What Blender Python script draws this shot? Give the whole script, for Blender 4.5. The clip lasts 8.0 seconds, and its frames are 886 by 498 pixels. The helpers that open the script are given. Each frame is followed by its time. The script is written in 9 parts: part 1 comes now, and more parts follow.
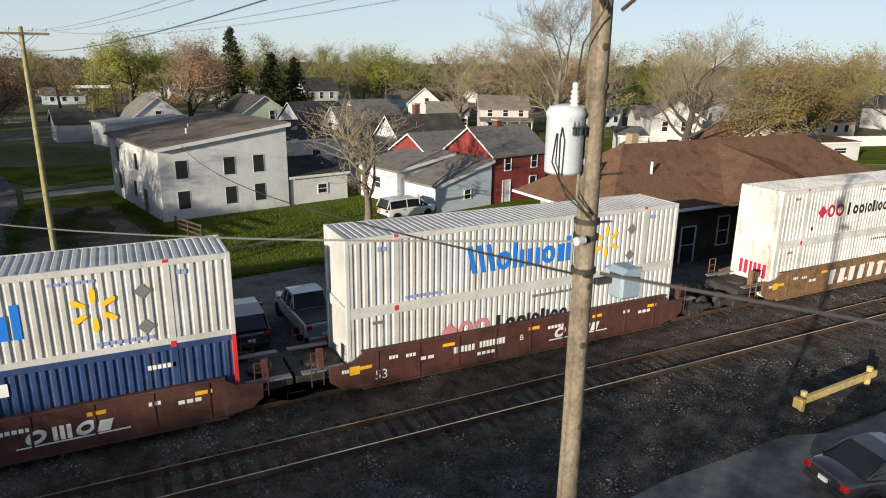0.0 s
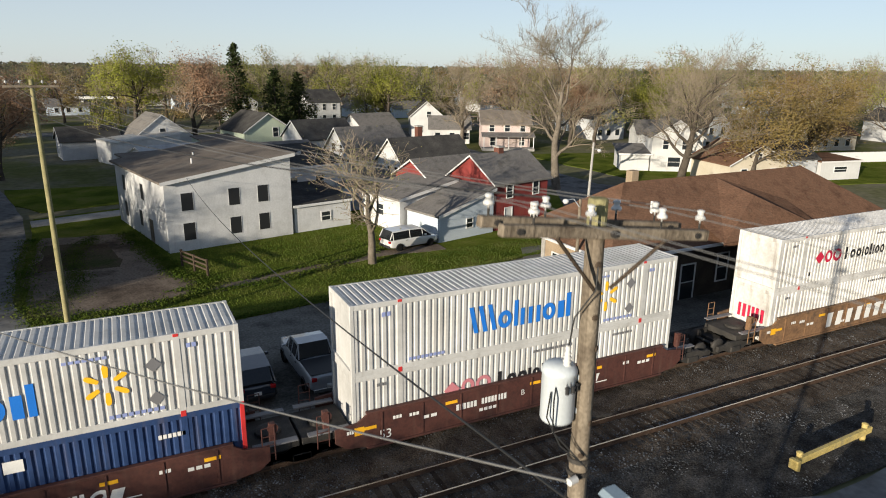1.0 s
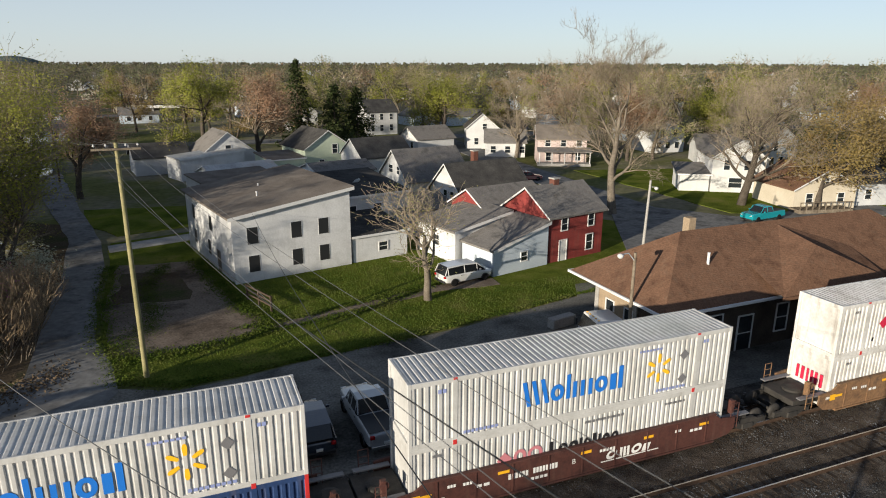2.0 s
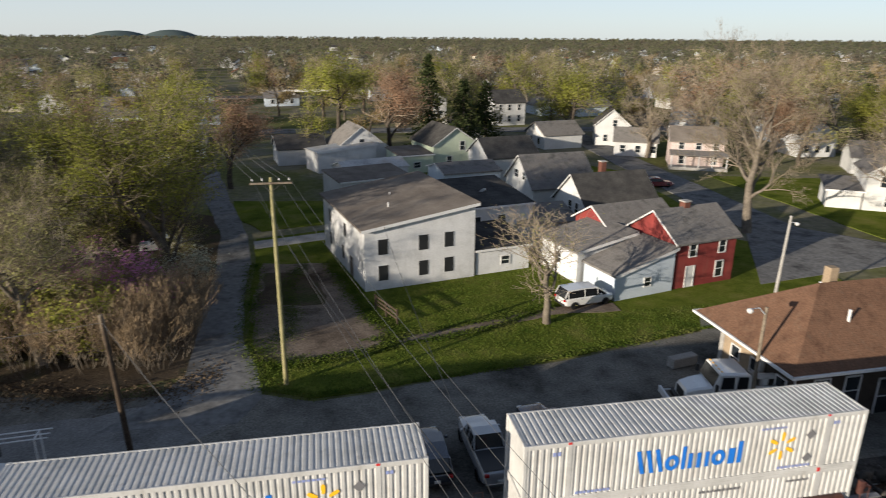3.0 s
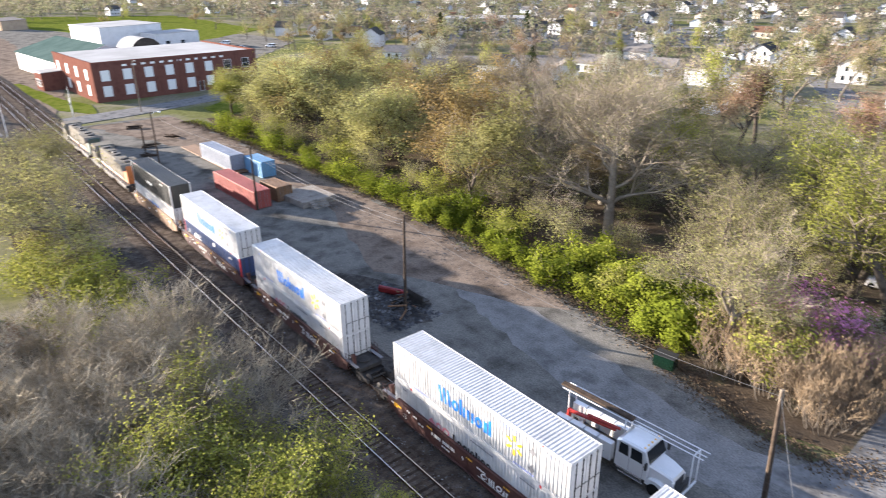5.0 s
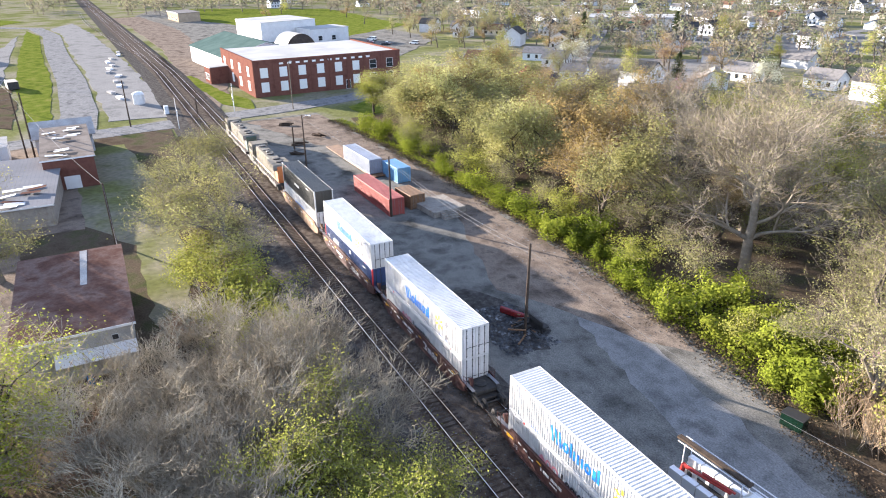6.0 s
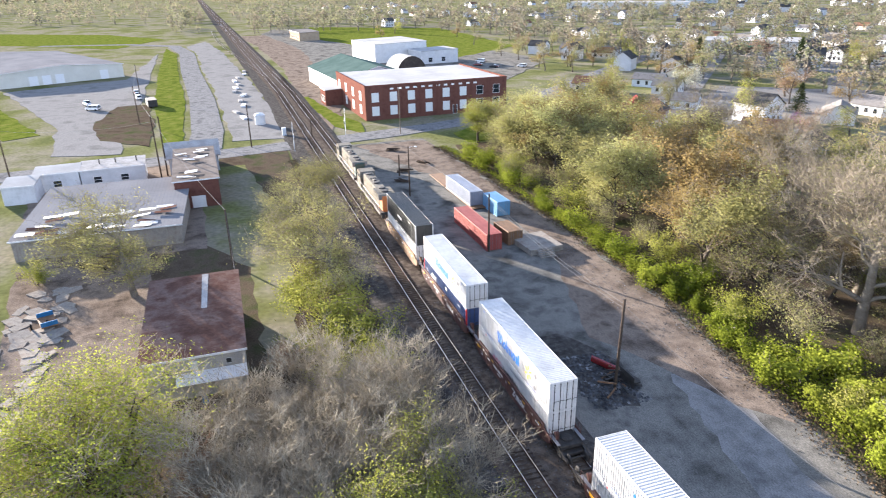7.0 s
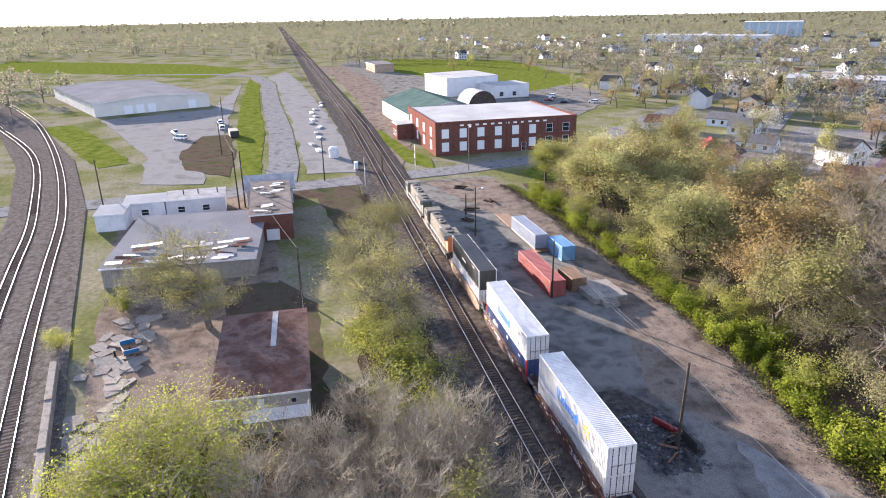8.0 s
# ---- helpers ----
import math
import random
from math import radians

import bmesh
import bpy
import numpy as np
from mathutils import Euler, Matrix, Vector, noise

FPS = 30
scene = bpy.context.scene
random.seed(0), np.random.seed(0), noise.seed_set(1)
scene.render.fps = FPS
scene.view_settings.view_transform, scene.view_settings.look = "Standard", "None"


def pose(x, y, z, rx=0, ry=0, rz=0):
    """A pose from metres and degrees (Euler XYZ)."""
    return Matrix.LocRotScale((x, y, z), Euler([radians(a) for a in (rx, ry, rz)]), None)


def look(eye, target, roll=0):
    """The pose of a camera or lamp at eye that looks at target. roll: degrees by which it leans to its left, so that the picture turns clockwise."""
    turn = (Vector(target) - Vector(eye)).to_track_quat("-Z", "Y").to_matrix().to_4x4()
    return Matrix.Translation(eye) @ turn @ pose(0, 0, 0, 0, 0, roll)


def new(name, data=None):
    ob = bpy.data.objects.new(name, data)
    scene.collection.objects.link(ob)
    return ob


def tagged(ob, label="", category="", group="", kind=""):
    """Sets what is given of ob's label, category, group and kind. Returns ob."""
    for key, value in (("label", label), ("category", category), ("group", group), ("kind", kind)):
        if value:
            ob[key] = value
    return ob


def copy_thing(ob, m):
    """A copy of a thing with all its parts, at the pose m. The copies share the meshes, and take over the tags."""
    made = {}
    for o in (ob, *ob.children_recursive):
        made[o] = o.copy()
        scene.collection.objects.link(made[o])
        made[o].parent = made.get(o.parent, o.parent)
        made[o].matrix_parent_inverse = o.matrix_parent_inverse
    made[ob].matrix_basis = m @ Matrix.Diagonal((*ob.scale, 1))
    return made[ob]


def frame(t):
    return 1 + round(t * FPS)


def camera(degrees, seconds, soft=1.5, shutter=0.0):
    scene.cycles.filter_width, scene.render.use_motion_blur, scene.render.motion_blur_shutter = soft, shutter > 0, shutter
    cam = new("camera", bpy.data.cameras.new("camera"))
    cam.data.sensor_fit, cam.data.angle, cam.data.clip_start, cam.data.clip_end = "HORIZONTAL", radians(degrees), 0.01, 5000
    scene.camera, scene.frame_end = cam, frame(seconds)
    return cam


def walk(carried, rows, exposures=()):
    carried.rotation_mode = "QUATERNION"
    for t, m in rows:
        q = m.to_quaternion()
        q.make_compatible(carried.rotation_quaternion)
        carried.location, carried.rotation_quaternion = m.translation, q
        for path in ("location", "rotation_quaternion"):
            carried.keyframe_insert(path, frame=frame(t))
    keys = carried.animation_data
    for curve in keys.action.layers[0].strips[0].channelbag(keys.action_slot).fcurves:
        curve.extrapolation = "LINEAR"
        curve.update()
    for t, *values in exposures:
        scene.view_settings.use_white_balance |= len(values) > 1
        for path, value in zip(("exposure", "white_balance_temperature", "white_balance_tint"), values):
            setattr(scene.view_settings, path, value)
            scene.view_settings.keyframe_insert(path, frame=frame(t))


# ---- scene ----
cam = camera(68.1, 8.0, soft=1.0, shutter=0.22)
PATH = [
    (0, (-0.163, -21.771, 12.518), (0.699, -20.05, 11.976), 0.7),
    (0.5, (-0.139, -21.787, 13.633), (0.724, -20.065, 13.094), 0.8),
    (1, (-0.16, -21.66, 14.955), (0.697, -19.934, 14.418), 0.6),
    (1.5, (-0.178, -21.633, 16.581), (0.595, -19.867, 16.045), 0.2),
    (3, (-0.776, -21.796, 22.339), (-0.42, -19.928, 21.72), 0.4),
    (3.5, (-0.874, -21.952, 24.336), (-1.005, -20.079, 23.647), 0.1),
    (4, (-0.704, -22.194, 26.359), (-1.361, -20.453, 25.627), -0.1),
    (4.5, (-0.589, -21.978, 28.146), (-1.698, -20.496, 27.389), -0.4),
    (5, (-0.266, -22.172, 30.305), (-1.699, -21.016, 29.525), -0.6),
    (6.5, (-0.025, -22.384, 35.57), (-1.71, -21.648, 34.782), -0.9),
    (7, (0.295, -22.329, 37.477), (-1.466, -21.759, 36.719), -1.1),
    (7.5, (0.428, -22.289, 39.107), (-1.387, -21.851, 38.389), -0.9),
    (8, (0.47, -22.219, 40.207), (-1.37, -21.83, 39.528), -1.0),
]
EXPOSURES = [(0.0, 0.75, 6200, 7), (1.5, 0.7, 6200, 7), (3.0, 0.8, 6200, 9), (3.5, 1.42, 6100, 10), (4.0, 2.1, 6150, 12), (4.5, 2.5, 6100, 14), (5.0, 2.65, 5950, 15), (6.5, 2.92, 5800, 14), (7.0, 2.86, 5800, 14), (8.0, 2.65, 5800, 20)]
walk(cam, [(t, look(eye, target, roll)) for t, eye, target, roll in PATH], EXPOSURES)

# ---- world and sun ----
SUN_AZ, SUN_EL = (-0.88, -0.475), 10.2
world = bpy.data.worlds.new("world")
scene.world = world
world.use_nodes = True
wn = world.node_tree.nodes
sky = wn.new("ShaderNodeTexSky")
sky.sky_type, sky.sun_disc = "NISHITA", False
sky.sun_elevation = radians(SUN_EL)
sky.sun_rotation = math.atan2(SUN_AZ[0], SUN_AZ[1]) % (2 * math.pi)
sky.air_density, sky.dust_density, sky.ozone_density = 0.7, 0.35, 2.5
wn["Background"].inputs["Strength"].default_value = 0.078
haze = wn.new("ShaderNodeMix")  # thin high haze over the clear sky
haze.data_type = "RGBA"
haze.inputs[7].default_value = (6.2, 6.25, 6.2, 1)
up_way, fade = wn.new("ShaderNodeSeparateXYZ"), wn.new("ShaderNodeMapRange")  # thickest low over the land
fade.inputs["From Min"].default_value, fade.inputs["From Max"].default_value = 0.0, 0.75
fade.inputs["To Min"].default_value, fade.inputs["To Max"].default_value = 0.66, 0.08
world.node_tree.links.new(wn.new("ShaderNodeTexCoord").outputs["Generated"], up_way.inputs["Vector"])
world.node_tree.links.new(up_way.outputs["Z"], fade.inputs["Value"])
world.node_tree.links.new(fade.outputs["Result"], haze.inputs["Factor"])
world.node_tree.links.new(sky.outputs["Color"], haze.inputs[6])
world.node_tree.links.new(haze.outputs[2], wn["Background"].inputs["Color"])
sun = new("sun", bpy.data.lights.new("sun", "SUN"))
sun.data.energy, sun.data.angle, sun.data.color = 5.0, radians(0.55), (1.0, 0.85, 0.66)
sun.matrix_basis = look((0, 0, 80), (-SUN_AZ[0], -SUN_AZ[1], 80 - math.tan(radians(SUN_EL))))


# ---- materials ----
def surf(name, cols, rough=0.85, metal=0.0, scale=0.5, fine=20.0, bump=0.2, rnd=0.0, dist=0.02, wave=None, brick=None, amount=0.25, lo=0.32, hi=0.68):
    """A surface with patches of the given colours, finer grain, relief, and if asked for courses (wave: axis, size) or bricks."""
    m = bpy.data.materials.new(name)
    m.use_nodes = True
    n, k = m.node_tree.nodes, m.node_tree.links.new
    b = n["Principled BSDF"]
    b.inputs["Roughness"].default_value, b.inputs["Metallic"].default_value = rough, metal
    if rough > 0.82:
        b.inputs["Specular IOR Level"].default_value = 0.0
    co = n.new("ShaderNodeTexCoord").outputs["Object"]
    n1 = n.new("ShaderNodeTexNoise")
    n1.inputs["Scale"].default_value, n1.inputs["Detail"].default_value, n1.inputs["Roughness"].default_value = scale, 6, 0.62
    k(co, n1.inputs["Vector"])
    ramp = n.new("ShaderNodeValToRGB")
    el = ramp.color_ramp.elements
    while len(el) < len(cols):
        el.new(0.5)
    for i, c in enumerate(cols):
        el[i].position, el[i].color = lo + (hi - lo) * i / max(1, len(cols) - 1), (*c, 1)
    k(n1.outputs["Fac"], ramp.inputs["Fac"])
    n2 = n.new("ShaderNodeTexNoise")
    n2.inputs["Scale"].default_value, n2.inputs["Detail"].default_value = fine, 4
    k(co, n2.inputs["Vector"])
    rng = n.new("ShaderNodeMapRange")
    rng.inputs["From Min"].default_value, rng.inputs["From Max"].default_value = 0.25, 0.75
    rng.inputs["To Min"].default_value, rng.inputs["To Max"].default_value = 1 - amount, 1 + amount
    k(n2.outputs["Fac"], rng.inputs["Value"])
    hsv = n.new("ShaderNodeHueSaturation")
    k(ramp.outputs["Color"], hsv.inputs["Color"])
    value, height = rng.outputs["Result"], n2.outputs["Fac"]
    if wave:
        w = n.new("ShaderNodeTexWave")
        w.wave_profile, w.bands_direction = "SAW", wave[0]
        w.inputs["Scale"].default_value, w.inputs["Distortion"].default_value = 0.314 / wave[1], 0.0
        k(co, w.inputs["Vector"])
        add = n.new("ShaderNodeMath")
        add.operation = "MULTIPLY_ADD"
        add.inputs[1].default_value = 0.35
        k(n2.outputs["Fac"], add.inputs[0])
        k(w.outputs["Fac"], add.inputs[2])
        height = add.outputs[0]
        dim = n.new("ShaderNodeMapRange")
        dim.inputs["From Min"].default_value, dim.inputs["From Max"].default_value = 0.0, 0.12
        dim.inputs["To Min"].default_value, dim.inputs["To Max"].default_value = 0.78, 1.0
        k(w.outputs["Fac"], dim.inputs["Value"])
        mul = n.new("ShaderNodeMath")
        mul.operation = "MULTIPLY"
        k(value, mul.inputs[0])
        k(dim.outputs["Result"], mul.inputs[1])
        value = mul.outputs[0]
    if rnd:
        info = n.new("ShaderNodeObjectInfo")
        r = n.new("ShaderNodeMapRange")
        r.inputs["To Min"].default_value, r.inputs["To Max"].default_value = 1 - rnd, 1 + rnd
        k(info.outputs["Random"], r.inputs["Value"])
        mul = n.new("ShaderNodeMath")
        mul.operation = "MULTIPLY"
        k(value, mul.inputs[0])
        k(r.outputs["Result"], mul.inputs[1])
        value = mul.outputs[0]
    k(value, hsv.inputs["Value"])
    k(hsv.outputs["Color"], b.inputs["Base Color"])
    if bump:
        bp = n.new("ShaderNodeBump")
        bp.inputs["Strength"].default_value, bp.inputs["Distance"].default_value = bump, dist
        k(height, bp.inputs["Height"])
        k(bp.outputs["Normal"], b.inputs["Normal"])
    return m


def streaked(m, amount=0.45, across=2.6):
    """Adds grime that runs down the faces of painted metal."""
    n, k = m.node_tree.nodes, m.node_tree.links.new
    b = n["Principled BSDF"]
    src = b.inputs["Base Color"].links[0].from_socket
    mp, nz, rp_, mx = n.new("ShaderNodeMapping"), n.new("ShaderNodeTexNoise"), n.new("ShaderNodeMapRange"), n.new("ShaderNodeMix")
    mp.inputs["Scale"].default_value = (across, across, 0.22)
    nz.inputs["Scale"].default_value, nz.inputs["Detail"].default_value = 1.3, 5
    k(n.new("ShaderNodeTexCoord").outputs["Object"], mp.inputs["Vector"])
    k(mp.outputs["Vector"], nz.inputs["Vector"])
    rp_.inputs["From Min"].default_value, rp_.inputs["From Max"].default_value, rp_.inputs["To Max"].default_value = 0.54, 0.78, amount
    k(nz.outputs["Fac"], rp_.inputs["Value"])
    mx.data_type = "RGBA"
    mx.inputs[7].default_value = (0.16, 0.125, 0.095, 1) if across < 5 else (0.035, 0.027, 0.02, 1)
    k(rp_.outputs["Result"], mx.inputs["Factor"])
    k(src, mx.inputs[6])
    k(mx.outputs[2], b.inputs["Base Color"])
    return m


def leafy(name, cols, scale=0.12, rough=0.6, through_light=0.35):
    """Leaves and twigs: hue drifts over each crown and from leaf to leaf, and some light passes through."""
    m = bpy.data.materials.new(name)
    m.use_nodes = True
    n, k = m.node_tree.nodes, m.node_tree.links.new
    b = n["Principled BSDF"]
    b.inputs["Roughness"].default_value = rough
    b.inputs["Specular IOR Level"].default_value = 0.0
    geo, info = n.new("ShaderNodeNewGeometry"), n.new("ShaderNodeObjectInfo")
    n1 = n.new("ShaderNodeTexNoise")
    n1.inputs["Scale"].default_value, n1.inputs["Detail"].default_value = scale, 2
    k(geo.outputs["Position"], n1.inputs["Vector"])
    mix = n.new("ShaderNodeMath")
    mix.operation = "MULTIPLY_ADD"
    mix.inputs[1].default_value, mix.inputs[2].default_value = 0.14, 0.10
    k(geo.outputs["Random Per Island"], mix.inputs[0])
    add = n.new("ShaderNodeMath")
    add.operation = "ADD"
    k(mix.outputs[0], add.inputs[0])
    k(n1.outputs["Fac"], add.inputs[1])
    ramp = n.new("ShaderNodeValToRGB")
    el = ramp.color_ramp.elements
    while len(el) < len(cols):
        el.new(0.5)
    for i, c in enumerate(cols):
        el[i].position, el[i].color = 0.42 + 0.5 * i / max(1, len(cols) - 1), (*c, 1)
    k(add.outputs[0], ramp.inputs["Fac"])
    hsv = n.new("ShaderNodeHueSaturation")
    r = n.new("ShaderNodeMapRange")
    r.inputs["To Min"].default_value, r.inputs["To Max"].default_value = 0.8, 1.2
    k(info.outputs["Random"], r.inputs["Value"])
    k(r.outputs["Result"], hsv.inputs["Value"])
    k(ramp.outputs["Color"], hsv.inputs["Color"])
    k(hsv.outputs["Color"], b.inputs["Base Color"])
    if through_light:
        tr, ms = n.new("ShaderNodeBsdfTranslucent"), n.new("ShaderNodeMixShader")
        k(hsv.outputs["Color"], tr.inputs["Color"])
        ms.inputs["Fac"].default_value = through_light
        k(b.outputs["BSDF"], ms.inputs[1])
        k(tr.outputs["BSDF"], ms.inputs[2])
        k(ms.outputs["Shader"], n["Material Output"].inputs["Surface"])
    return m


def plain(name, c, rough=0.5, metal=0.0, coat=0.0):
    return_m = surf(name, [tuple(v * 0.92 for v in c), c], rough, metal, 1.5, 30, 0.04, amount=0.08)
    return_m.node_tree.nodes["Principled BSDF"].inputs["Coat Weight"].default_value = coat
    return return_m


def glassy(name, c=(0.02, 0.025, 0.03)):
    m = plain(name, c, 0.06)
    m.node_tree.nodes["Principled BSDF"].inputs["Specular IOR Level"].default_value = 0.7
    return m


M_EARTH = surf("town_ground", [(0.075, 0.085, 0.034), (0.12, 0.125, 0.05), (0.18, 0.165, 0.12), (0.10, 0.105, 0.045)], 0.95, scale=0.035, fine=1.2, bump=0.3, dist=0.1)
M_LAWN = surf("lawn", [(0.055, 0.075, 0.013), (0.10, 0.122, 0.02), (0.145, 0.142, 0.038)], 0.95, scale=0.3, fine=9, bump=0.6, dist=0.06, amount=0.35)
M_SCRUB = surf("scrub_ground", [(0.055, 0.042, 0.03), (0.085, 0.067, 0.048), (0.05, 0.06, 0.025)], 0.95, scale=0.2, fine=6, bump=0.5, dist=0.08, amount=0.35)
M_LOT = surf("worn_asphalt", [(0.052, 0.05, 0.044), (0.12, 0.115, 0.102), (0.18, 0.172, 0.152), (0.092, 0.088, 0.079)], 0.88, scale=0.2, fine=7, bump=0.35, dist=0.03, amount=0.42)
M_LOTPALE = surf("pale_worn_asphalt", [(0.11, 0.108, 0.103), (0.17, 0.166, 0.158), (0.22, 0.215, 0.205), (0.13, 0.127, 0.12)], 0.9, scale=0.3, fine=7, bump=0.25, dist=0.03, amount=0.35)
M_DIRT = surf("packed_dirt", [(0.062, 0.051, 0.041), (0.135, 0.108, 0.086), (0.19, 0.155, 0.124), (0.085, 0.07, 0.056)], 0.95, scale=0.22, fine=6, bump=0.4, dist=0.04, amount=0.38)
M_STREET = surf("street_asphalt", [(0.075, 0.075, 0.076), (0.15, 0.148, 0.144), (0.19, 0.188, 0.183), (0.105, 0.105, 0.104)], 0.9, scale=0.35, fine=2.2, bump=0.1, amount=0.25)
M_YARD = surf("pale_gravel", [(0.13, 0.127, 0.12), (0.20, 0.195, 0.185), (0.16, 0.155, 0.148)], 0.95, scale=0.12, fine=2.5, bump=0.2, amount=0.3)
M_CONC = surf("concrete", [(0.26, 0.25, 0.235), (0.38, 0.37, 0.35)], 0.9, scale=0.6, fine=12, bump=0.15)
M_BALLAST = surf("ballast", [(0.034, 0.031, 0.028), (0.066, 0.061, 0.055), (0.11, 0.102, 0.093)], 0.95, scale=1.1, fine=14, bump=0.9, dist=0.08, amount=0.6)
M_BEDBROWN = surf("rusty_track_ballast", [(0.048, 0.038, 0.030), (0.088, 0.072, 0.058), (0.135, 0.115, 0.095)], 0.95, scale=1.1, fine=14, bump=0.9, dist=0.08, amount=0.5)
M_BALLASTG = surf("grey_ballast", [(0.062, 0.053, 0.045), (0.11, 0.098, 0.085), (0.155, 0.14, 0.125)], 0.95, scale=1.1, fine=9, bump=0.7, dist=0.08, amount=0.5)
M_TIE = surf("creosoted_tie", [(0.035, 0.027, 0.021), (0.075, 0.059, 0.046)], 0.9, scale=3, fine=30, bump=0.5, rnd=0.3)
M_RAIL = surf("rail_steel", [(0.05, 0.033, 0.025), (0.085, 0.058, 0.043)], 0.85, 0.0, scale=2)
M_RAILDULL = plain("worn_rail_head", (0.58, 0.56, 0.53), 0.30, 1.0)
M_RAILTOP = plain("polished_rail_head", (0.55, 0.53, 0.50), 0.42, 1.0)
M_WHITE = streaked(surf("white_container_paint", [(0.38, 0.38, 0.37), (0.47, 0.47, 0.46), (0.52, 0.52, 0.515)], 0.5, scale=0.7, fine=9, bump=0.05, amount=0.07), 0.35)
M_WHITE_DIRTY = streaked(surf("stained_white_paint", [(0.40, 0.39, 0.365), (0.56, 0.55, 0.53), (0.62, 0.615, 0.60)], 0.55, scale=0.8, fine=7, bump=0.06, amount=0.12), 0.7)
M_NAVY = streaked(surf("navy_container_paint", [(0.016, 0.038, 0.11), (0.026, 0.055, 0.15)], 0.5, scale=0.8, fine=8, bump=0.05, amount=0.15), 0.3)
M_BLACK = surf("black_container_paint", [(0.012, 0.014, 0.013), (0.024, 0.026, 0.024)], 0.5, scale=0.8, fine=8, bump=0.05)
M_MAROON = streaked(surf("oxide_red_car_paint", [(0.035, 0.012, 0.010), (0.07, 0.024, 0.018), (0.05, 0.018, 0.014)], 0.7, scale=0.9, fine=10, bump=0.15, amount=0.25), 0.15)
M_RUST = surf("rusty_brown_car_paint", [(0.11, 0.06, 0.03), (0.19, 0.105, 0.05), (0.08, 0.05, 0.03)], 0.8, scale=1.2, fine=10, bump=0.2, amount=0.3)
M_STEEL = surf("dark_steel", [(0.02, 0.019, 0.018), (0.05, 0.045, 0.04)], 0.75, 0.2, scale=2, fine=20, bump=0.2)
M_RED = plain("red_paint", (0.50, 0.03, 0.03), 0.5)
M_WBLUE = plain("bright_blue_decal", (0.02, 0.17, 0.62), 0.45)
M_WYEL = plain("golden_yellow_decal", (0.90, 0.50, 0.02), 0.45)
M_CRIMSON = plain("crimson_decal", (0.52, 0.02, 0.06), 0.45)
M_PINK = plain("faded_crimson_decal", (0.50, 0.19, 0.22), 0.5)
M_INK = plain("black_decal", (0.015, 0.015, 0.018), 0.5)
M_GREYD = plain("grey_placard", (0.16, 0.16, 0.17), 0.5)
M_LBLUE = plain("pale_blue_stencil", (0.25, 0.30, 0.55), 0.5)
M_ORANGED = plain("orange_decal", (0.72, 0.22, 0.06), 0.5)
M_OFFW = plain("off_white_decal", (0.72, 0.72, 0.70), 0.5)
M_REFL = plain("yellow_reflector", (0.80, 0.42, 0.02), 0.4)
M_WOOD = streaked(surf("weathered_pole_wood", [(0.10, 0.08, 0.062), (0.18, 0.15, 0.115), (0.23, 0.195, 0.15)], 0.9, scale=2.5, fine=26, bump=0.5, amount=0.3), 0.75, 14)
M_WOOD2 = streaked(surf("dark_pole_wood", [(0.045, 0.035, 0.027), (0.09, 0.069, 0.053)], 0.9, scale=2.5, fine=26, bump=0.4, amount=0.3), 0.6, 14)
M_GREENWOOD = streaked(surf("greenish_pole_wood", [(0.20, 0.19, 0.095), (0.30, 0.27, 0.15)], 0.9, scale=2.0, fine=24, bump=0.4, amount=0.25), 0.5, 14)
M_BOXBLUE = plain("blue_grey_box_enamel", (0.24, 0.31, 0.37), 0.45)
M_TANK = plain("pale_grey_tank_enamel", (0.50, 0.54, 0.57), 0.38)
M_PORC = plain("grey_white_porcelain", (0.55, 0.55, 0.54), 0.2)
M_WIRE = plain("weathered_wire", (0.13, 0.13, 0.13), 0.55, 0.3)
M_CABLE = plain("black_cable", (0.02, 0.02, 0.02), 0.6)
M_YELLOW = streaked(surf("chipped_yellow_paint", [(0.34, 0.26, 0.085), (0.50, 0.39, 0.13), (0.42, 0.34, 0.15)], 0.75, scale=3, fine=20, bump=0.2, amount=0.3), 0.5)
M_SIDEW = streaked(surf("white_clapboard", [(0.46, 0.465, 0.465), (0.56, 0.565, 0.565)], 0.7, scale=0.4, fine=8, bump=0.35, dist=0.03, wave=("Z", 0.16), amount=0.05), 0.1)
M_BLOCKW = streaked(surf("painted_white_masonry", [(0.43, 0.435, 0.435), (0.54, 0.545, 0.55), (0.59, 0.595, 0.60)], 0.8, scale=0.5, fine=7, bump=0.3, amount=0.1), 0.12)
M_SIDEBL = surf("pale_blue_siding", [(0.42, 0.48, 0.55), (0.50, 0.56, 0.62)], 0.7, scale=0.5, fine=8, bump=0.3, wave=("Z", 0.16), amount=0.06)
M_SIDEGR = surf("grey_siding", [(0.40, 0.41, 0.42), (0.52, 0.53, 0.54)], 0.75, scale=0.5, fine=8, bump=0.3, wave=("Z", 0.18), amount=0.08)
M_SIDEGN = surf("pale_green_siding", [(0.40, 0.47, 0.36), (0.50, 0.56, 0.44)], 0.75, scale=0.5, fine=8, bump=0.3, wave=("Z", 0.16), amount=0.06)
M_SIDECR = surf("cream_siding", [(0.45, 0.40, 0.31), (0.53, 0.48, 0.39)], 0.75, scale=0.5, fine=8, bump=0.3, wave=("Z", 0.16), amount=0.06)
M_SIDEPK = surf("faded_pink_siding", [(0.46, 0.37, 0.35), (0.56, 0.46, 0.43)], 0.75, scale=0.5, fine=8, bump=0.3, wave=("Z", 0.16), amount=0.08)
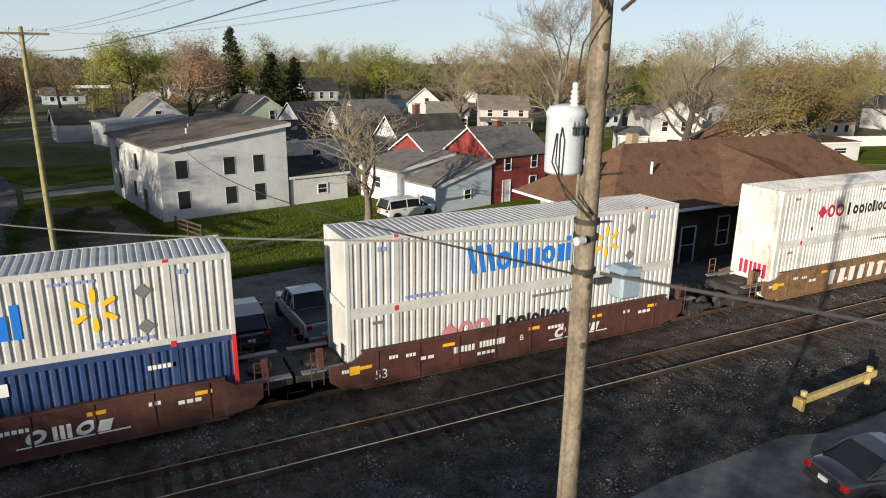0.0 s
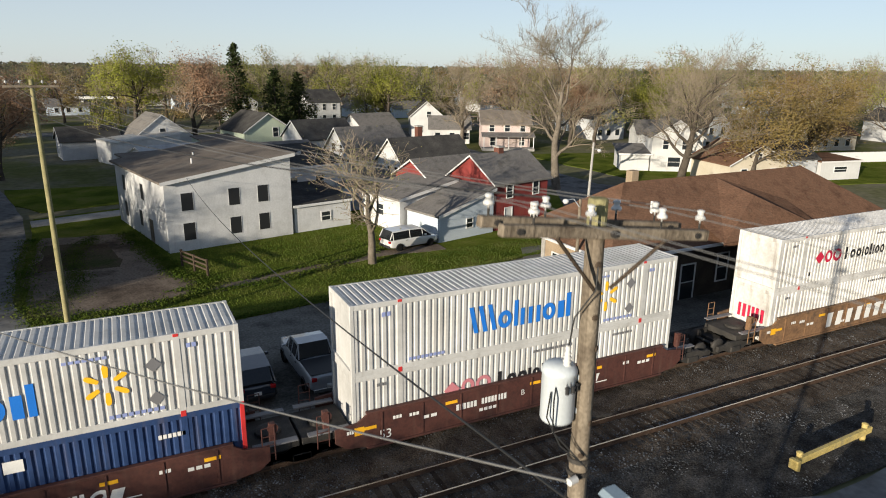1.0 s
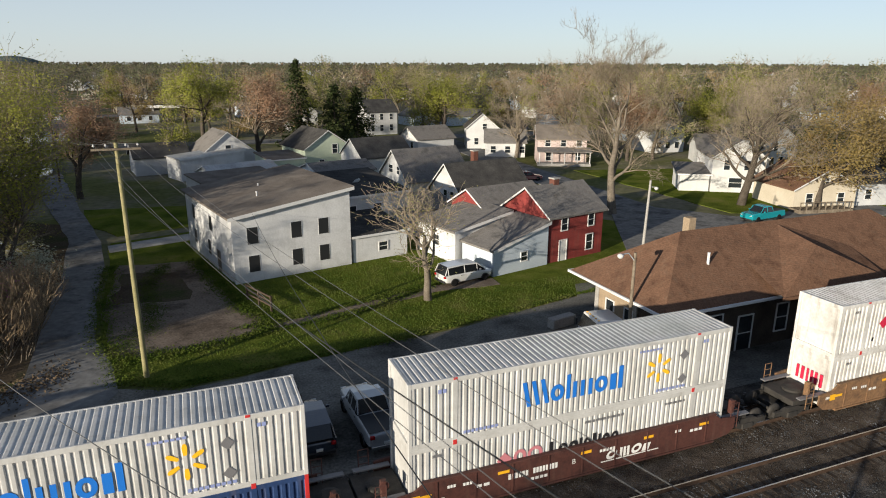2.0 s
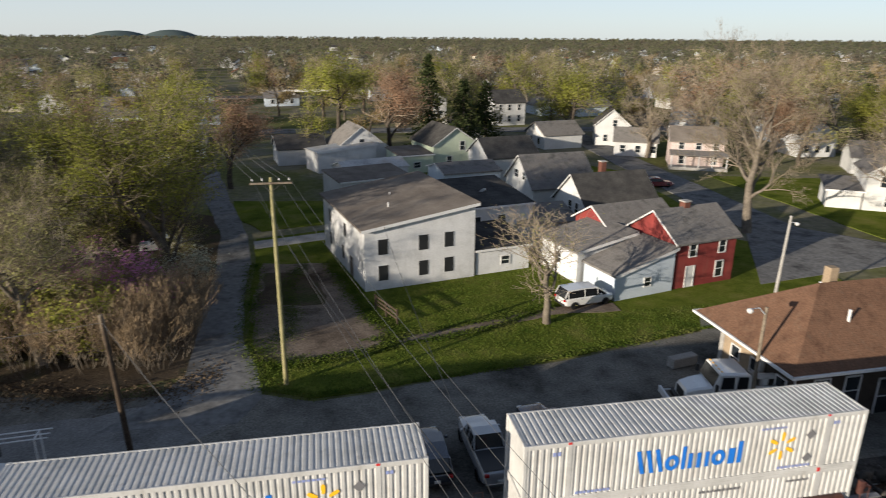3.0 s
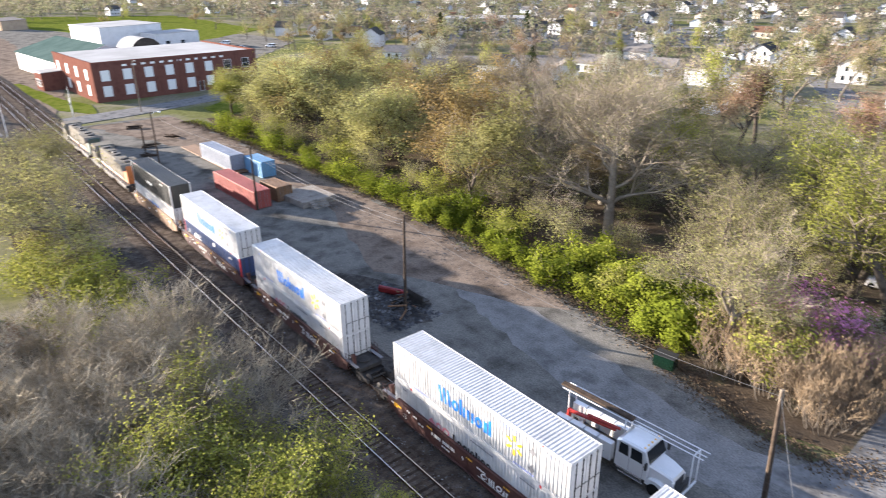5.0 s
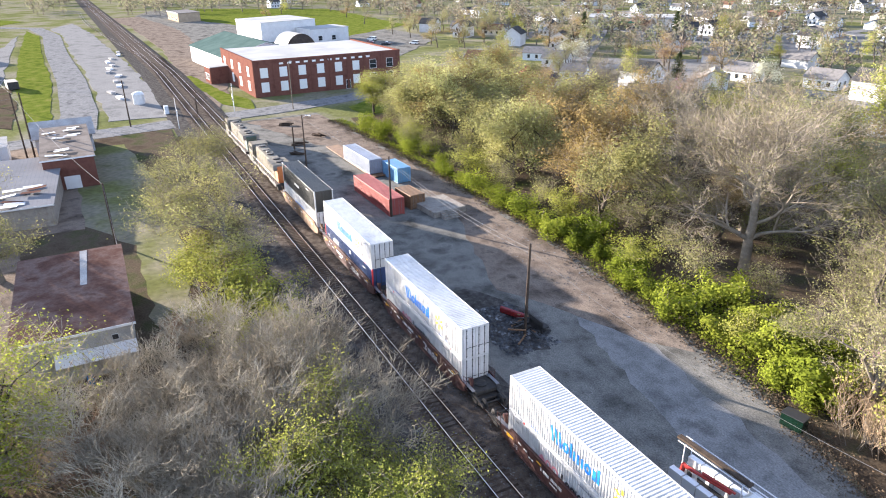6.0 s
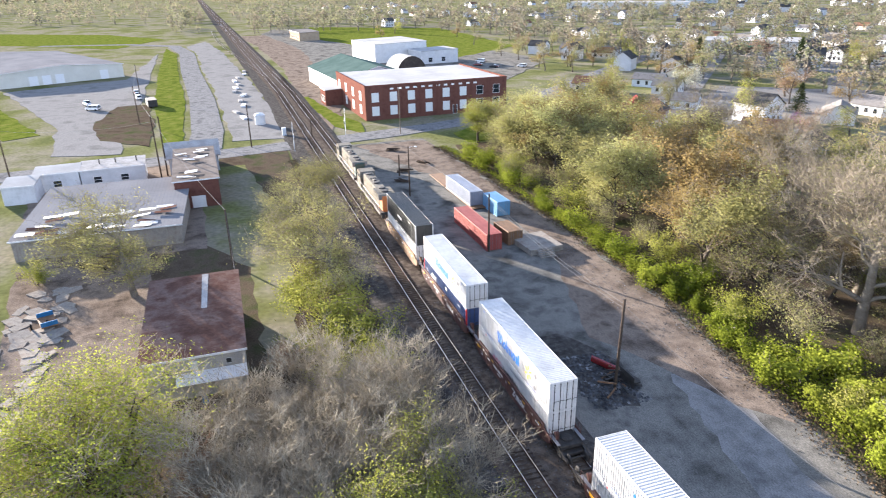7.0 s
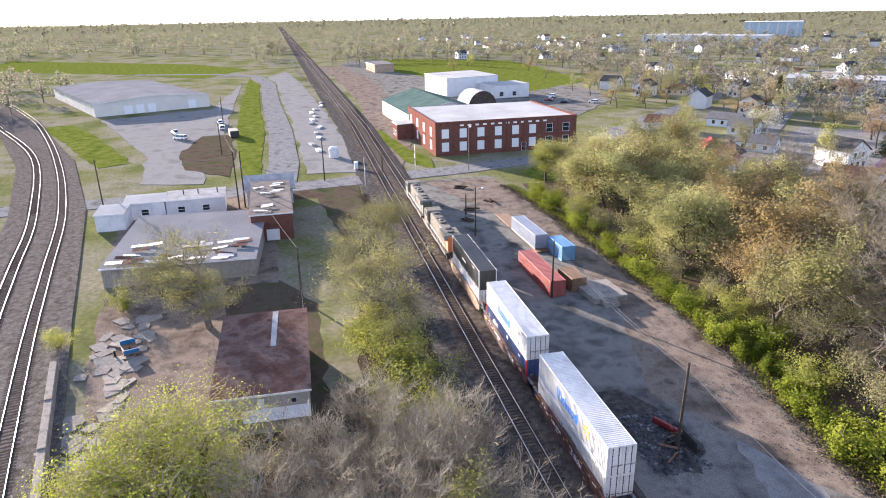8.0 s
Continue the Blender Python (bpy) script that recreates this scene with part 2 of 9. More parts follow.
M_SIDERD = streaked(surf("barn_red_siding", [(0.16, 0.022, 0.02), (0.24, 0.035, 0.03)], 0.75, scale=0.5, fine=8, bump=0.3, wave=("Z", 0.16), amount=0.1), 0.3)
M_SHGREY = streaked(surf("grey_shingles", [(0.11, 0.105, 0.10), (0.19, 0.18, 0.17), (0.15, 0.14, 0.135)], 0.95, scale=0.7, fine=9, bump=0.5, wave=("Z", 0.09), amount=0.25), 0.35)
M_SHDARK = surf("charcoal_shingles", [(0.045, 0.044, 0.044), (0.085, 0.082, 0.078)], 0.95, scale=0.6, fine=9, bump=0.5, wave=("Z", 0.09), amount=0.25)
M_SHBROWN = streaked(surf("brown_shingles", [(0.095, 0.055, 0.038), (0.155, 0.09, 0.06), (0.12, 0.07, 0.048)], 0.95, scale=0.6, fine=8, bump=0.5, wave=("Z", 0.085), amount=0.25), 0.3)
M_SHTAUPE = streaked(surf("taupe_roofing", [(0.13, 0.112, 0.098), (0.21, 0.185, 0.16)], 0.95, scale=0.5, fine=10, bump=0.4, amount=0.2), 0.35)
M_RUSTROOF = surf("rusted_metal_roofing", [(0.075, 0.043, 0.034), (0.105, 0.062, 0.049), (0.15, 0.105, 0.088), (0.085, 0.049, 0.039)], 0.92, 0.0, scale=0.35, fine=5, bump=0.3, wave=("Y", 0.6), amount=0.15)
M_GALV = streaked(surf("galvanised_roofing", [(0.30, 0.30, 0.30), (0.48, 0.48, 0.47), (0.40, 0.36, 0.32)], 0.5, 0.35, scale=0.3, fine=6, bump=0.2, wave=("X", 0.5), amount=0.12), 0.6)
M_WROOF = surf("white_membrane_roof", [(0.28, 0.28, 0.27), (0.38, 0.38, 0.372)], 0.9, scale=0.1, fine=3, bump=0.1, amount=0.06)
M_GREYROOF = surf("grey_seamed_roof", [(0.15, 0.15, 0.155), (0.20, 0.20, 0.205)], 0.9, scale=0.1, fine=3, bump=0.15, wave=("X", 0.6), amount=0.08)
M_OLDBLOCK = streaked(surf("weathered_block_wall", [(0.16, 0.145, 0.125), (0.26, 0.24, 0.21), (0.21, 0.18, 0.15)], 0.9, scale=0.6, fine=7, bump=0.35, amount=0.2), 0.5)
M_BRICK = surf("red_brickwork", [(0.095, 0.043, 0.034), (0.14, 0.066, 0.051), (0.115, 0.053, 0.041)], 0.9, scale=0.5, fine=10, bump=0.4, wave=("Z", 0.1), amount=0.2)
M_BRICKTAN = surf("tan_brickwork", [(0.26, 0.20, 0.14), (0.34, 0.27, 0.19)], 0.9, scale=0.6, fine=10, bump=0.4, wave=("Z", 0.1), amount=0.15)
M_BRICKDK = surf("dark_brickwork", [(0.05, 0.042, 0.036), (0.09, 0.075, 0.062)], 0.9, scale=0.6, fine=10, bump=0.4, wave=("Z", 0.1), amount=0.2)
M_METALTAN = surf("beige_metal_siding", [(0.46, 0.44, 0.38), (0.54, 0.52, 0.46)], 0.55, scale=0.2, fine=3, bump=0.2, wave=("X", 0.4), amount=0.05)
M_GREENROOF = surf("grey_green_metal_roof", [(0.055, 0.085, 0.078), (0.08, 0.115, 0.105)], 0.9, 0.0, scale=0.2, fine=4, bump=0.2, wave=("X", 0.5), amount=0.08)
M_TRIM = plain("white_trim", (0.62, 0.62, 0.615), 0.6)
M_PANE = glassy("dark_window_glass")
M_BOARD = plain("black_window_board", (0.015, 0.016, 0.018), 0.55)
M_BLIND = plain("white_blinds", (0.62, 0.64, 0.62), 0.5)
M_TYRE = plain("tyre_rubber", (0.018, 0.018, 0.018), 0.85)
M_RIM = plain("alloy_wheel", (0.55, 0.55, 0.56), 0.3, 0.9)
M_CARGLASS = glassy("tinted_car_glass", (0.012, 0.014, 0.016))
M_LAMP = plain("clear_lamp_lens", (0.7, 0.7, 0.68), 0.1)
M_TAIL = plain("red_lamp_lens", (0.35, 0.01, 0.012), 0.15)
M_CHROME = plain("chrome_trim", (0.7, 0.7, 0.7), 0.18, 1.0)
M_BLKPL = plain("black_plastic", (0.02, 0.02, 0.021), 0.6)
M_BARK = surf("grey_bark", [(0.10, 0.085, 0.068), (0.19, 0.165, 0.135)], 0.95, scale=1.5, fine=14, bump=0.6, amount=0.3)
M_BARKD = surf("dark_bark", [(0.05, 0.042, 0.034), (0.10, 0.085, 0.07)], 0.95, scale=1.5, fine=14, bump=0.6, amount=0.3)
M_BARKP = surf("pale_bark", [(0.15, 0.13, 0.10), (0.24, 0.21, 0.17)], 0.95, scale=1.5, fine=14, bump=0.5, amount=0.25)
L_TWIG = leafy("bare_twigs", [(0.21, 0.17, 0.125), (0.31, 0.26, 0.20)], 0.3, 0.9, 0.0)
L_YG = leafy("young_yellow_green_leaves", [(0.165, 0.18, 0.035), (0.255, 0.265, 0.055), (0.34, 0.335, 0.085)], through_light=0.36)
L_GREEN = leafy("fresh_green_leaves", [(0.085, 0.11, 0.014), (0.15, 0.18, 0.02), (0.225, 0.25, 0.035)], through_light=0.36)
L_OLIVE = leafy("olive_catkins", [(0.17, 0.175, 0.065), (0.24, 0.235, 0.095), (0.27, 0.26, 0.12)], through_light=0.4)
L_BROWN = leafy("red_brown_buds", [(0.19, 0.12, 0.08), (0.26, 0.165, 0.11), (0.26, 0.20, 0.13)])
L_ORANGE = leafy("orange_brown_buds", [(0.17, 0.12, 0.05), (0.235, 0.172, 0.068), (0.25, 0.215, 0.09)])
L_CONIF = leafy("dark_needles", [(0.02, 0.03, 0.012), (0.045, 0.06, 0.024), (0.07, 0.075, 0.03)], 0.4, 0.8, 0.1)
L_PINK = leafy("magenta_blossom", [(0.34, 0.13, 0.26), (0.46, 0.20, 0.36)])
L_WBLOS = leafy("white_blossom", [(0.38, 0.39, 0.28), (0.52, 0.52, 0.42)])
# distance haze is put into this colour: blue lifted, high translucency brightens backlit crowns
L_FAR = leafy("far_woodland", [(0.12, 0.13, 0.07), (0.15, 0.14, 0.11), (0.155, 0.13, 0.10), (0.16, 0.175, 0.085), (0.145, 0.14, 0.12), (0.165, 0.145, 0.105)], 0.045, 0.9, 0.5)
L_PALEYG = leafy("pale_yellow_green_leaves", [(0.22, 0.225, 0.085), (0.30, 0.30, 0.115), (0.38, 0.365, 0.155)], through_light=0.4)
L_SPRING = leafy("bright_spring_leaves", [(0.165, 0.19, 0.03), (0.25, 0.27, 0.045), (0.32, 0.325, 0.07)], through_light=0.36)
L_GRASS = leafy("grass_blades", [(0.04, 0.075, 0.012), (0.09, 0.125, 0.022), (0.14, 0.15, 0.045)], 0.5, 0.7, 0.3)


# ---- mesh building ----
class MB:
    """Collects vertices and faces of one mesh; mi is the material slot."""

    def __init__(self):
        self.v, self.f, self.m = [], [], []

    def add(self, verts, faces, mi=0):
        o = len(self.v)
        self.v += [tuple(p) for p in verts]
        self.f += [tuple(i + o for i in q) for q in faces]
        self.m += [mi] * len(faces)
        return self

    def box(self, x0, x1, y0, y1, z0, z1, mi=0, c=0.0):
        if c <= 0:
            v = [(x, y, z) for z in (z0, z1) for y in (y0, y1) for x in (x0, x1)]
            return self.add(v, [(0, 2, 3, 1), (4, 5, 7, 6), (0, 1, 5, 4), (2, 6, 7, 3), (0, 4, 6, 2), (1, 3, 7, 5)], mi)
        X, Y, Z = (x0, x1), (y0, y1), (z0, z1)
        ids, v = {}, []
        for i in (0, 1):
            for j in (0, 1):
                for k in (0, 1):
                    for a in range(3):
                        p = [X[i], Y[j], Z[k]]
                        for b in range(3):
                            if b != a:
                                p[b] += c if (i, j, k)[b] == 0 else -c
                        ids[i, j, k, a] = len(v)
                        v.append(tuple(p))
        f = []
        for a in range(3):
            b, d = (a + 1) % 3, (a + 2) % 3
            for s in (0, 1):
                q = []
                for t, u in ((0, 0), (1, 0), (1, 1), (0, 1)):
                    key = [0, 0, 0]
                    key[a], key[b], key[d] = s, t, u
                    q.append(ids[(*key, a)])
                f.append(tuple(q if s else q[::-1]))
            for t in (0, 1):
                for u in (0, 1):
                    k0, k1 = [0, 0, 0], [0, 0, 0]
                    k0[b], k0[d], k1[b], k1[d], k1[a] = t, u, t, u, 1
                    q = [ids[(*k0, b)], ids[(*k1, b)], ids[(*k1, d)], ids[(*k0, d)]]
                    f.append(tuple(q if (t == u) else q[::-1]))
        for i in (0, 1):
            for j in (0, 1):
                for k in (0, 1):
                    q = [ids[i, j, k, 0], ids[i, j, k, 1], ids[i, j, k, 2]]
                    f.append(tuple(q if (i + j + k) % 2 else q[::-1]))
        return self.add(v, f, mi)

    def prism(self, pts, z0, z1, mi=0):
        """A plan outline, counter-clockwise, raised from z0 to z1."""
        n = len(pts)
        v = [(x, y, z0) for x, y in pts] + [(x, y, z1) for x, y in pts]
        return self.add(v, [tuple(range(n))[::-1], tuple(range(n, 2 * n))] + [(i, (i + 1) % n, n + (i + 1) % n, n + i) for i in range(n)], mi)

    def slab(self, pts, y0, y1, mi=0):
        """An outline in x and z drawn out from y0 to y1."""
        n = len(pts)
        v = [(x, y0, z) for x, z in pts] + [(x, y1, z) for x, z in pts]
        return self.add(v, [tuple(range(n)), tuple(range(n, 2 * n))[::-1]] + [(i, n + i, n + (i + 1) % n, (i + 1) % n) for i in range(n)], mi)

    def tube(self, p0, p1, r0, r1=None, n=8, mi=0):
        p0, p1, r1 = Vector(p0), Vector(p1), r0 if r1 is None else r1
        d = (p1 - p0).normalized()
        a = d.orthogonal().normalized()
        b = d.cross(a)
        ring = [(a * math.cos(2 * math.pi * i / n) + b * math.sin(2 * math.pi * i / n)) for i in range(n)]
        v = [p0 + w * r0 for w in ring] + [p1 + w * r1 for w in ring]
        return self.add(v, [(i, (i + 1) % n, n + (i + 1) % n, n + i) for i in range(n)] + [tuple(range(n))[::-1], tuple(range(n, 2 * n))], mi)

    def lathe(self, profile, at=(0, 0, 0), n=14, mi=0):
        """Radius and height pairs turned round a vertical axis."""
        v = [(at[0] + r * math.cos(2 * math.pi * i / n), at[1] + r * math.sin(2 * math.pi * i / n), at[2] + z) for r, z in profile for i in range(n)]
        f = [(k * n + i, k * n + (i + 1) % n, (k + 1) * n + (i + 1) % n, (k + 1) * n + i) for k in range(len(profile) - 1) for i in range(n)]
        return self.add(v, f + [tuple(range(n))[::-1], tuple(range((len(profile) - 1) * n, len(profile) * n))], mi)

    def line(self, pts, r, n=5, mi=0):
        """One unbroken round cord along the points."""
        p = [Vector(q) for q in pts]
        o, ref = len(self.v), None
        for i, q in enumerate(p):
            d = (p[min(i + 1, len(p) - 1)] - p[max(i - 1, 0)]).normalized()
            a = (ref - ref.project(d)).normalized() if ref else d.orthogonal().normalized()
            ref, b = a, d.cross(a)
            self.v += [tuple(q + (a * math.cos(2 * math.pi * j / n) + b * math.sin(2 * math.pi * j / n)) * r) for j in range(n)]
        k = len(p)
        f = [(o + i * n + j, o + i * n + (j + 1) % n, o + (i + 1) * n + (j + 1) % n, o + (i + 1) * n + j) for i in range(k - 1) for j in range(n)]
        f += [tuple(range(o, o + n))[::-1], tuple(range(o + (k - 1) * n, o + k * n))]
        self.f += f
        self.m += [mi] * len(f)
        return self

    def move(self, m, start=0):
        self.v[start:] = [tuple(m @ Vector(p)) for p in self.v[start:]]
        return self

    def data(self, name, mats, smooth=False):
        me = bpy.data.meshes.new(name)
        me.from_pydata(self.v, [], self.f)
        for q in mats if isinstance(mats, (list, tuple)) else [mats]:
            me.materials.append(q)
        me.polygons.foreach_set("material_index", self.m)
        if smooth:
            me.polygons.foreach_set("use_smooth", [True] * len(self.f))
        me.update()
        return me


def part(name, mb, mats, parent=None, label="", smooth=False, kind=""):
    ob = new(name, mb if isinstance(mb, bpy.types.Mesh) else mb.data(name, mats, smooth))
    if parent:
        ob.parent = parent
    return tagged(ob, label, kind=kind)


def thing(name, label, category, m=None, group="", kind=""):
    ob = new(name)
    ob.empty_display_size = 0.2
    if m is not None:
        ob.matrix_basis = m
    return tagged(ob, label, category, group, kind)


def bx(x0, x1, y0, y1, z0, z1, c=0.0):
    return MB().box(x0, x1, y0, y1, z0, z1, 0, c)


def flat(name, pts, z, material, label, category, thick=0.3):
    """A piece of paving or ground with a real edge."""
    me = MB().prism(pts, z - thick, z).data(name, material)
    bm = bmesh.new()
    bm.from_mesh(me)
    bmesh.ops.recalc_face_normals(bm, faces=bm.faces)
    bmesh.ops.triangulate(bm, faces=[q for q in bm.faces if len(q.verts) > 4])
    bm.to_mesh(me)
    bm.free()
    return tagged(new(name, me), label, category, kind="structure")


def ribbon(pts, width):
    """The outline of a band of that width along a line."""
    p = [Vector(q) for q in pts]
    left, right = [], []
    for i, q in enumerate(p):
        d = (p[min(i + 1, len(p) - 1)] - p[max(i - 1, 0)]).normalized()
        nrm = Vector((-d.y, d.x)) * width / 2
        left.append(tuple(q + nrm))
        right.append(tuple(q - nrm))
    return right + left[::-1]


def wavy(pts, step=3.0, amp=0.5, seed=1):
    """The outline broken into short steps with an uneven edge."""
    rnd, out = random.Random(seed), []
    for a, b in zip(pts, pts[1:] + pts[:1]):
        a, b = Vector(a), Vector(b)
        k = max(1, min(14, int((b - a).length / step)))
        for i in range(k):
            q = a.lerp(b, i / k)
            out.append((q.x + rnd.uniform(-amp, amp), q.y + rnd.uniform(-amp, amp)) if i else tuple(a))
    return out

# ---- ground, roads and lot ----
g = MB()
N = 24
ring = [(-4600 + 9200 * i / N) for i in range(N + 1)]
g.add([(x, y, -0.10) for y in ring for x in ring], [(j * (N + 1) + i, j * (N + 1) + i + 1, (j + 1) * (N + 1) + i + 1, (j + 1) * (N + 1) + i) for j in range(N) for i in range(N)])
tagged(part("ground", g, M_EARTH), "flat town ground with patchy spring grass and bare earth", "ground", kind="structure")

LOT_N = [(48, 23.5), (28, 21.2), (14, 18.2), (4.7, 17.0), (-2, 16.0), (-5.6, 17.6), (-6.3, 20), (-10.2, 20.5), (-11.5, 18.4), (-17, 18.6), (-29, 22.6), (-47, 24.8), (-66, 27.2), (-99, 27.0), (-132, 26.4), (-160, 24.5)]
flat("pavement", wavy(LOT_N + [(-160, 3.9), (48, 3.9)], 3, 0.25, 3), 0.0, M_LOT, "worn dark grey asphalt yard with puddle stains", "yard paving")
# packed dirt; the pale outline also paints the sunlit band beyond the train's shadow
flat("pavement", wavy([(-36, 22.6), (-47, 24.2), (-66, 26.6), (-99, 26.4), (-132, 25.8), (-158, 24), (-158, 7), (-140, 12), (-118, 19), (-95, 21.5), (-78, 20), (-66, 15.8), (-56, 13.0), (-46, 17.5), (-40, 19.5)], 2.5, 0.7, 5), 0.008, M_DIRT, "pale packed dirt track along the yard's edge, following its sunlit band", "dirt track")
flat("pavement", wavy(ribbon([(-7.5, 17.2), (-10.5, 14.8), (-15, 13.8), (-22, 14.2), (-30, 15.6), (-38, 17.2), (-46, 19.5)], 5.2), 1.5, 0.5, 37), 0.005, M_LOTPALE, "pale worn vehicle track across the yard", "worn track")
flat("pavement", wavy([(-58, 6.0), (-50, 6.4), (-44, 7.5), (-43, 11), (-47, 13.5), (-53, 12.5), (-58, 10)], 1.5, 0.5, 8), 0.012, M_BALLAST, "dark gravel heap around the debris", "gravel patch")
flat("pavement", wavy([(-6.5, 14.2), (-5.2, 17), (-5.8, 21), (-7.3, 26), (-8.0, 34), (-8.2, 44), (-9.4, 54), (-11.6, 64), (-14, 75), (-17, 90), (-21.5, 112), (-28, 160), (-36, 215), (-46, 290), (-50, 290), (-40, 215), (-32, 160), (-25.6, 112), (-21, 90), (-17.4, 75), (-14.6, 64), (-12.4, 54), (-11.6, 44), (-11.2, 34), (-10.8, 26), (-10.6, 21), (-12.5, 17), (-14.5, 14.6)], 3, 0.2, 6), 0.016, M_STREET, "pale cracked asphalt side street", "side street")
flat("pavement", [(-8.2, 49.0), (0.3, 51.6), (24, 58.5), (23.4, 61), (0.2, 54.4), (-8.6, 51.8)], 0.02, M_CONC, "grey concrete drive between lawns", "concrete drive")
flat("lawn", wavy([(48, 23.9), (28, 21.6), (14, 18.6), (4.7, 17.4), (-2, 16.5), (-5.0, 18), (-5.4, 21.5), (-7.0, 26), (-7.8, 44), (-8.4, 53), (2, 56), (30, 62), (50, 40)], 3, 0.25, 7), -0.03, M_LAWN, "short bright green spring grass bank", "lawn")
flat("yard", wavy([(-5.5, 21.6), (-2, 21.4), (3.2, 22.4), (4.6, 24.8), (2.8, 28), (1.8, 33), (-0.4, 43), (-7.0, 44), (-7.2, 33), (-6.6, 26)], 2, 0.5, 9), 0.0, M_DIRT, "bare gravel yard with thin grass", "gravel yard")
flat("yard", wavy([(-6.6, 33), (-1.0, 32), (-1.6, 40), (-6.6, 41)], 1.5, 0.6, 10), 0.01, M_SCRUB, "patchy worn grass in the gravel yard", "worn grass")
flat("path", wavy(ribbon([(2.5, 23.4), (8, 24.4), (13, 25.8), (18, 27.4), (24, 27.2)], 1.7), 1.5, 0.2, 11), 0.006, M_DIRT, "tan dirt track across the lawn", "dirt track")
flat("lawn", wavy([(-8.0, 56), (2, 59), (30, 66), (30, 68.5), (0, 70), (-13, 72), (-11.5, 62)], 3, 0.3, 12), -0.02, M_LAWN, "shaded green lawn behind the drive", "lawn")
flat("lawn", wavy([(64, 41), (74, 36.5), (100, 31), (124, 30), (126, 62), (92, 70), (64, 78)], 3, 0.3, 35), -0.02, M_LAWN, "green front lawns across the street", "lawn")
flat("lawn", wavy([(36, 52), (48, 49), (51, 84), (44, 96), (14, 92), (16, 68), (34, 60)], 3, 0.3, 36), -0.025, M_LAWN, "green back lawns between the houses", "lawn")
flat("road", wavy([(40, 30), (62, 33.5), (86, 33), (86, 38.5), (63, 39), (57, 47), (59, 84), (64, 150), (58, 150), (52.5, 84), (50, 47)], 4, 0.1, 13), 0.012, M_STREET, "grey asphalt residential street", "street")
flat("road", ribbon([(-120, 152), (-60, 147), (20, 141), (120, 131), (220, 120)], 8), 0.012, M_STREET, "grey asphalt cross street", "street")
flat("road", ribbon([(-160, 262), (-40, 240), (80, 226), (240, 210)], 11), 0.012, M_STREET, "wide grey main street", "street")
flat("pavement", wavy([(12, -9.2), (17.5, -8.9), (24, -9.4), (34, -9.0), (60, -9.0), (60, -40), (6, -40), (8, -14)], 2, 0.35, 14), 0.008, M_STREET, "cracked pale asphalt car park edge", "car park")
flat("scrub", wavy([(7, -9.6), (-160, -9.6), (-160, -32), (-100, -50), (-60, -46), (-20, -33), (7, -34)], 4, 0.5, 15), -0.02, M_SCRUB, "brown scrubby ground with leaf litter", "scrub ground")
flat("scrub", wavy([(-13, 20.4), (-17, 19.2), (-29, 23.6), (-47, 25.8), (-66, 28.2), (-99, 28), (-132, 27.4), (-150, 30), (-150, 60), (-90, 75), (-40, 80), (-14.6, 64), (-12.2, 54), (-11.4, 44), (-11.0, 34), (-10.6, 26), (-10.4, 21)], 3, 0.2, 16), 0.0, M_SCRUB, "leaf-littered ground under the woods", "woodland floor")

# crossing road and the works area to the west
flat("road", wavy(ribbon([(-152, -130), (-158, -86), (-161, -36), (-166, -3), (-170, 20), (-176, 42), (-200, 75), (-240, 118), (-300, 190)], 9), 6, 0.1, 17), 0.014, M_STREET, "grey asphalt road crossing the railway", "road")
flat("road", wavy(ribbon([(-168, -29), (-190, -28), (-250, -30), (-340, -36), (-430, -40), (-490, -50), (-520, -80), (-540, -140)], 8.5), 6, 0.1, 18), 0.02, M_STREET, "grey asphalt access road with verge", "road")
flat("lawn", wavy([(-176, -38.5), (-174, -34), (-250, -35.6), (-340, -41.5), (-430, -45.5), (-474, -54), (-430, -53), (-340, -50), (-250, -46)], 5, 0.4, 19), 0.0, M_LAWN, "bright grass verge strip", "verge")
flat("yard", wavy([(-172, -48), (-176, -64), (-215, -70), (-300, -104), (-320, -62), (-400, -58), (-440, -56), (-250, -50), (-205, -52)], 6, 0.8, 20), 0.004, M_YARD, "pale gravel works yard", "gravel yard")
flat("yard", wavy([(-178, -42), (-190, -55), (-215, -60), (-246, -57), (-246, -47), (-210, -43)], 4, 0.8, 21), 0.012, M_SCRUB, "dark disturbed soil heap", "bare soil")
flat("lawn", wavy([(-205, -72), (-260, -96), (-290, -112), (-286, -122), (-225, -92), (-200, -80)], 4, 0.6, 22), 0.006, M_LAWN, "bright green grass patch beside the tracks", "grass patch")
flat("lawn", wavy([(-488, -86), (-548, -150), (-640, -290), (-780, -310), (-640, -110), (-560, -60)], 8, 1, 23), 0.0, M_LAWN, "sunlit green field", "field")
flat("lawn", wavy([(-172, 12), (-186, 14), (-200, 10), (-240, 6), (-240, 3), (-184, 6)], 3, 0.3, 24), 0.01, M_LAWN, "green verge beside the brick building", "verge")
flat("lawn", wavy([(-152, 34), (-163, 34), (-172, 46), (-176, 62), (-150, 62)], 3, 0.4, 25), 0.02, M_LAWN, "dark green corner lawn", "lawn")
flat("yard", wavy([(-240, 14), (-520, 0), (-640, 30), (-560, 130), (-300, 130), (-242, 80)], 8, 1, 26), 0.0, M_LOT, "grey gravel and asphalt yards behind the works", "yard")
flat("lawn", wavy([(-330, 90), (-520, 40), (-640, 60), (-560, 160), (-380, 150)], 8, 1.5, 27), 0.01, M_LAWN, "rough green grass field", "field")
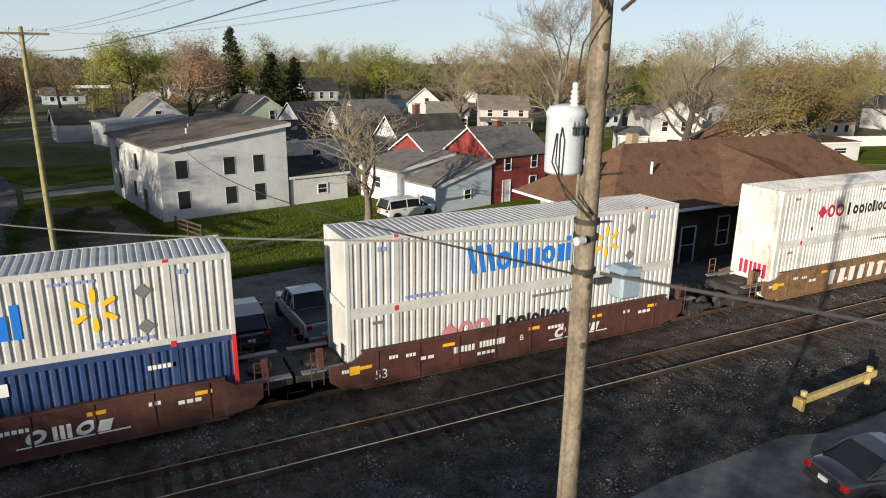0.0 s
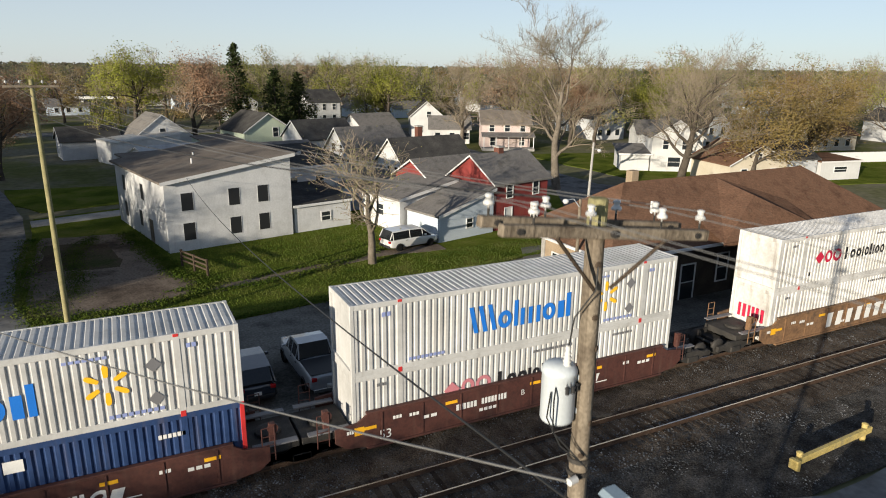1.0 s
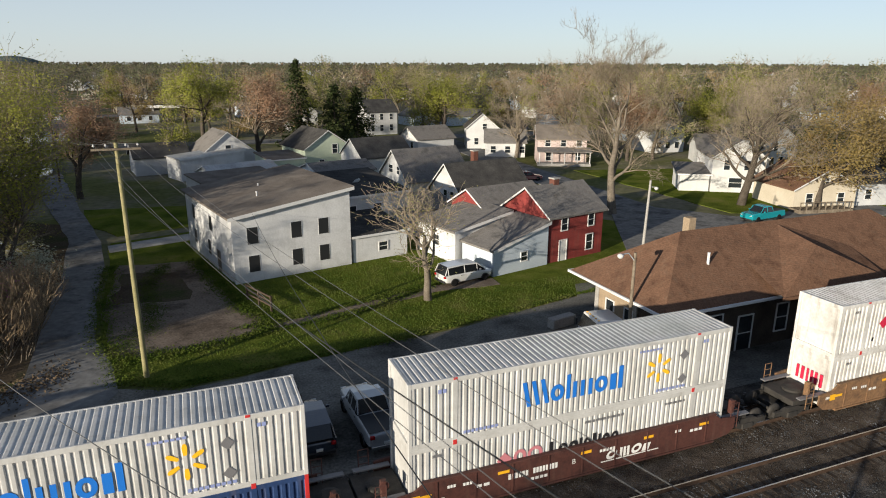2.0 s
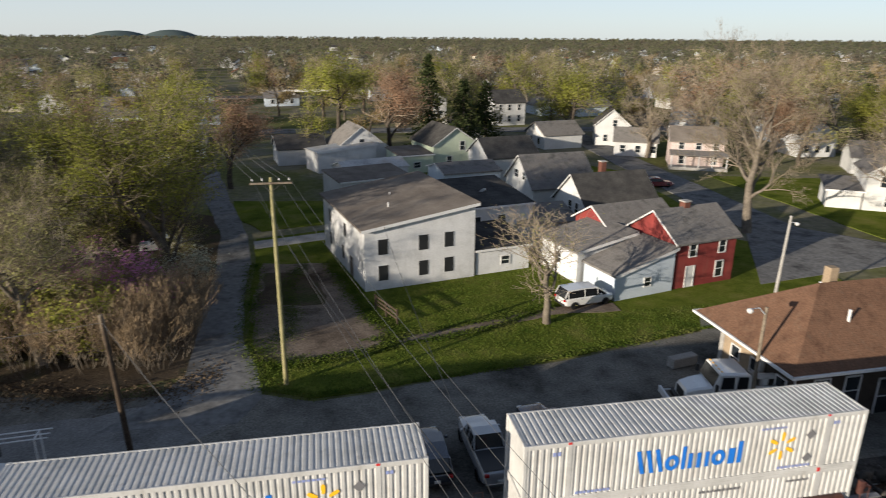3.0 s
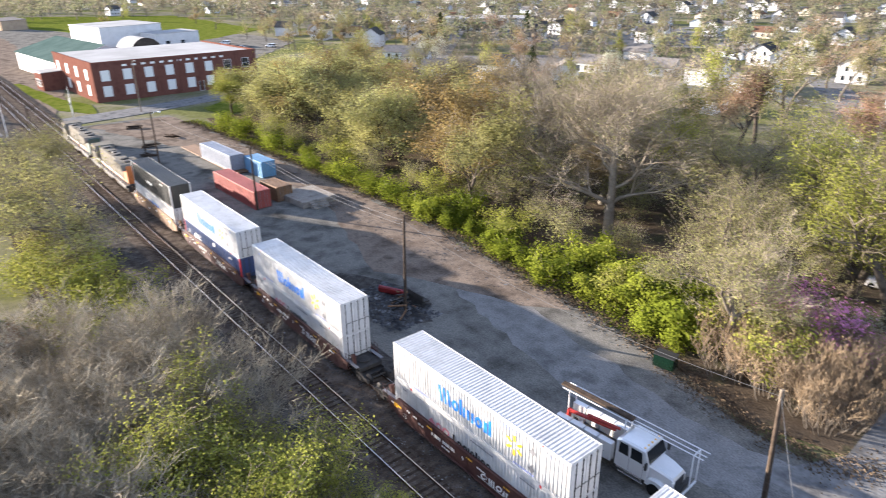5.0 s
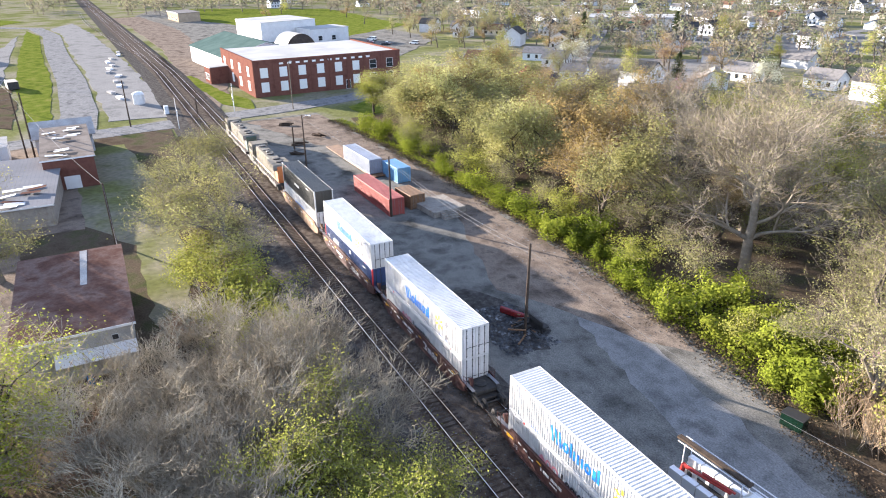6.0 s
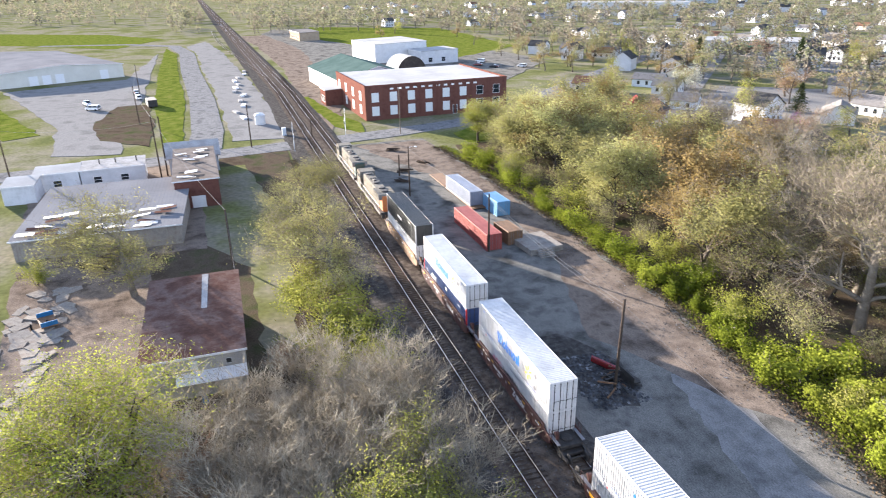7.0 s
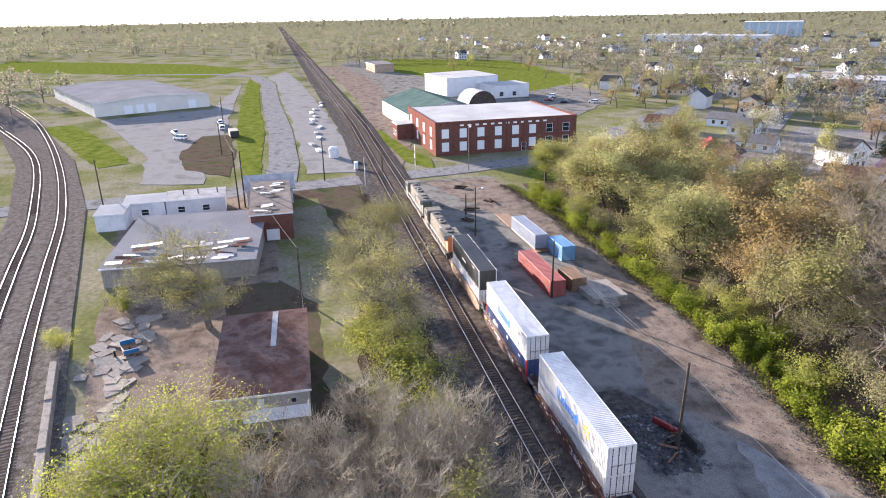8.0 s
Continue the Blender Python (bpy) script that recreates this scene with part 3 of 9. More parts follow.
flat("yard", wavy([(-100, -52), (-156, -66), (-156, -30), (-100, -28)], 4, 0.6, 28), 0.01, M_DIRT, "dusty yard by the sheds", "yard")
flat("yard", wavy([(-48, -42), (-76, -50), (-100, -54), (-100, -36), (-62, -33)], 3, 0.5, 29), 0.01, M_DIRT, "tyre-marked dirt yard by the barn", "yard")
flat("lawn", wavy([(-90, -22), (-62, -22), (-62, -18.5), (-78, -17), (-112, -16), (-150, -20), (-150, -29), (-104, -30)], 3, 0.5, 30), 0.004, M_EARTH, "shaded rough grass by the barn", "grass")
flat("pavement", wavy([(-262, 222), (-300, 235), (-286, 262), (-190, 300), (-150, 240), (-240, 200)], 6, 0.3, 31), 0.02, M_STREET, "grey shop car park", "car park")

flat("yard", wavy([(-174, -8), (-176, -22), (-250, -24.5), (-340, -30.5), (-430, -34.5), (-480, -42), (-520, -30), (-430, -20), (-300, -12), (-230, -8.5)], 5, 0.7, 32), 0.006, M_YARD, "grey gravel strip between road and rails", "gravel yard")
flat("yard", wavy([(-176, 4), (-240, 3), (-330, 6), (-470, 2), (-560, -8), (-560, 14), (-420, 26), (-300, 20), (-244, 16), (-200, 11)], 5, 0.8, 33), 0.006, M_DIRT, "brown bare earth beside the rails", "bare earth")
flat("yard", wavy([(-120, 100), (-150, 92), (-200, 150), (-170, 190)], 5, 0.8, 34), 0.006, M_YARD, "grey gravel lane between back yards", "lane")
flat("road", ribbon([(-330, 262), (-250, 186), (-190, 128), (-140, 82), (-118, 74)], 7), 0.016, M_STREET, "grey residential street through the town", "street")
flat("road", ribbon([(-420, 300), (-330, 330), (-200, 306), (-120, 250), (-60, 150)], 9), 0.018, M_STREET, "wide grey street past the shops", "street")

# ballast bed, one mound for both main tracks
bed = MB()
prof = [(-9.2, -0.02), (-7.2, 0.10), (-5.2, 0.20), (-0.8, 0.22), (3.1, 0.20), (4.5, -0.01)]
xs = [150 - 10 * i for i in range(0, 40)] + [-250 - 60 * i for i in range(0, 40)]
rb = random.Random(4)
for x in xs:
    bed.v += [(x, y + rb.uniform(-0.15, 0.15) - max(0, -x - 250) * 0.028, z + rb.uniform(-0.02, 0.02)) for y, z in prof]
n = len(prof)
bed.f = [(i * n + j, i * n + j + 1, (i + 1) * n + j + 1, (i + 1) * n + j) for i in range(len(xs) - 1) for j in range(n - 1)]
bed.m = [1 if i % (n - 1) in (2, 3) else 0 for i in range(len(bed.f))]
tagged(part("ballast_bed", bed, [M_BALLAST, M_BEDBROWN]), "dark grey crushed stone railway ballast bed", "ballast", kind="structure")

CURVE_A = [(60, -24.5), (20, -33), (-20, -43), (-61.7, -53.7), (-88, -60.3), (-115, -66.5), (-151.5, -75), (-201.6, -90.5), (-260, -112), (-316, -136), (-391, -176), (-460, -226), (-520, -290)]
CURVE_B = [(60, -30.5), (20, -39), (-20, -49), (-63, -59.2), (-97, -67.7), (-116, -72.2), (-153, -81.2), (-222, -104), (-287, -137), (-350, -170), (-430, -222), (-500, -290)]
flat("ballast_bed", ribbon([((a[0] + b[0]) / 2, (a[1] + b[1]) / 2) for a, b in zip(CURVE_A, CURVE_B)], 15), 0.16, M_BALLASTG, "grey stone ballast under the curving tracks", "ballast")


def rail_run(pts, gauge_off, z=0.24):
    """One steel rail along a plan line."""
    mb = MB()
    prof = [(-0.07, 0, 0), (-0.02, 0.03, 0), (-0.035, 0.12, 0), (-0.035, 0.155, 0), (-0.028, 0.168, 0), (0.028, 0.168, 1), (0.035, 0.155, 0), (0.035, 0.12, 0), (0.02, 0.03, 0), (0.07, 0, 0)]
    p = [Vector(q) for q in pts]
    for i, q in enumerate(p):
        d = (p[min(i + 1, len(p) - 1)] - p[max(i - 1, 0)]).normalized()
        nrm = Vector((-d.y, d.x))
        mb.v += [(q.x + nrm.x * (gauge_off + a), q.y + nrm.y * (gauge_off + a), z + h) for a, h, _ in prof]
    k = len(prof)
    for i in range(len(p) - 1):
        for j in range(k - 1):
            mb.f.append((i * k + j, (i + 1) * k + j, (i + 1) * k + j + 1, i * k + j + 1))
            mb.m.append(1 if j == 4 else 0)
    return mb


def smooth_line(pts, step=4.0):
    """A Catmull-Rom line through the points."""
    p, out = [Vector(q) for q in pts], []
    for i in range(len(p) - 1):
        a, b, c, d = p[max(i - 1, 0)], p[i], p[i + 1], p[min(i + 2, len(p) - 1)]
        k = max(1, int((c - b).length / step))
        for s in range(k):
            t = s / k
            out.append(tuple(0.5 * ((2 * b) + (c - a) * t + (2 * a - 5 * b + 4 * c - d) * t * t + (3 * b - a - 3 * c + d) * t**3)))
    return out + [tuple(p[-1])]


TIE = MB().box(-0.11, 0.11, -1.3, 1.3, 0.0, 0.17, 0, 0.012).data("tie", M_TIE)
track_far = [(x, -max(0, -x - 250) * 0.028) for x in [150, 0, -120, -250] + [-300 - 60 * i for i in range(38)]]
TRACKS = []
for label, y in (("main railway track with worn steel rails under the train", 1.30), ("second main railway track with bright rail heads", -2.90)):
    tr = thing("railway_track", label, "railway track", Matrix.Translation((0, y, 0)), "main tracks", "structure")
    for s in (-0.75, 0.75):
        part("rail", rail_run(track_far, s), [M_RAIL, M_RAILDULL], tr)
    rest = MB()
    for i in range(420):
        x = -62 - 0.56 * i
        rest.box(x - 0.11, x + 0.11, -1.3, 1.3, 0.06, 0.228)
    tagged(part("far_ties", rest, M_TIE, tr), kind="stuff")
    TRACKS.append(tr)
for label, pts in (("curving branch track with sunlit rails", CURVE_A), ("outer curving branch track", CURVE_B)):
    tr = thing("railway_track", label, "railway track", None, "curving tracks", "structure")
    line = smooth_line(pts)
    for s in (-0.75, 0.75):
        part("rail", rail_run(line, s, 0.17), [M_RAIL, M_RAILTOP], tr)
    rest = MB()
    fine = smooth_line(pts, 0.6)
    for a, b in zip(fine, fine[1:]):
        if -300 < a[0] < 10:
            k = len(rest.v)
            rest.box(-0.11, 0.11, -1.3, 1.3, 0.05, 0.182)
            rest.move(pose(a[0], a[1], 0, 0, 0, math.degrees(math.atan2(b[1] - a[1], b[0] - a[0]))), k)
    tagged(part("ties", rest, M_TIE, tr), kind="stuff")
# turnouts beyond the crossing
tr = thing("railway_track", "diverging siding beyond the road crossing", "railway track", None, "sidings", "structure")
for s in (-0.75, 0.75):
    part("rail", rail_run(smooth_line([(-300, -4), (-350, -9), (-420, -15), (-520, -22), (-640, -25)], 12), s), [M_RAIL, M_RAILTOP], tr)

# ---- the train ----
CL, CW, CH = 16.15, 2.59, 2.90
SIDE_X0, SIDE_X1 = 0.16, CL - 0.16


def corrugated(length, height, pitch, depth, axis):
    """A ribbed steel sheet in x and z, ribs upright, its outer faces at y = 0."""
    mb, n = MB(), int(length / pitch)
    pitch = length / n
    xs = []
    for i in range(n):
        x = i * pitch
        xs += [(x, 0.0), (x + pitch * 0.46, 0.0), (x + pitch * 0.58, depth), (x + pitch * 0.88, depth)]
    xs.append((length, 0.0))
    for x, d in xs:
        mb.v += [(x, d, 0), (x, d, height)]
    mb.f = [(2 * i, 2 * i + 2, 2 * i + 3, 2 * i + 1) for i in range(len(xs) - 1)]
    mb.m = [0] * len(mb.f)
    return mb


def side_sheet():
    mb = MB()
    for a, b in ((0.14, 1.88), (2.10, CL - 2.10), (CL - 1.88, CL - 0.14)):
        s = corrugated(b - a, CH - 0.40, 0.262, 0.045, 0)
        mb.add([(x + a, y + 0.015, z + 0.20) for x, y, z in s.v], s.f)
    return mb


def roof_sheet():
    mb = MB()
    s = corrugated(CL - 0.2, CW - 0.16, 0.262, 0.03, 0)
    mb.add([(x + 0.1, z + 0.08, CH - 0.012 - y) for x, y, z in s.v], s.f)
    return mb


SIDE_ME, ROOF_ME = {}, {}


def bars(parent, x, z, w, h, material, name="lettering", label="", y=-0.004, n=1, gap=0.25, facing=-1, tilt=0.0):
    """Plain bars that stand for writing, on the face y."""
    mb = MB()
    step = w / n
    for i in range(n):
        a = x + i * step
        k = step * (1 - gap)
        mb.add([(a, y, z), (a + k, y, z), (a + k + tilt * h, y, z + h), (a + tilt * h, y, z + h)], [(0, 1, 2, 3)])
    return part(name, mb, material, parent, label)


def wordmark(parent, x, z, shapes, h, material, label, y=-0.006, slant=0.0):
    """A row of plain shapes in a brand's colour: rings, bars, rows of bars, diamonds; each is (kind, width, height, gap after) as shares of h."""
    mb = MB()

    def quad(*pts):
        mb.add([(x + (px + slant * pz) * h, y, z + pz * h) for px, pz in pts], [tuple(range(len(pts)))])

    for kind, w, hh, gap in shapes:
        t = min(0.17, w * 0.34)
        if kind == "ring":
            n, a, b = 16, w / 2, hh / 2
            for i in range(n):
                u, v = 2 * math.pi * i / n, 2 * math.pi * (i + 1) / n
                quad(*[(a + (a - k) * math.cos(q), b + (b - k) * math.sin(q)) for k, q in ((0, u), (0, v), (t, v), (t, u))])
        elif kind == "slants":
            for k in range(3):
                p = (w - 0.3) * k / 2
                quad((p, hh), (p + t, hh), (p + t + 0.22, 0.0), (p + 0.22, 0.0))
        elif kind == "diamond":
            quad((0, hh / 2), (w / 2, 0), (w, hh / 2), (w / 2, hh))
        elif kind == "comb":
            for k in range(3):
                p = (w - t) * k / 2
                quad((p, 0), (p + t, 0), (p + t, hh - 0.02), (p, hh - 0.02))
        else:
            quad((0, 0), (w, 0), (w, hh), (0, hh))
        x += (w + gap) * h
    return part("logo", mb, material, parent, label)


def spark(parent, x, z, r, material, y=-0.006):
    """Six rounded petals round an empty middle."""
    mb = MB()
    for i in range(6):
        a = radians(90 + 60 * i)
        c, s = math.cos(a), math.sin(a)
        pts = [(0.36, -0.06), (0.42, -0.10), (0.80, -0.13), (0.95, -0.09), (1.0, 0.0), (0.95, 0.09), (0.80, 0.13), (0.42, 0.10), (0.36, 0.06)]
        mb.add([(x + r * (u * c - v * s), y, z + r * (u * s + v * c)) for u, v in pts], [tuple(range(len(pts)))])
    return part("logo", mb, material, parent, "six-petal golden sunburst")


def number(parent, text, x, z, size, material, y=-0.008):
    cu = bpy.data.curves.new("lettering", "FONT")
    cu.body, cu.size, cu.extrude = text, size, 0.001
    ob = new("lettering", cu)
    me = bpy.data.meshes.new_from_object(ob)
    bpy.data.objects.remove(ob)
    me.materials.append(material)
    ob = new("lettering", me)
    ob.matrix_basis = pose(x, y, z, 90, 0, 0)
    ob.parent = parent
    return ob


def container(m, label, paint, trim, post_end=None, kind="white"):
    """A 53-foot ribbed container; its near long side is y = 0, its doors at the far end of x."""
    c = thing("shipping_container", label, "shipping container", m, "containers on the train")
    post_end = post_end or trim
    if paint.name not in SIDE_ME:
        SIDE_ME[paint.name] = side_sheet().data("side_panel", paint)
        ROOF_ME[paint.name] = roof_sheet().data("roof_panel", paint)
    a = part("side_panel", SIDE_ME[paint.name], None, c)
    b = part("side_panel", SIDE_ME[paint.name], None, c)
    b.matrix_basis = pose(CL, CW, 0, 0, 0, 180)
    part("roof_panel", ROOF_ME[paint.name], None, c)
    lin = MB().box(0.1, CL - 0.1, 0.07, CW - 0.07, 0.1, CH - 0.06)
    part("inner_box", lin, paint, c)
    for y in (0.0, CW - 0.09):
        part("top_rail", bx(0.0, CL, y, y + 0.09, CH - 0.21, CH, 0.012), trim, c)
        part("bottom_rail", bx(0.0, CL, y, y + 0.09, 0.0, 0.21, 0.012), trim, c)
        for x in (1.88, CL - 2.10):
            part("stacking_post", bx(x, x + 0.22, y - 0.004, y + 0.094, 0.0, CH + 0.004, 0.01), trim, c)
    for x in (0.0, CL - 0.15):
        for y in (-0.006, CW - 0.144):
            part("corner_post", bx(x - 0.006, x + 0.156, y, y + 0.15, 0.0, CH + 0.01, 0.015), post_end, c)
    for x in (0.02, CL - 0.10):
        part("end_sill", bx(x, x + 0.08, 0.1, CW - 0.1, 0.0, 0.2), trim, c)
        part("end_header", bx(x, x + 0.08, 0.1, CW - 0.1, CH - 0.2, CH), trim, c)
    for y in (-0.012, CW - 0.05):
        for z, dx in ((CH - 0.11, 0.0), (0.0, 0.0)):
            for x in (1.90, CL - 2.08):
                part("marker", bx(x, x + 0.18, y, y + 0.062, z, z + 0.11, 0.01), M_RED, c, "red lifting-point marker")
    for i, y in enumerate((0.15, CW / 2 + 0.01)):
        d = part("door", bx(CL - 0.07, CL + 0.012, y, y + CW / 2 - 0.16, 0.12, CH - 0.12, 0.01), paint, c)
        for j in (0.30, 0.85):
            rod = MB().tube((CL + 0.04, y + j, 0.1), (CL + 0.04, y + j, CH - 0.1), 0.028, n=6)
            for z in (0.2, 0.9, 2.0, CH - 0.25):
                rod.box(CL + 0.01, CL + 0.06, y + j - 0.05, y + j + 0.05, z, z + 0.06)
            rod.box(CL + 0.04, CL + 0.07, y + j, y + j + 0.42, 1.02, 1.06)
            part("lock_rod", rod, M_STEEL, d, "grey door locking rod")
    return c


def placards(c, y=-0.007):
    for z in (0.75, 1.95):
        mb = MB()
        x = CL - 2.75
        mb.add([(x - 0.26, y, z), (x, y, z - 0.26), (x + 0.26, y, z), (x, y, z + 0.26)], [(0, 1, 2, 3)])
        part("placard", mb, M_GREYD, c, "grey diamond placard")


BLUE_MARK = [("slants", 1.05, 1.0, 0.14), ("ring", 0.58, 0.68, 0.1), ("bar", 0.16, 1.0, 0.12), ("comb", 0.86, 0.68, 0.1), ("ring", 0.58, 0.68, 0.12), ("bar", 0.28, 0.68, 0.1), ("bar", 0.2, 0.95, 0.1)]
RED_MARK = [("diamond", 0.78, 0.75, 0.06), ("ring", 0.66, 0.75, 0.06), ("ring", 0.78, 0.75, 0.1)]
INK_MARK = [("bar", 0.2, 0.75, 0.28)] + [("ring", 0.5, 0.55, 0.07)] * 2 + [("bar", 0.14, 0.6, 0.09), ("ring", 0.42, 0.55, 0.08), ("bar", 0.2, 0.7, 0.1), ("bar", 0.14, 0.6, 0.09), ("ring", 0.44, 0.55, 0.07), ("ring", 0.42, 0.55, 0.07)]
WHITE_MARK = [("ring", 0.5, 0.85, 0.08), ("bar", 0.3, 0.65, 0.12), ("slants", 0.5, 0.65, 0.1), ("ring", 0.48, 0.65, 0.08), ("diamond", 0.5, 0.65, 0.08), ("bar", 0.3, 0.65, 0.12), ("comb", 0.5, 0.65, 0.08), ("slants", 0.5, 0.65, 0.1), ("bar", 0.16, 0.65, 0.1), ("comb", 0.55, 0.65, 0.1)]
ORANGE_MARK = [("ring", 0.55, 0.85, 0.08), ("slants", 0.5, 0.65, 0.1), ("ring", 0.48, 0.65, 0.08), ("bar", 0.4, 0.65, 0.1), ("comb", 0.5, 0.65, 0.08)]
SILL_MARK = [("ring", 0.72, 0.62, 0.1), ("slants", 0.8, 0.62, 0.14), ("ring", 0.7, 0.62, 0.12), ("bar", 0.5, 0.5, 0.1)]


def sunburst_side(c):
    wordmark(c, 5.0, 0.92, BLUE_MARK, 1.15, M_WBLUE, "large bright blue wordmark in plain shapes")
    spark(c, 12.0, 1.52, 0.72, M_WYEL)
    placards(c)
    bars(c, 2.35, 0.30, 1.6, 0.13, M_LBLUE, n=9, label="pale blue stencilled line")
    bars(c, CL - 4.2, 0.30, 1.7, 0.13, M_LBLUE, n=9)
    bars(c, CL - 5.3, 2.42, 1.3, 0.10, M_LBLUE, n=7)
    bars(c, CL - 1.7, 2.36, 0.35, 0.16, M_LBLUE, n=2)
    bars(c, 1.25, 2.30, 0.4, 0.18, M_LBLUE, n=2)


def crimson_side(c, first=M_CRIMSON, at=3.6, small=True, up=0.62):
    wordmark(c, at, up, RED_MARK, 0.95, first, "crimson wordmark in plain shapes")
    wordmark(c, at + 2.55, up, INK_MARK, 0.95, M_INK, "black wordmark in plain shapes")
    bars(c, 8.2, 2.38, 2.1, 0.12, M_GREYD, n=11, label="small grey stencilled line")
    bars(c, CL - 3.6, 2.40, 1.2, 0.11, M_GREYD, n=8)
    bars(c, 1.0, 2.36, 0.42, 0.13, M_GREYD, n=3)
    bars(c, 2.6, 0.6, 0.22, 0.20, M_INK, n=1)


def navy_side(c):
    mb = MB()
    mb.add([(2.95, -0.006, 1.55), (3.55, -0.006, 1.0), (4.15, -0.006, 1.55), (3.55, -0.006, 2.1)], [(0, 1, 2, 3)])
    part("logo", mb, M_OFFW, c, "white diamond emblem")
    mb = MB()
    for i in range(8):
        z = 1.05 + 0.135 * i
        mb.add([(3.75 + 0.02 * i, -0.006, z), (5.0 + 0.03 * i, -0.006, z), (5.0 + 0.03 * i, -0.006, z + 0.05), (3.75 + 0.02 * i, -0.006, z + 0.05)], [(0, 1, 2, 3)])
    part("logo", mb, M_OFFW, c, "white speed lines beside the emblem")
    wordmark(c, 6.0, 0.62, ORANGE_MARK, 0.85, M_ORANGED, "orange wordmark in plain shapes")
    wordmark(c, 8.55, 0.70, WHITE_MARK, 0.88, M_OFFW, "white wordmark in plain shapes")
    number(c, "53", 1.12, 1.45, 0.62, M_OFFW)
    bars(c, 1.1, 0.78, 0.72, 0.5, M_OFFW, n=1, gap=0)
    bars(c, 8.9, 2.05, 0.55, 0.42, M_OFFW, n=1, gap=0)
    bars(c, 13.3, 2.1, 0.9, 0.16, M_OFFW, n=6)


def black_side(c):
    bars(c, 6.5, 1.2, 2.2, 0.35, M_OFFW, n=5, label="white emblem bars")
    bars(c, 12.4, 2.3, 1.2, 0.12, M_OFFW, n=7)


WHEEL = MB().lathe([(0.10, -0.07), (0.40, -0.07), (0.45, -0.05), (0.42, 0.06), (0.12, 0.07)], n=18).data("wheel", M_STEEL, True)


def bogie(parent, x):
    """A two-axle freight truck under a platform end."""
    b = part("truck", bx(x - 0.35, x + 0.35, 0.1, CW - 0.1, 0.55, 0.85, 0.03), M_STEEL, parent, "dark steel freight truck")
    for y in (0.18, CW - 0.34):
        f = MB().slab([(x - 1.25, 0.72), (x - 1.2, 0.98), (x - 0.7, 1.0), (x - 0.4, 1.12), (x + 0.4, 1.12), (x + 0.7, 1.0), (x + 1.2, 0.98), (x + 1.25, 0.72), (x + 0.8, 0.74), (x + 0.4, 0.55), (x - 0.4, 0.55), (x - 0.8, 0.74)], y, y + 0.16)
        part("side_frame", f, M_STEEL, b)
    for dx in (-0.9, 0.9):
        part("axle", MB().tube((x + dx, 0.2, 0.86), (x + dx, CW - 0.2, 0.86), 0.08, n=8), M_STEEL, b)
        for y in (0.545, CW - 0.545):
            w = part("wheel", WHEEL, None, b)
            w.matrix_basis = pose(x + dx, y, 0.86, 90, 0, 0)
    return b


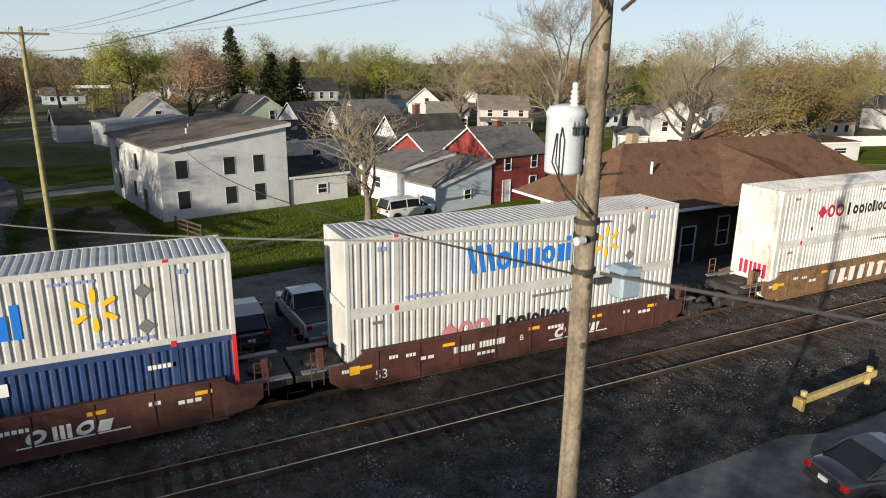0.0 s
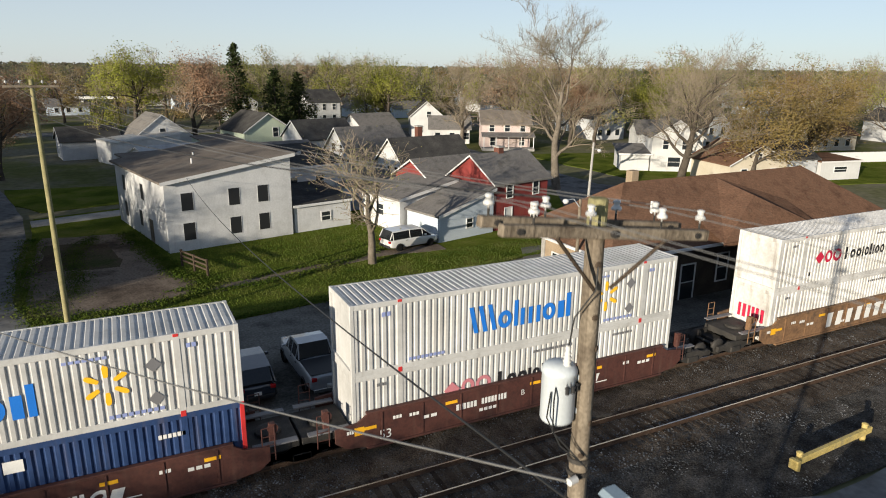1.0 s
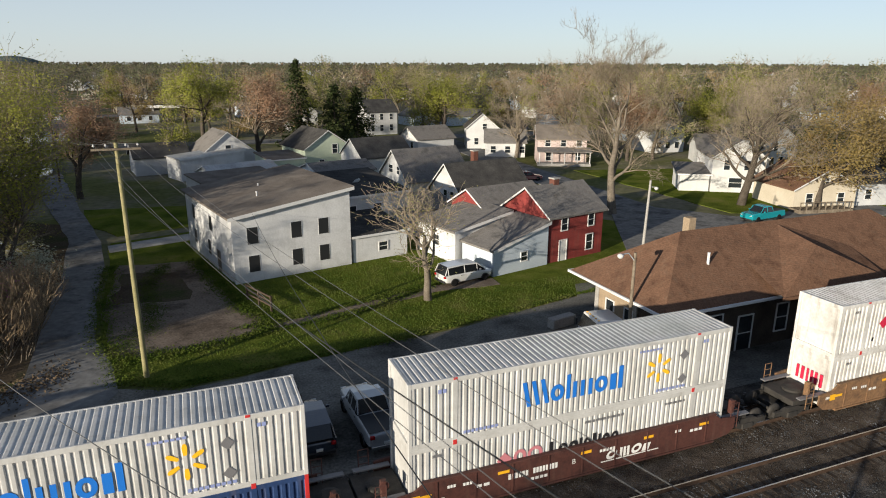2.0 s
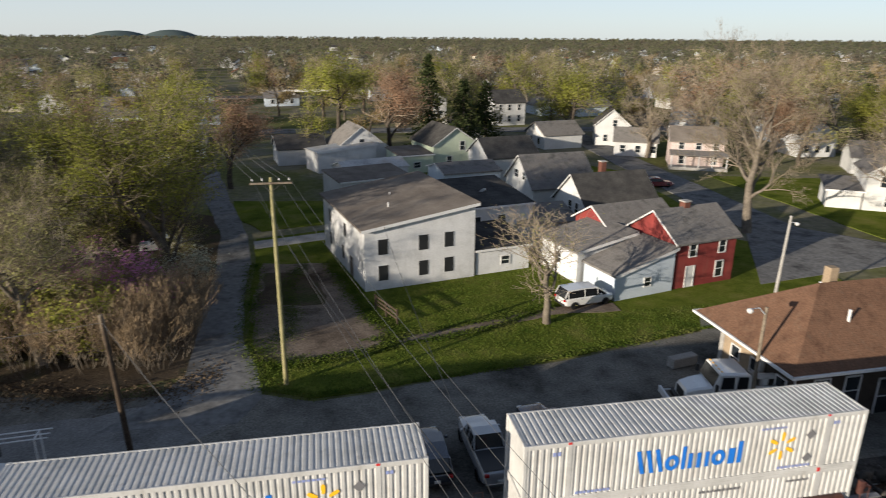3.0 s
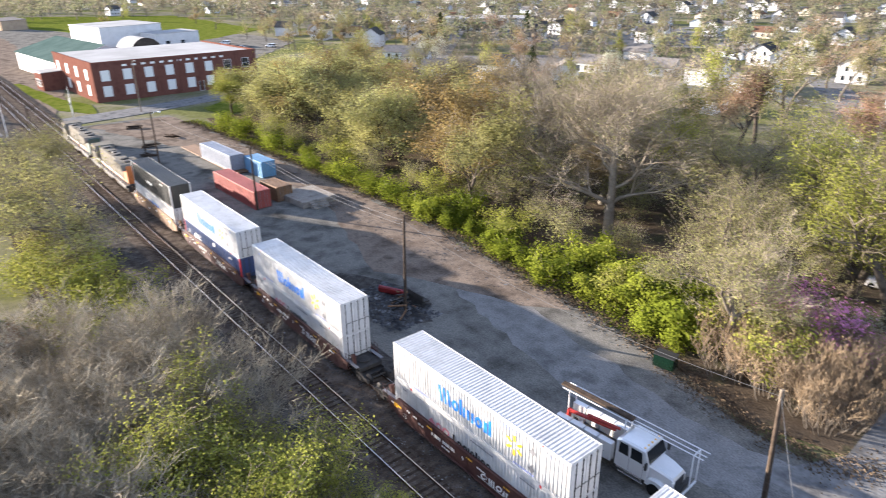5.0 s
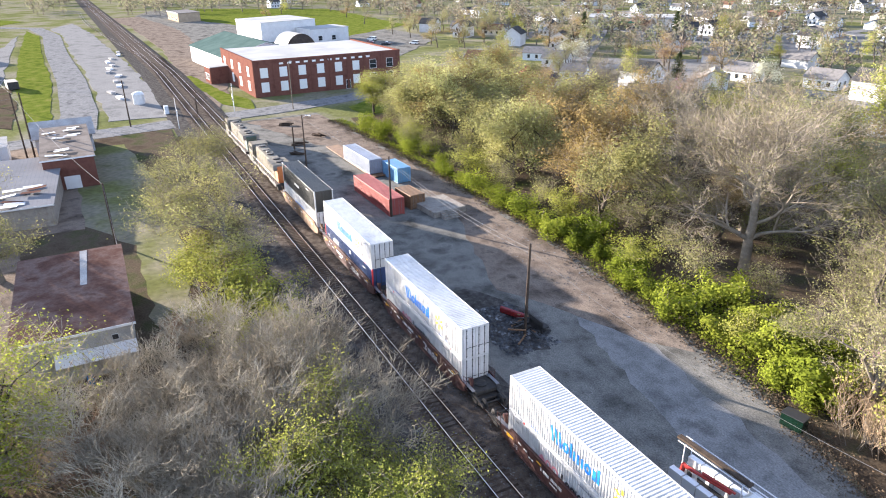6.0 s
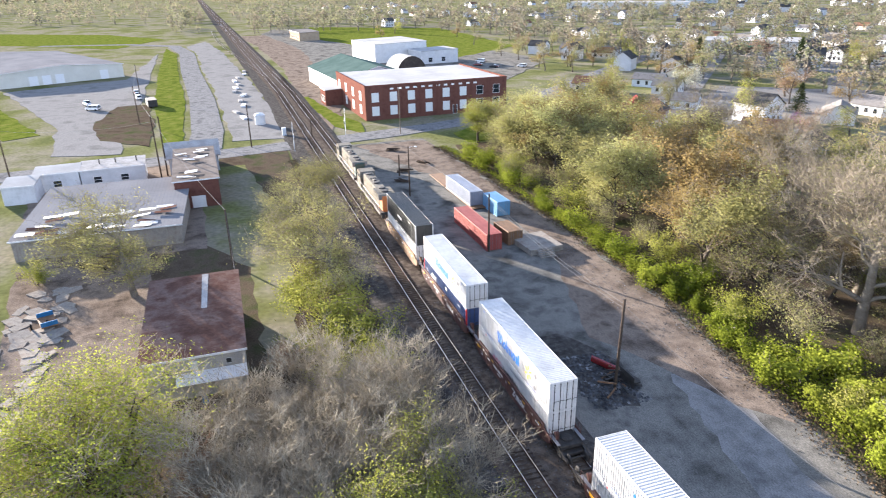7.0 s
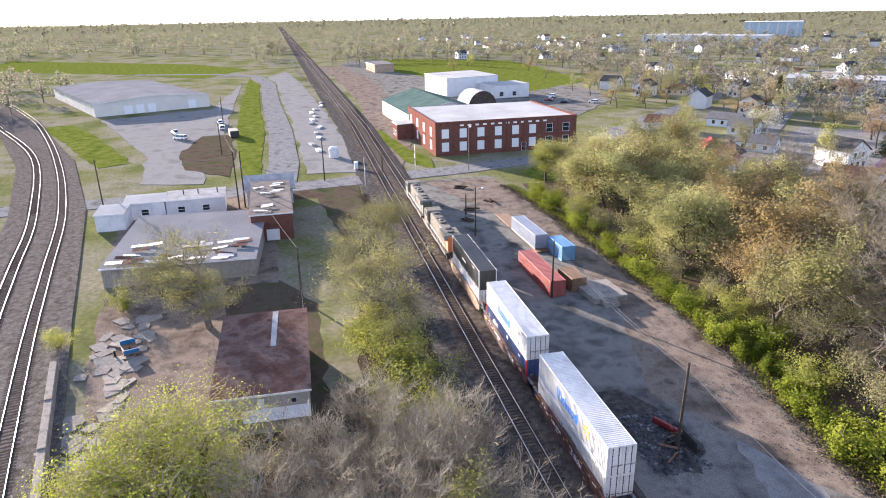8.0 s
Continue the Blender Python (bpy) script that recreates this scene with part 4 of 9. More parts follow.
def well_car(x, label, paint, letter, right_gap=3.95):
    """One well unit: its well takes a container from x to x + 16.15; platforms and trucks lie at the ends."""
    w = thing("well_car", label, "railway car", Matrix.Translation((x, 0, 0)), "well cars of the train")
    for y0, y1, s in ((-0.16, -0.06, -1), (CW + 0.06, CW + 0.16, 1)):
        pts = [(-0.75, 1.05), (-0.35, 0.74), (0.6, 0.60), (CL - 0.6, 0.60), (CL + 0.35, 0.74), (CL + 0.75, 1.05), (CL + 0.75, 1.62), (CL - 0.15, 1.72), (CL - 0.6, 2.02), (0.6, 2.02), (0.15, 1.72), (-0.75, 1.62)]
        p = part("side_sill", MB().slab(pts, y0, y1), paint, w)
        part("top_chord", bx(0.5, CL - 0.5, min(y0, y1) - 0.05, max(y0, y1) + 0.05, 2.0, 2.09, 0.015), paint, p)
        part("bottom_chord", bx(0.5, CL - 0.5, min(y0, y1) - 0.06, max(y0, y1) + 0.06, 0.52, 0.62, 0.015), paint, p)
        for i in range(9):
            xx = 1.1 + i * (CL - 2.2) / 8
            yy = y0 - 0.03 if s < 0 else y1
            part("rib", bx(xx, xx + 0.07, yy, yy + 0.03, 0.64, 1.98), paint, p)
    part("well_floor", bx(0.3, CL - 0.3, -0.06, CW + 0.06, 0.5, 0.62), M_STEEL, w)
    for a, b in ((-right_gap / 2 + 0.05, 0.0), (CL, CL + right_gap / 2 - 0.05)):
        pf = part("end_platform", bx(a, b, 0.25, CW - 0.25, 1.05, 1.38, 0.02), M_STEEL, w, "dark oily steel end platform")
        for y in (0.0, CW - 0.28):
            part("walkway", bx(a + 0.2, b - 0.1, y, y + 0.28, 1.5, 1.56), M_GREYD, pf, "grey grated walkway")
        part("centre_plate", MB().lathe([(0.5, 0), (0.5, 0.12), (0.3, 0.18)], ((a + b) / 2, CW / 2, 1.38)), M_STEEL, pf)
        for y in (-0.1, CW + 0.06):
            h = MB()
            for xx in (a + 0.5, a + 0.95):
                h.tube((xx, y, 1.0), (xx, y, 2.35), 0.022, n=6)
            for z in (1.3, 1.65, 2.0, 2.35):
                h.tube((a + 0.5, y, z), (a + 0.95, y, z), 0.018, n=6)
            part("ladder", h, paint, pf, "grimy grab-iron ladder")
        part("brake_stand", MB().box((a + b) / 2 - 0.12, (a + b) / 2 + 0.12, 0.28, 0.52, 1.4, 2.25, 0, 0.02).tube(((a + b) / 2, 0.2, 2.1), ((a + b) / 2, 0.28, 2.1), 0.2, n=12), paint, pf)
    bogie(w, -right_gap / 2)
    bogie(w, CL + right_gap / 2)
    for xx in (0.35, 3.9, 8.0, 11.4, CL - 1.5):
        bars(w, xx, 1.62 if 1 < xx < 15 else 1.35, 0.55, 0.14, M_REFL, "reflector", "yellow reflector strip", y=-0.170, gap=0)
    bars(w, 0.0, 1.2, 0.4, 0.34, M_REFL, "reflector", y=-0.171, gap=0)
    for xx, zz, ww, nn in ((-0.3, 1.32, 0.3, 3), (1.6, 1.55, 0.4, 3), (2.3, 1.50, 0.45, 3), (2.9, 1.25, 0.7, 2), (9.0, 1.5, 0.9, 5), (13.2, 1.55, 0.4, 3), (14.1, 1.4, 0.8, 3), (5.5, 0.95, 0.9, 4)):
        bars(w, xx, zz, ww, 0.14, M_OFFW, n=nn, y=-0.168, label="small white stencils")
    return w


TRAIN_X = 6.8
CAR_Z = 0.65
z2 = CAR_Z + CH


def stacked(x, z, *a):
    return container(Matrix.Translation((x, 0, z)), *a)


def load_navy(x):
    """A maroon unit with a navy container below a white one."""
    w = well_car(x, "maroon well car loaded with a navy and a white container", M_MAROON, "", 3.95)
    sill_marks(w, 9.6, "C")
    navy_side(stacked(x, CAR_Z, "navy blue ribbed container with red corner posts and white lettering", M_NAVY, M_NAVY, M_RED))
    sunburst_side(stacked(x, z2, "white ribbed container with sunburst, stacked on a navy one", M_WHITE, M_WHITE))


def load_white(x):
    """A maroon unit with two white containers."""
    w = well_car(x, "maroon well car loaded with two white containers", M_MAROON, "", 3.95)
    sill_marks(w, 9.3, "B")
    crimson_side(stacked(x, CAR_Z, "white ribbed container with faded crimson and black wordmark", M_WHITE, M_WHITE), M_PINK, 3.9, up=1.15)
    sunburst_side(stacked(x, z2, "white ribbed container with blue wordmark and golden sunburst", M_WHITE, M_WHITE))


def load_stained(x):
    """A rusty car with two stained white containers."""
    w = well_car(x, "rusty brown well car with pale graffiti on its sill", M_RUST, "", 4.4)
    bars(w, 4.6, 0.85, 6.2, 0.85, M_OFFW, n=7, y=-0.172, gap=0.45, tilt=0.12, label="pale graffiti strokes")
    c1 = stacked(x, CAR_Z, "scuffed white container, lower of a stack on the rusty car", M_WHITE_DIRTY, M_WHITE_DIRTY)
    crimson_side(c1, M_CRIMSON, 7.4)
    crimson_side(stacked(x, z2, "stained white container with small crimson and black wordmark", M_WHITE_DIRTY, M_WHITE_DIRTY), M_CRIMSON, 3.0, up=1.2)
    e = MB()
    for w0, y0 in ((0.55, 1.55), (0.45, 1.0), (0.55, 0.4)):
        e.box(-0.012, -0.006, y0, y0 + w0 * 0.35, 1.0, 1.75)
        e.box(-0.012, -0.006, y0 + w0 * 0.6, y0 + w0 * 0.9, 1.0, 1.75)
    part("logo", e, M_CRIMSON, c1, "crimson end wordmark in plain shapes")


def load_black(x):
    """The first car behind the locomotives."""
    w = well_car(x, "maroon articulated well car behind the locomotives", M_RUST, "", 3.95)
    d1 = stacked(x, CAR_Z, "white ribbed container under a black one", M_WHITE_DIRTY, M_WHITE_DIRTY)
    bars(d1, 6.0, 1.0, 4.2, 0.7, M_WBLUE, n=9, gap=0.5, y=-0.006)
    black_side(stacked(x, z2, "black ribbed container with white corner posts", M_BLACK, M_BLACK, M_WHITE))


def sill_marks(w, at, letter):
    wordmark(w, at, 1.02, SILL_MARK, 0.78, M_OFFW, "white railway wordmark in plain shapes", y=-0.172, slant=0.35)
    bars(w, at - 0.2, 0.94, 3.2, 0.05, M_OFFW, y=-0.170, gap=0)
    number(w, "53", 1.0, 0.82, 0.55, M_OFFW, y=-0.172)
    number(w, letter, 7.55, 1.25, 0.36, M_OFFW, y=-0.172)
    bars(w, 4.4, 1.25, 1.0, 0.27, M_OFFW, n=6, y=-0.172)
    bars(w, 5.6, 1.28, 1.25, 0.27, M_OFFW, n=8, y=-0.172)


# from the locomotives back: black, navy, white, white, navy, white, stained
HEAD = TRAIN_X - 63.6
load_black(HEAD - 40.2)
for x in (HEAD, TRAIN_X):
    load_navy(x - 20.1)
    load_white(x)
load_white(HEAD + 23.4)
load_stained(TRAIN_X + 23.4)


M_LOCO = surf("cream_grey_locomotive_paint", [(0.13, 0.12, 0.098), (0.21, 0.197, 0.168), (0.16, 0.135, 0.10)], 0.85, scale=0.6, fine=8, bump=0.1)
M_LORANGE = surf("orange_locomotive_paint", [(0.42, 0.13, 0.03), (0.52, 0.18, 0.05)], 0.6, scale=0.6, fine=8, bump=0.1)
M_LDARK = surf("dark_green_locomotive_paint", [(0.02, 0.05, 0.04), (0.035, 0.07, 0.055)], 0.6, scale=0.6, fine=8, bump=0.1)


def locomotive(x, label, hood, end):
    """A road diesel, cab towards minus x; about 22 m long."""
    o = thing("locomotive", label, "locomotive", Matrix.Translation((x, 0, 0)), "locomotives of the train")
    c = CW / 2
    part("underframe", bx(0.4, 21.6, -0.2, CW + 0.2, 1.35, 1.6, 0.03), M_STEEL, o)
    part("fuel_tank", bx(8.2, 13.4, 0.0, CW, 0.65, 1.35, 0.12), M_STEEL, o)
    part("long_hood", bx(5.3, 19.2, 0.35, CW - 0.35, 1.6, 4.35, 0.12), hood, o)
    part("radiator", MB().slab([(16.2, 3.7), (21.2, 3.7), (20.8, 4.55), (16.6, 4.55)], -0.2, CW + 0.2), hood, o)
    part("rear_hood", bx(19.2, 21.3, 0.35, CW - 0.35, 1.6, 4.3, 0.12), end, o, "orange rear hood end")
    part("cab", MB().slab([(2.4, 1.6), (5.4, 1.6), (5.4, 4.5), (3.0, 4.55), (2.4, 3.9)], -0.15, CW + 0.15), hood, o)
    part("nose", MB().slab([(0.9, 1.6), (2.4, 1.6), (2.4, 3.3), (1.3, 3.1), (0.9, 2.7)], 0.35, CW - 0.35), end, o)
    for y in (-0.158, CW + 0.152):
        for xx in (3.0, 4.2):
            part("cab_window", bx(xx, xx + 0.9, y, y + 0.008, 3.35, 4.05), M_PANE, o)
    part("windscreen", MB().add([(2.38, 0.2, 3.4), (2.38, CW - 0.2, 3.4), (2.55, CW - 0.2, 4.02), (2.55, 0.2, 4.02)], [(0, 1, 2, 3)]), M_PANE, o)
    for xx in (7.0, 10.0, 13.0, 17.2, 19.2):
        part("roof_fan", MB().lathe([(0.62, 0), (0.62, 0.16), (0.4, 0.2)], (xx, c, 4.34 if xx < 16 else 4.55)), M_STEEL, o)
    part("exhaust_stack", bx(11.0, 12.0, c - 0.3, c + 0.3, 4.33, 4.6, 0.05), M_STEEL, o)
    for i in range(8):
        part("hood_door", bx(5.8 + i * 1.25, 6.9 + i * 1.25, 0.335, 0.352, 1.9, 3.9, 0.0), hood, o)
    for y in (-0.18, CW + 0.16):
        h = MB()
        for i in range(12):
            xx = 5.6 + i * 1.35
            h.tube((xx, y, 1.6), (xx, y, 2.6), 0.02, n=5)
        h.tube((5.6, y, 2.6), (20.6, y, 2.6), 0.02, n=5)
        part("handrail", h, M_OFFW, o)
    for xx in (3.6, 18.2):
        f = part("truck", bx(xx - 2.3, xx + 2.3, 0.0, CW, 0.75, 1.2, 0.06), M_STEEL, o)
        for dx in (-1.8, 0.0, 1.8):
            for y in (0.5, CW - 0.5):
                w = part("wheel", WHEEL, None, f)
                w.matrix_basis = pose(xx + dx, y, 0.93, 90, 0, 0) @ Matrix.Scale(1.12, 4)
    for xx in (0.3, 21.45):
        part("pilot", bx(xx, xx + 0.25, 0.0, CW, 0.6, 1.5, 0.03), M_STEEL, o)
    part("stripe", bx(5.4, 19.2, 0.328, 0.334, 1.7, 1.85), M_LORANGE, o)
    return o


locomotive(HEAD - 66.6, "cream-grey diesel locomotive with an orange rear end", M_LOCO, M_LORANGE)
locomotive(HEAD - 89.4, "cream and dark green diesel locomotive leading the train", M_LOCO, M_LDARK)

# ---- poles, wires and vehicles ----
def sagging(a, b, sag, n=14):
    a, b = Vector(a), Vector(b)
    return [a.lerp(b, i / n) - Vector((0, 0, sag * 4 * (i / n) * (1 - i / n))) for i in range(n + 1)]


def wire(a, b, sag=0.5, r=0.009, material=None, label="thin overhead utility wire", group="overhead wires", n=14):
    ob = part("overhead_wire", MB().line(sagging(a, b, sag, n), r, 4), material or M_WIRE)
    return tagged(ob, label, "wire", group)


def pole_mesh(h, r0, r1, seed, n=14, k=14):
    """A tapered round pole with a slightly uneven skin."""
    rnd = random.Random(seed)
    mb = MB()
    for i in range(k + 1):
        z = h * i / k
        r = r0 + (r1 - r0) * i / k
        mb.v += [((r + rnd.uniform(-0.006, 0.006)) * math.cos(2 * math.pi * j / n), (r + rnd.uniform(-0.006, 0.006)) * math.sin(2 * math.pi * j / n), z) for j in range(n)]
    mb.f = [(i * n + j, i * n + (j + 1) % n, (i + 1) * n + (j + 1) % n, (i + 1) * n + j) for i in range(k) for j in range(n)] + [tuple(range(k * n, k * n + n))]
    mb.m = [0] * len(mb.f)
    return mb


INSUL = [(0.012, 0.0), (0.012, 0.06), (0.062, 0.065), (0.066, 0.085), (0.058, 0.10), (0.040, 0.115), (0.036, 0.15), (0.048, 0.16), (0.046, 0.175), (0.015, 0.185)]


def insulator(parent, at, scale=1.0):
    ins = part("insulator", MB().lathe([(r * scale, z * scale) for r, z in INSUL], at, 12), M_PORC, parent, "white porcelain pin insulator", True)
    part("pin", MB().tube((at[0], at[1], at[2] - 0.12), (at[0], at[1], at[2] + 0.02), 0.011, n=6), M_STEEL, ins)
    return ins


# the tall pole close to the eye
P1 = (3.72, -17.02)
p1 = thing("utility_pole", "weathered grey wooden utility pole with crossarm and transformer", "utility pole", pose(*P1, 0))
part("pole", pole_mesh(13.80, 0.128, 0.088, 3, 18, 30), M_WOOD, p1, smooth=True)
cap = part("pole_top", MB().lathe([(0.092, 13.45), (0.092, 13.80), (0.08, 13.815)], n=18), M_GREENWOOD, p1, "lichen-green pole top")
rk = random.Random(9)
for z, a in ((13.2, -100), (12.68, -95), (12.35, -60), (11.55, -70), (11.2, -120), (10.5, -85), (9.9, -100), (9.0, -80)):
    r = 0.088 + (13.80 - z) * 0.0029
    knot = part("knot", MB().lathe([(0.035, 0.0), (0.028, 0.012), (0.012, 0.016)], (0, 0, 0), 10), M_WOOD2, p1, "dark knot in the wood")
    knot.matrix_basis = pose(r * math.cos(radians(a)) * 0.985, r * math.sin(radians(a)) * 0.985, z, 0, 90, a)
for y0, zoff in ((-0.235, 0.0), (0.125, 0.0)):
    arm = part("crossarm", MB().box(-1.16, 1.22, y0, y0 + 0.09, -0.052, 0.052, 0, 0.01), M_WOOD, p1, "split grey wooden crossarm")
    arm.matrix_basis = pose(0, 0, 13.53, 0, 6.9, 0)
    part("end_bolt", MB().tube((-1.0, y0 - 0.02, 0), (-1.0, y0, 0), 0.03, n=8).tube((0.0, y0 - 0.03, 0), (0.0, y0, 0), 0.035, n=8).tube((1.05, y0 - 0.02, 0), (1.05, y0, 0), 0.03, n=8), M_STEEL, arm)
for s in (-1, 1):
    part("brace", MB().tube((s * 0.62, -0.25, 13.48 - s * 0.075), (s * 0.09, -0.15, 12.98), 0.018, n=6), M_WOOD2, p1)
for x in (-1.05, -0.82, -0.45, -0.22, 0.38, 0.62, 0.88, 1.12):
    for y in ((-0.18,) if x in (-0.82, -0.22, 0.62, 1.12) else (0.18,)):
        insulator(p1, (x, y, 13.63 - x * 0.121), 0.8)
tank = part("transformer", MB().lathe([(0.16, 11.58), (0.17, 11.60), (0.17, 12.08), (0.178, 12.09), (0.178, 12.12), (0.15, 12.17), (0.05, 12.19)], (-0.24, 0.10, 0), 24), M_TANK, p1, "pale grey pole-mounted transformer tank", True)
part("bushing", MB().lathe([(0.035, 0), (0.05, 0.02), (0.028, 0.04), (0.048, 0.06), (0.026, 0.08), (0.044, 0.10), (0.024, 0.12), (0.04, 0.14), (0.022, 0.16), (0.03, 0.19), (0.02, 0.22)], (-0.20, 0.04, 12.16), 12), M_PORC, tank, "ribbed porcelain bushing", True)
for z in (11.66, 12.02):
    part("bracket", bx(-0.10, 0.0, -0.02, 0.05, z, z + 0.05), M_TANK, tank)
for a in (-100, -78, -58):
    part("terminal", MB().lathe([(0.018, 0), (0.018, 0.06), (0.03, 0.065), (0.01, 0.08)], (-0.24 + 0.185 * math.cos(radians(a)), 0.10 + 0.185 * math.sin(radians(a)), 11.93), 8), M_BLKPL, tank)
part("number_plate", MB().add([(-0.29, -0.076, 11.99), (-0.26, -0.076, 11.99), (-0.275, -0.076, 12.06)], [(0, 1, 2)]).add([(-0.25, -0.076, 11.99), (-0.22, -0.076, 11.99), (-0.235, -0.076, 12.06)], [(0, 1, 2)]), M_GREYD, tank, "two small grey marks")
for pts in ([(-0.36, -0.02, 12.0), (-0.42, -0.08, 11.9), (-0.40, -0.06, 11.55), (-0.2, -0.16, 11.3), (-0.05, -0.2, 11.12)], [(-0.4, 0.0, 11.95), (-0.45, -0.02, 11.7), (-0.33, -0.1, 11.4), (-0.12, -0.2, 11.2)], [(-0.2, 0.03, 12.38), (-0.22, -0.05, 12.7), (-0.12, -0.2, 13.0), (-0.06, -0.14, 13.2)]):
    part("lead_wire", MB().line(pts, 0.008, 5), M_CABLE, p1, "black drop lead")
box = part("cabinet", MB().box(0.28, 0.53, -0.24, -0.03, 10.36, 10.62, 0, 0.025), M_BOXBLUE, p1, "pale grey equipment box on the pole")
part("cabinet_lid", MB().slab([(0.27, 10.62), (0.54, 10.62), (0.49, 10.67), (0.33, 10.67)], -0.25, -0.02), M_BOXBLUE, box)
part("arm", bx(0.1, 0.3, -0.1, -0.04, 10.5, 10.56), M_STEEL, box)
for z in (10.95, 10.62, 11.1):
    part("clamp", MB().lathe([(0.118, 0), (0.12, 0.05)], (0, 0, z), 18), M_STEEL, p1, "rusty steel band")
part("step_bolt", MB().tube((0.0, 0.0, 11.55), (0.34, -0.05, 11.56), 0.010, n=6).tube((0.0, 0, 11.1), (0.28, -0.03, 11.1), 0.010, n=6), M_STEEL, p1)
part("strain_insulator", MB().tube((-0.22, -0.14, 10.98), (-0.12, -0.12, 10.98), 0.04, n=10), M_PORC, p1)

# the greenish pole on the grass
P2 = (-3.75, 18.6)
p2 = thing("utility_pole", "tall greenish wooden utility pole with a plain crossarm", "utility pole", pose(*P2, -0.05))
part("pole", pole_mesh(14.15, 0.17, 0.11, 5), M_GREENWOOD, p2, smooth=True)
arm = part("crossarm", bx(-1.25, 1.25, -0.20, -0.09, 13.75, 13.87, 0.01), M_WOOD, p2)
for s in (-1, 1):
    part("brace", MB().tube((s * 0.6, -0.15, 13.76), (s * 0.05, -0.12, 13.3), 0.015, n=5), M_STEEL, p2)
for x in (-1.1, -0.5, 0.5, 1.1):
    insulator(p2, (x, -0.145, 13.93), 1.0)
P3 = (-19.0, 96.0)
p3 = thing("utility_pole", "dark wooden utility pole beside the side street", "utility pole", pose(*P3, -0.05))
part("pole", pole_mesh(12.0, 0.16, 0.11, 6), M_WOOD2, p3, smooth=True)
part("crossarm", bx(-1.2, 1.2, -0.2, -0.1, 11.5, 11.6), M_WOOD2, p3)
for i, x in enumerate((-1.05, -0.82, 0.62, 1.12)):
    top = (P1[0] + x, P1[1] - 0.17, 13.76 - x * 0.121)
    xb = (-1.1, -0.5, 0.5, 1.1)[i]
    nxt = (P2[0] + xb, P2[1] - 0.14, 14.05)
    wire(top, nxt, 0.55, 0.006)
    wire(top, (15.5 + x, -60, 13.6), 0.6, 0.0045)
    wire(nxt, (P3[0] + xb, P3[1], 11.65), 1.6)
wire((P1[0] - 0.45, P1[1] + 0.18, 13.82), (P2[0] - 0.9, P2[1] - 0.1, 13.1), 0.6, 0.012, M_CABLE, "dark overhead cable with a splice")
wire((P1[0] + 0.12, P1[1] - 0.1, 10.62), (32, -40, 8.2), 0.4, 0.022, M_CABLE, "thick black bundled cable")
wire((P1[0] - 0.05, P1[1] - 0.16, 10.62), (4.6, 36.4, 6.0), 0.9, 0.016, M_CABLE, "thick black service cable to the white house")

# leaning dark pole beside the trucks, and the yard poles
p4 = thing("utility_pole", "leaning dark wooden pole with a pale top", "utility pole", pose(-11.75, 11.55, 0, 0, -2.5, 0))
part("pole", pole_mesh(8.7, 0.17, 0.12, 7), M_WOOD2, p4, smooth=True)
part("pole_top", MB().lathe([(0.124, 7.6), (0.124, 8.72), (0.1, 8.74)], n=14), M_WOOD, p4, "bleached pole top")
P4TOP = (-12.12, 11.5, 8.3)
wire((P1[0] - 0.2, P1[1] - 0.14, 10.98), P4TOP, 0.7, 0.014, M_WIRE, "pale twisted service cable")
p5 = thing("utility_pole", "dark wooden yard pole standing in scrap", "utility pole", pose(-46.4, 10.3, 0, 0, 1.5, 0))
part("pole", pole_mesh(9.9, 0.16, 0.11, 8), M_WOOD2, p5, smooth=True)
wire(P4TOP, (-46.2, 10.3, 9.3), 1.2, 0.012)
p6 = thing("utility_pole", "grey wooden yard pole near the red container", "utility pole", pose(-83.4, 11.9, 0))
part("pole", pole_mesh(9.0, 0.16, 0.11, 9), M_WOOD2, p6, smooth=True)
p7 = thing("utility_pole", "slim wooden pole with a small lamp in the yard", "utility pole", pose(-113.9, 8.3, 0))
part("pole", pole_mesh(9.6, 0.15, 0.1, 10), M_WOOD2, p7, smooth=True)
part("lamp_arm", MB().line([(0, 0, 9.2), (0.5, 0.6, 9.6), (0.9, 1.1, 9.6)], 0.03, 6).box(0.7, 1.2, 0.95, 1.3, 9.5, 9.68, 0, 0.04), M_TANK, p7)
for a, b in (((-46.2, 10.3, 9.4), (-83.4, 11.9, 8.6)), ((-46.2, 10.5, 8.8), (-83.4, 12.1, 8.0)), ((-83.4, 11.9, 8.6), (-113.9, 8.3, 9.2))):
    wire(a, b, 0.8, 0.012)


def street_lamp(x, y, h, label, yaw=0, arm=1.6):
    s = thing("street_lamp", label, "street lamp", pose(x, y, 0, 0, 0, yaw))
    part("pole", MB().tube((0, 0, 0), (0, 0, h), 0.13, 0.09, 10), M_WOOD, s)
    part("lamp_arm", MB().line([(0, 0, h - 0.5), (-arm * 0.5, 0, h + 0.1), (-arm, 0, h + 0.15)], 0.035, 6), M_TANK, s)
    part("lamp_head", MB().lathe([(0.05, 0.12), (0.17, 0.06), (0.2, -0.03), (0.12, -0.16), (0.03, -0.2)], (-arm - 0.1, 0, h + 0.1), 10), M_PORC, s, "pale street lamp head", True)
    return s


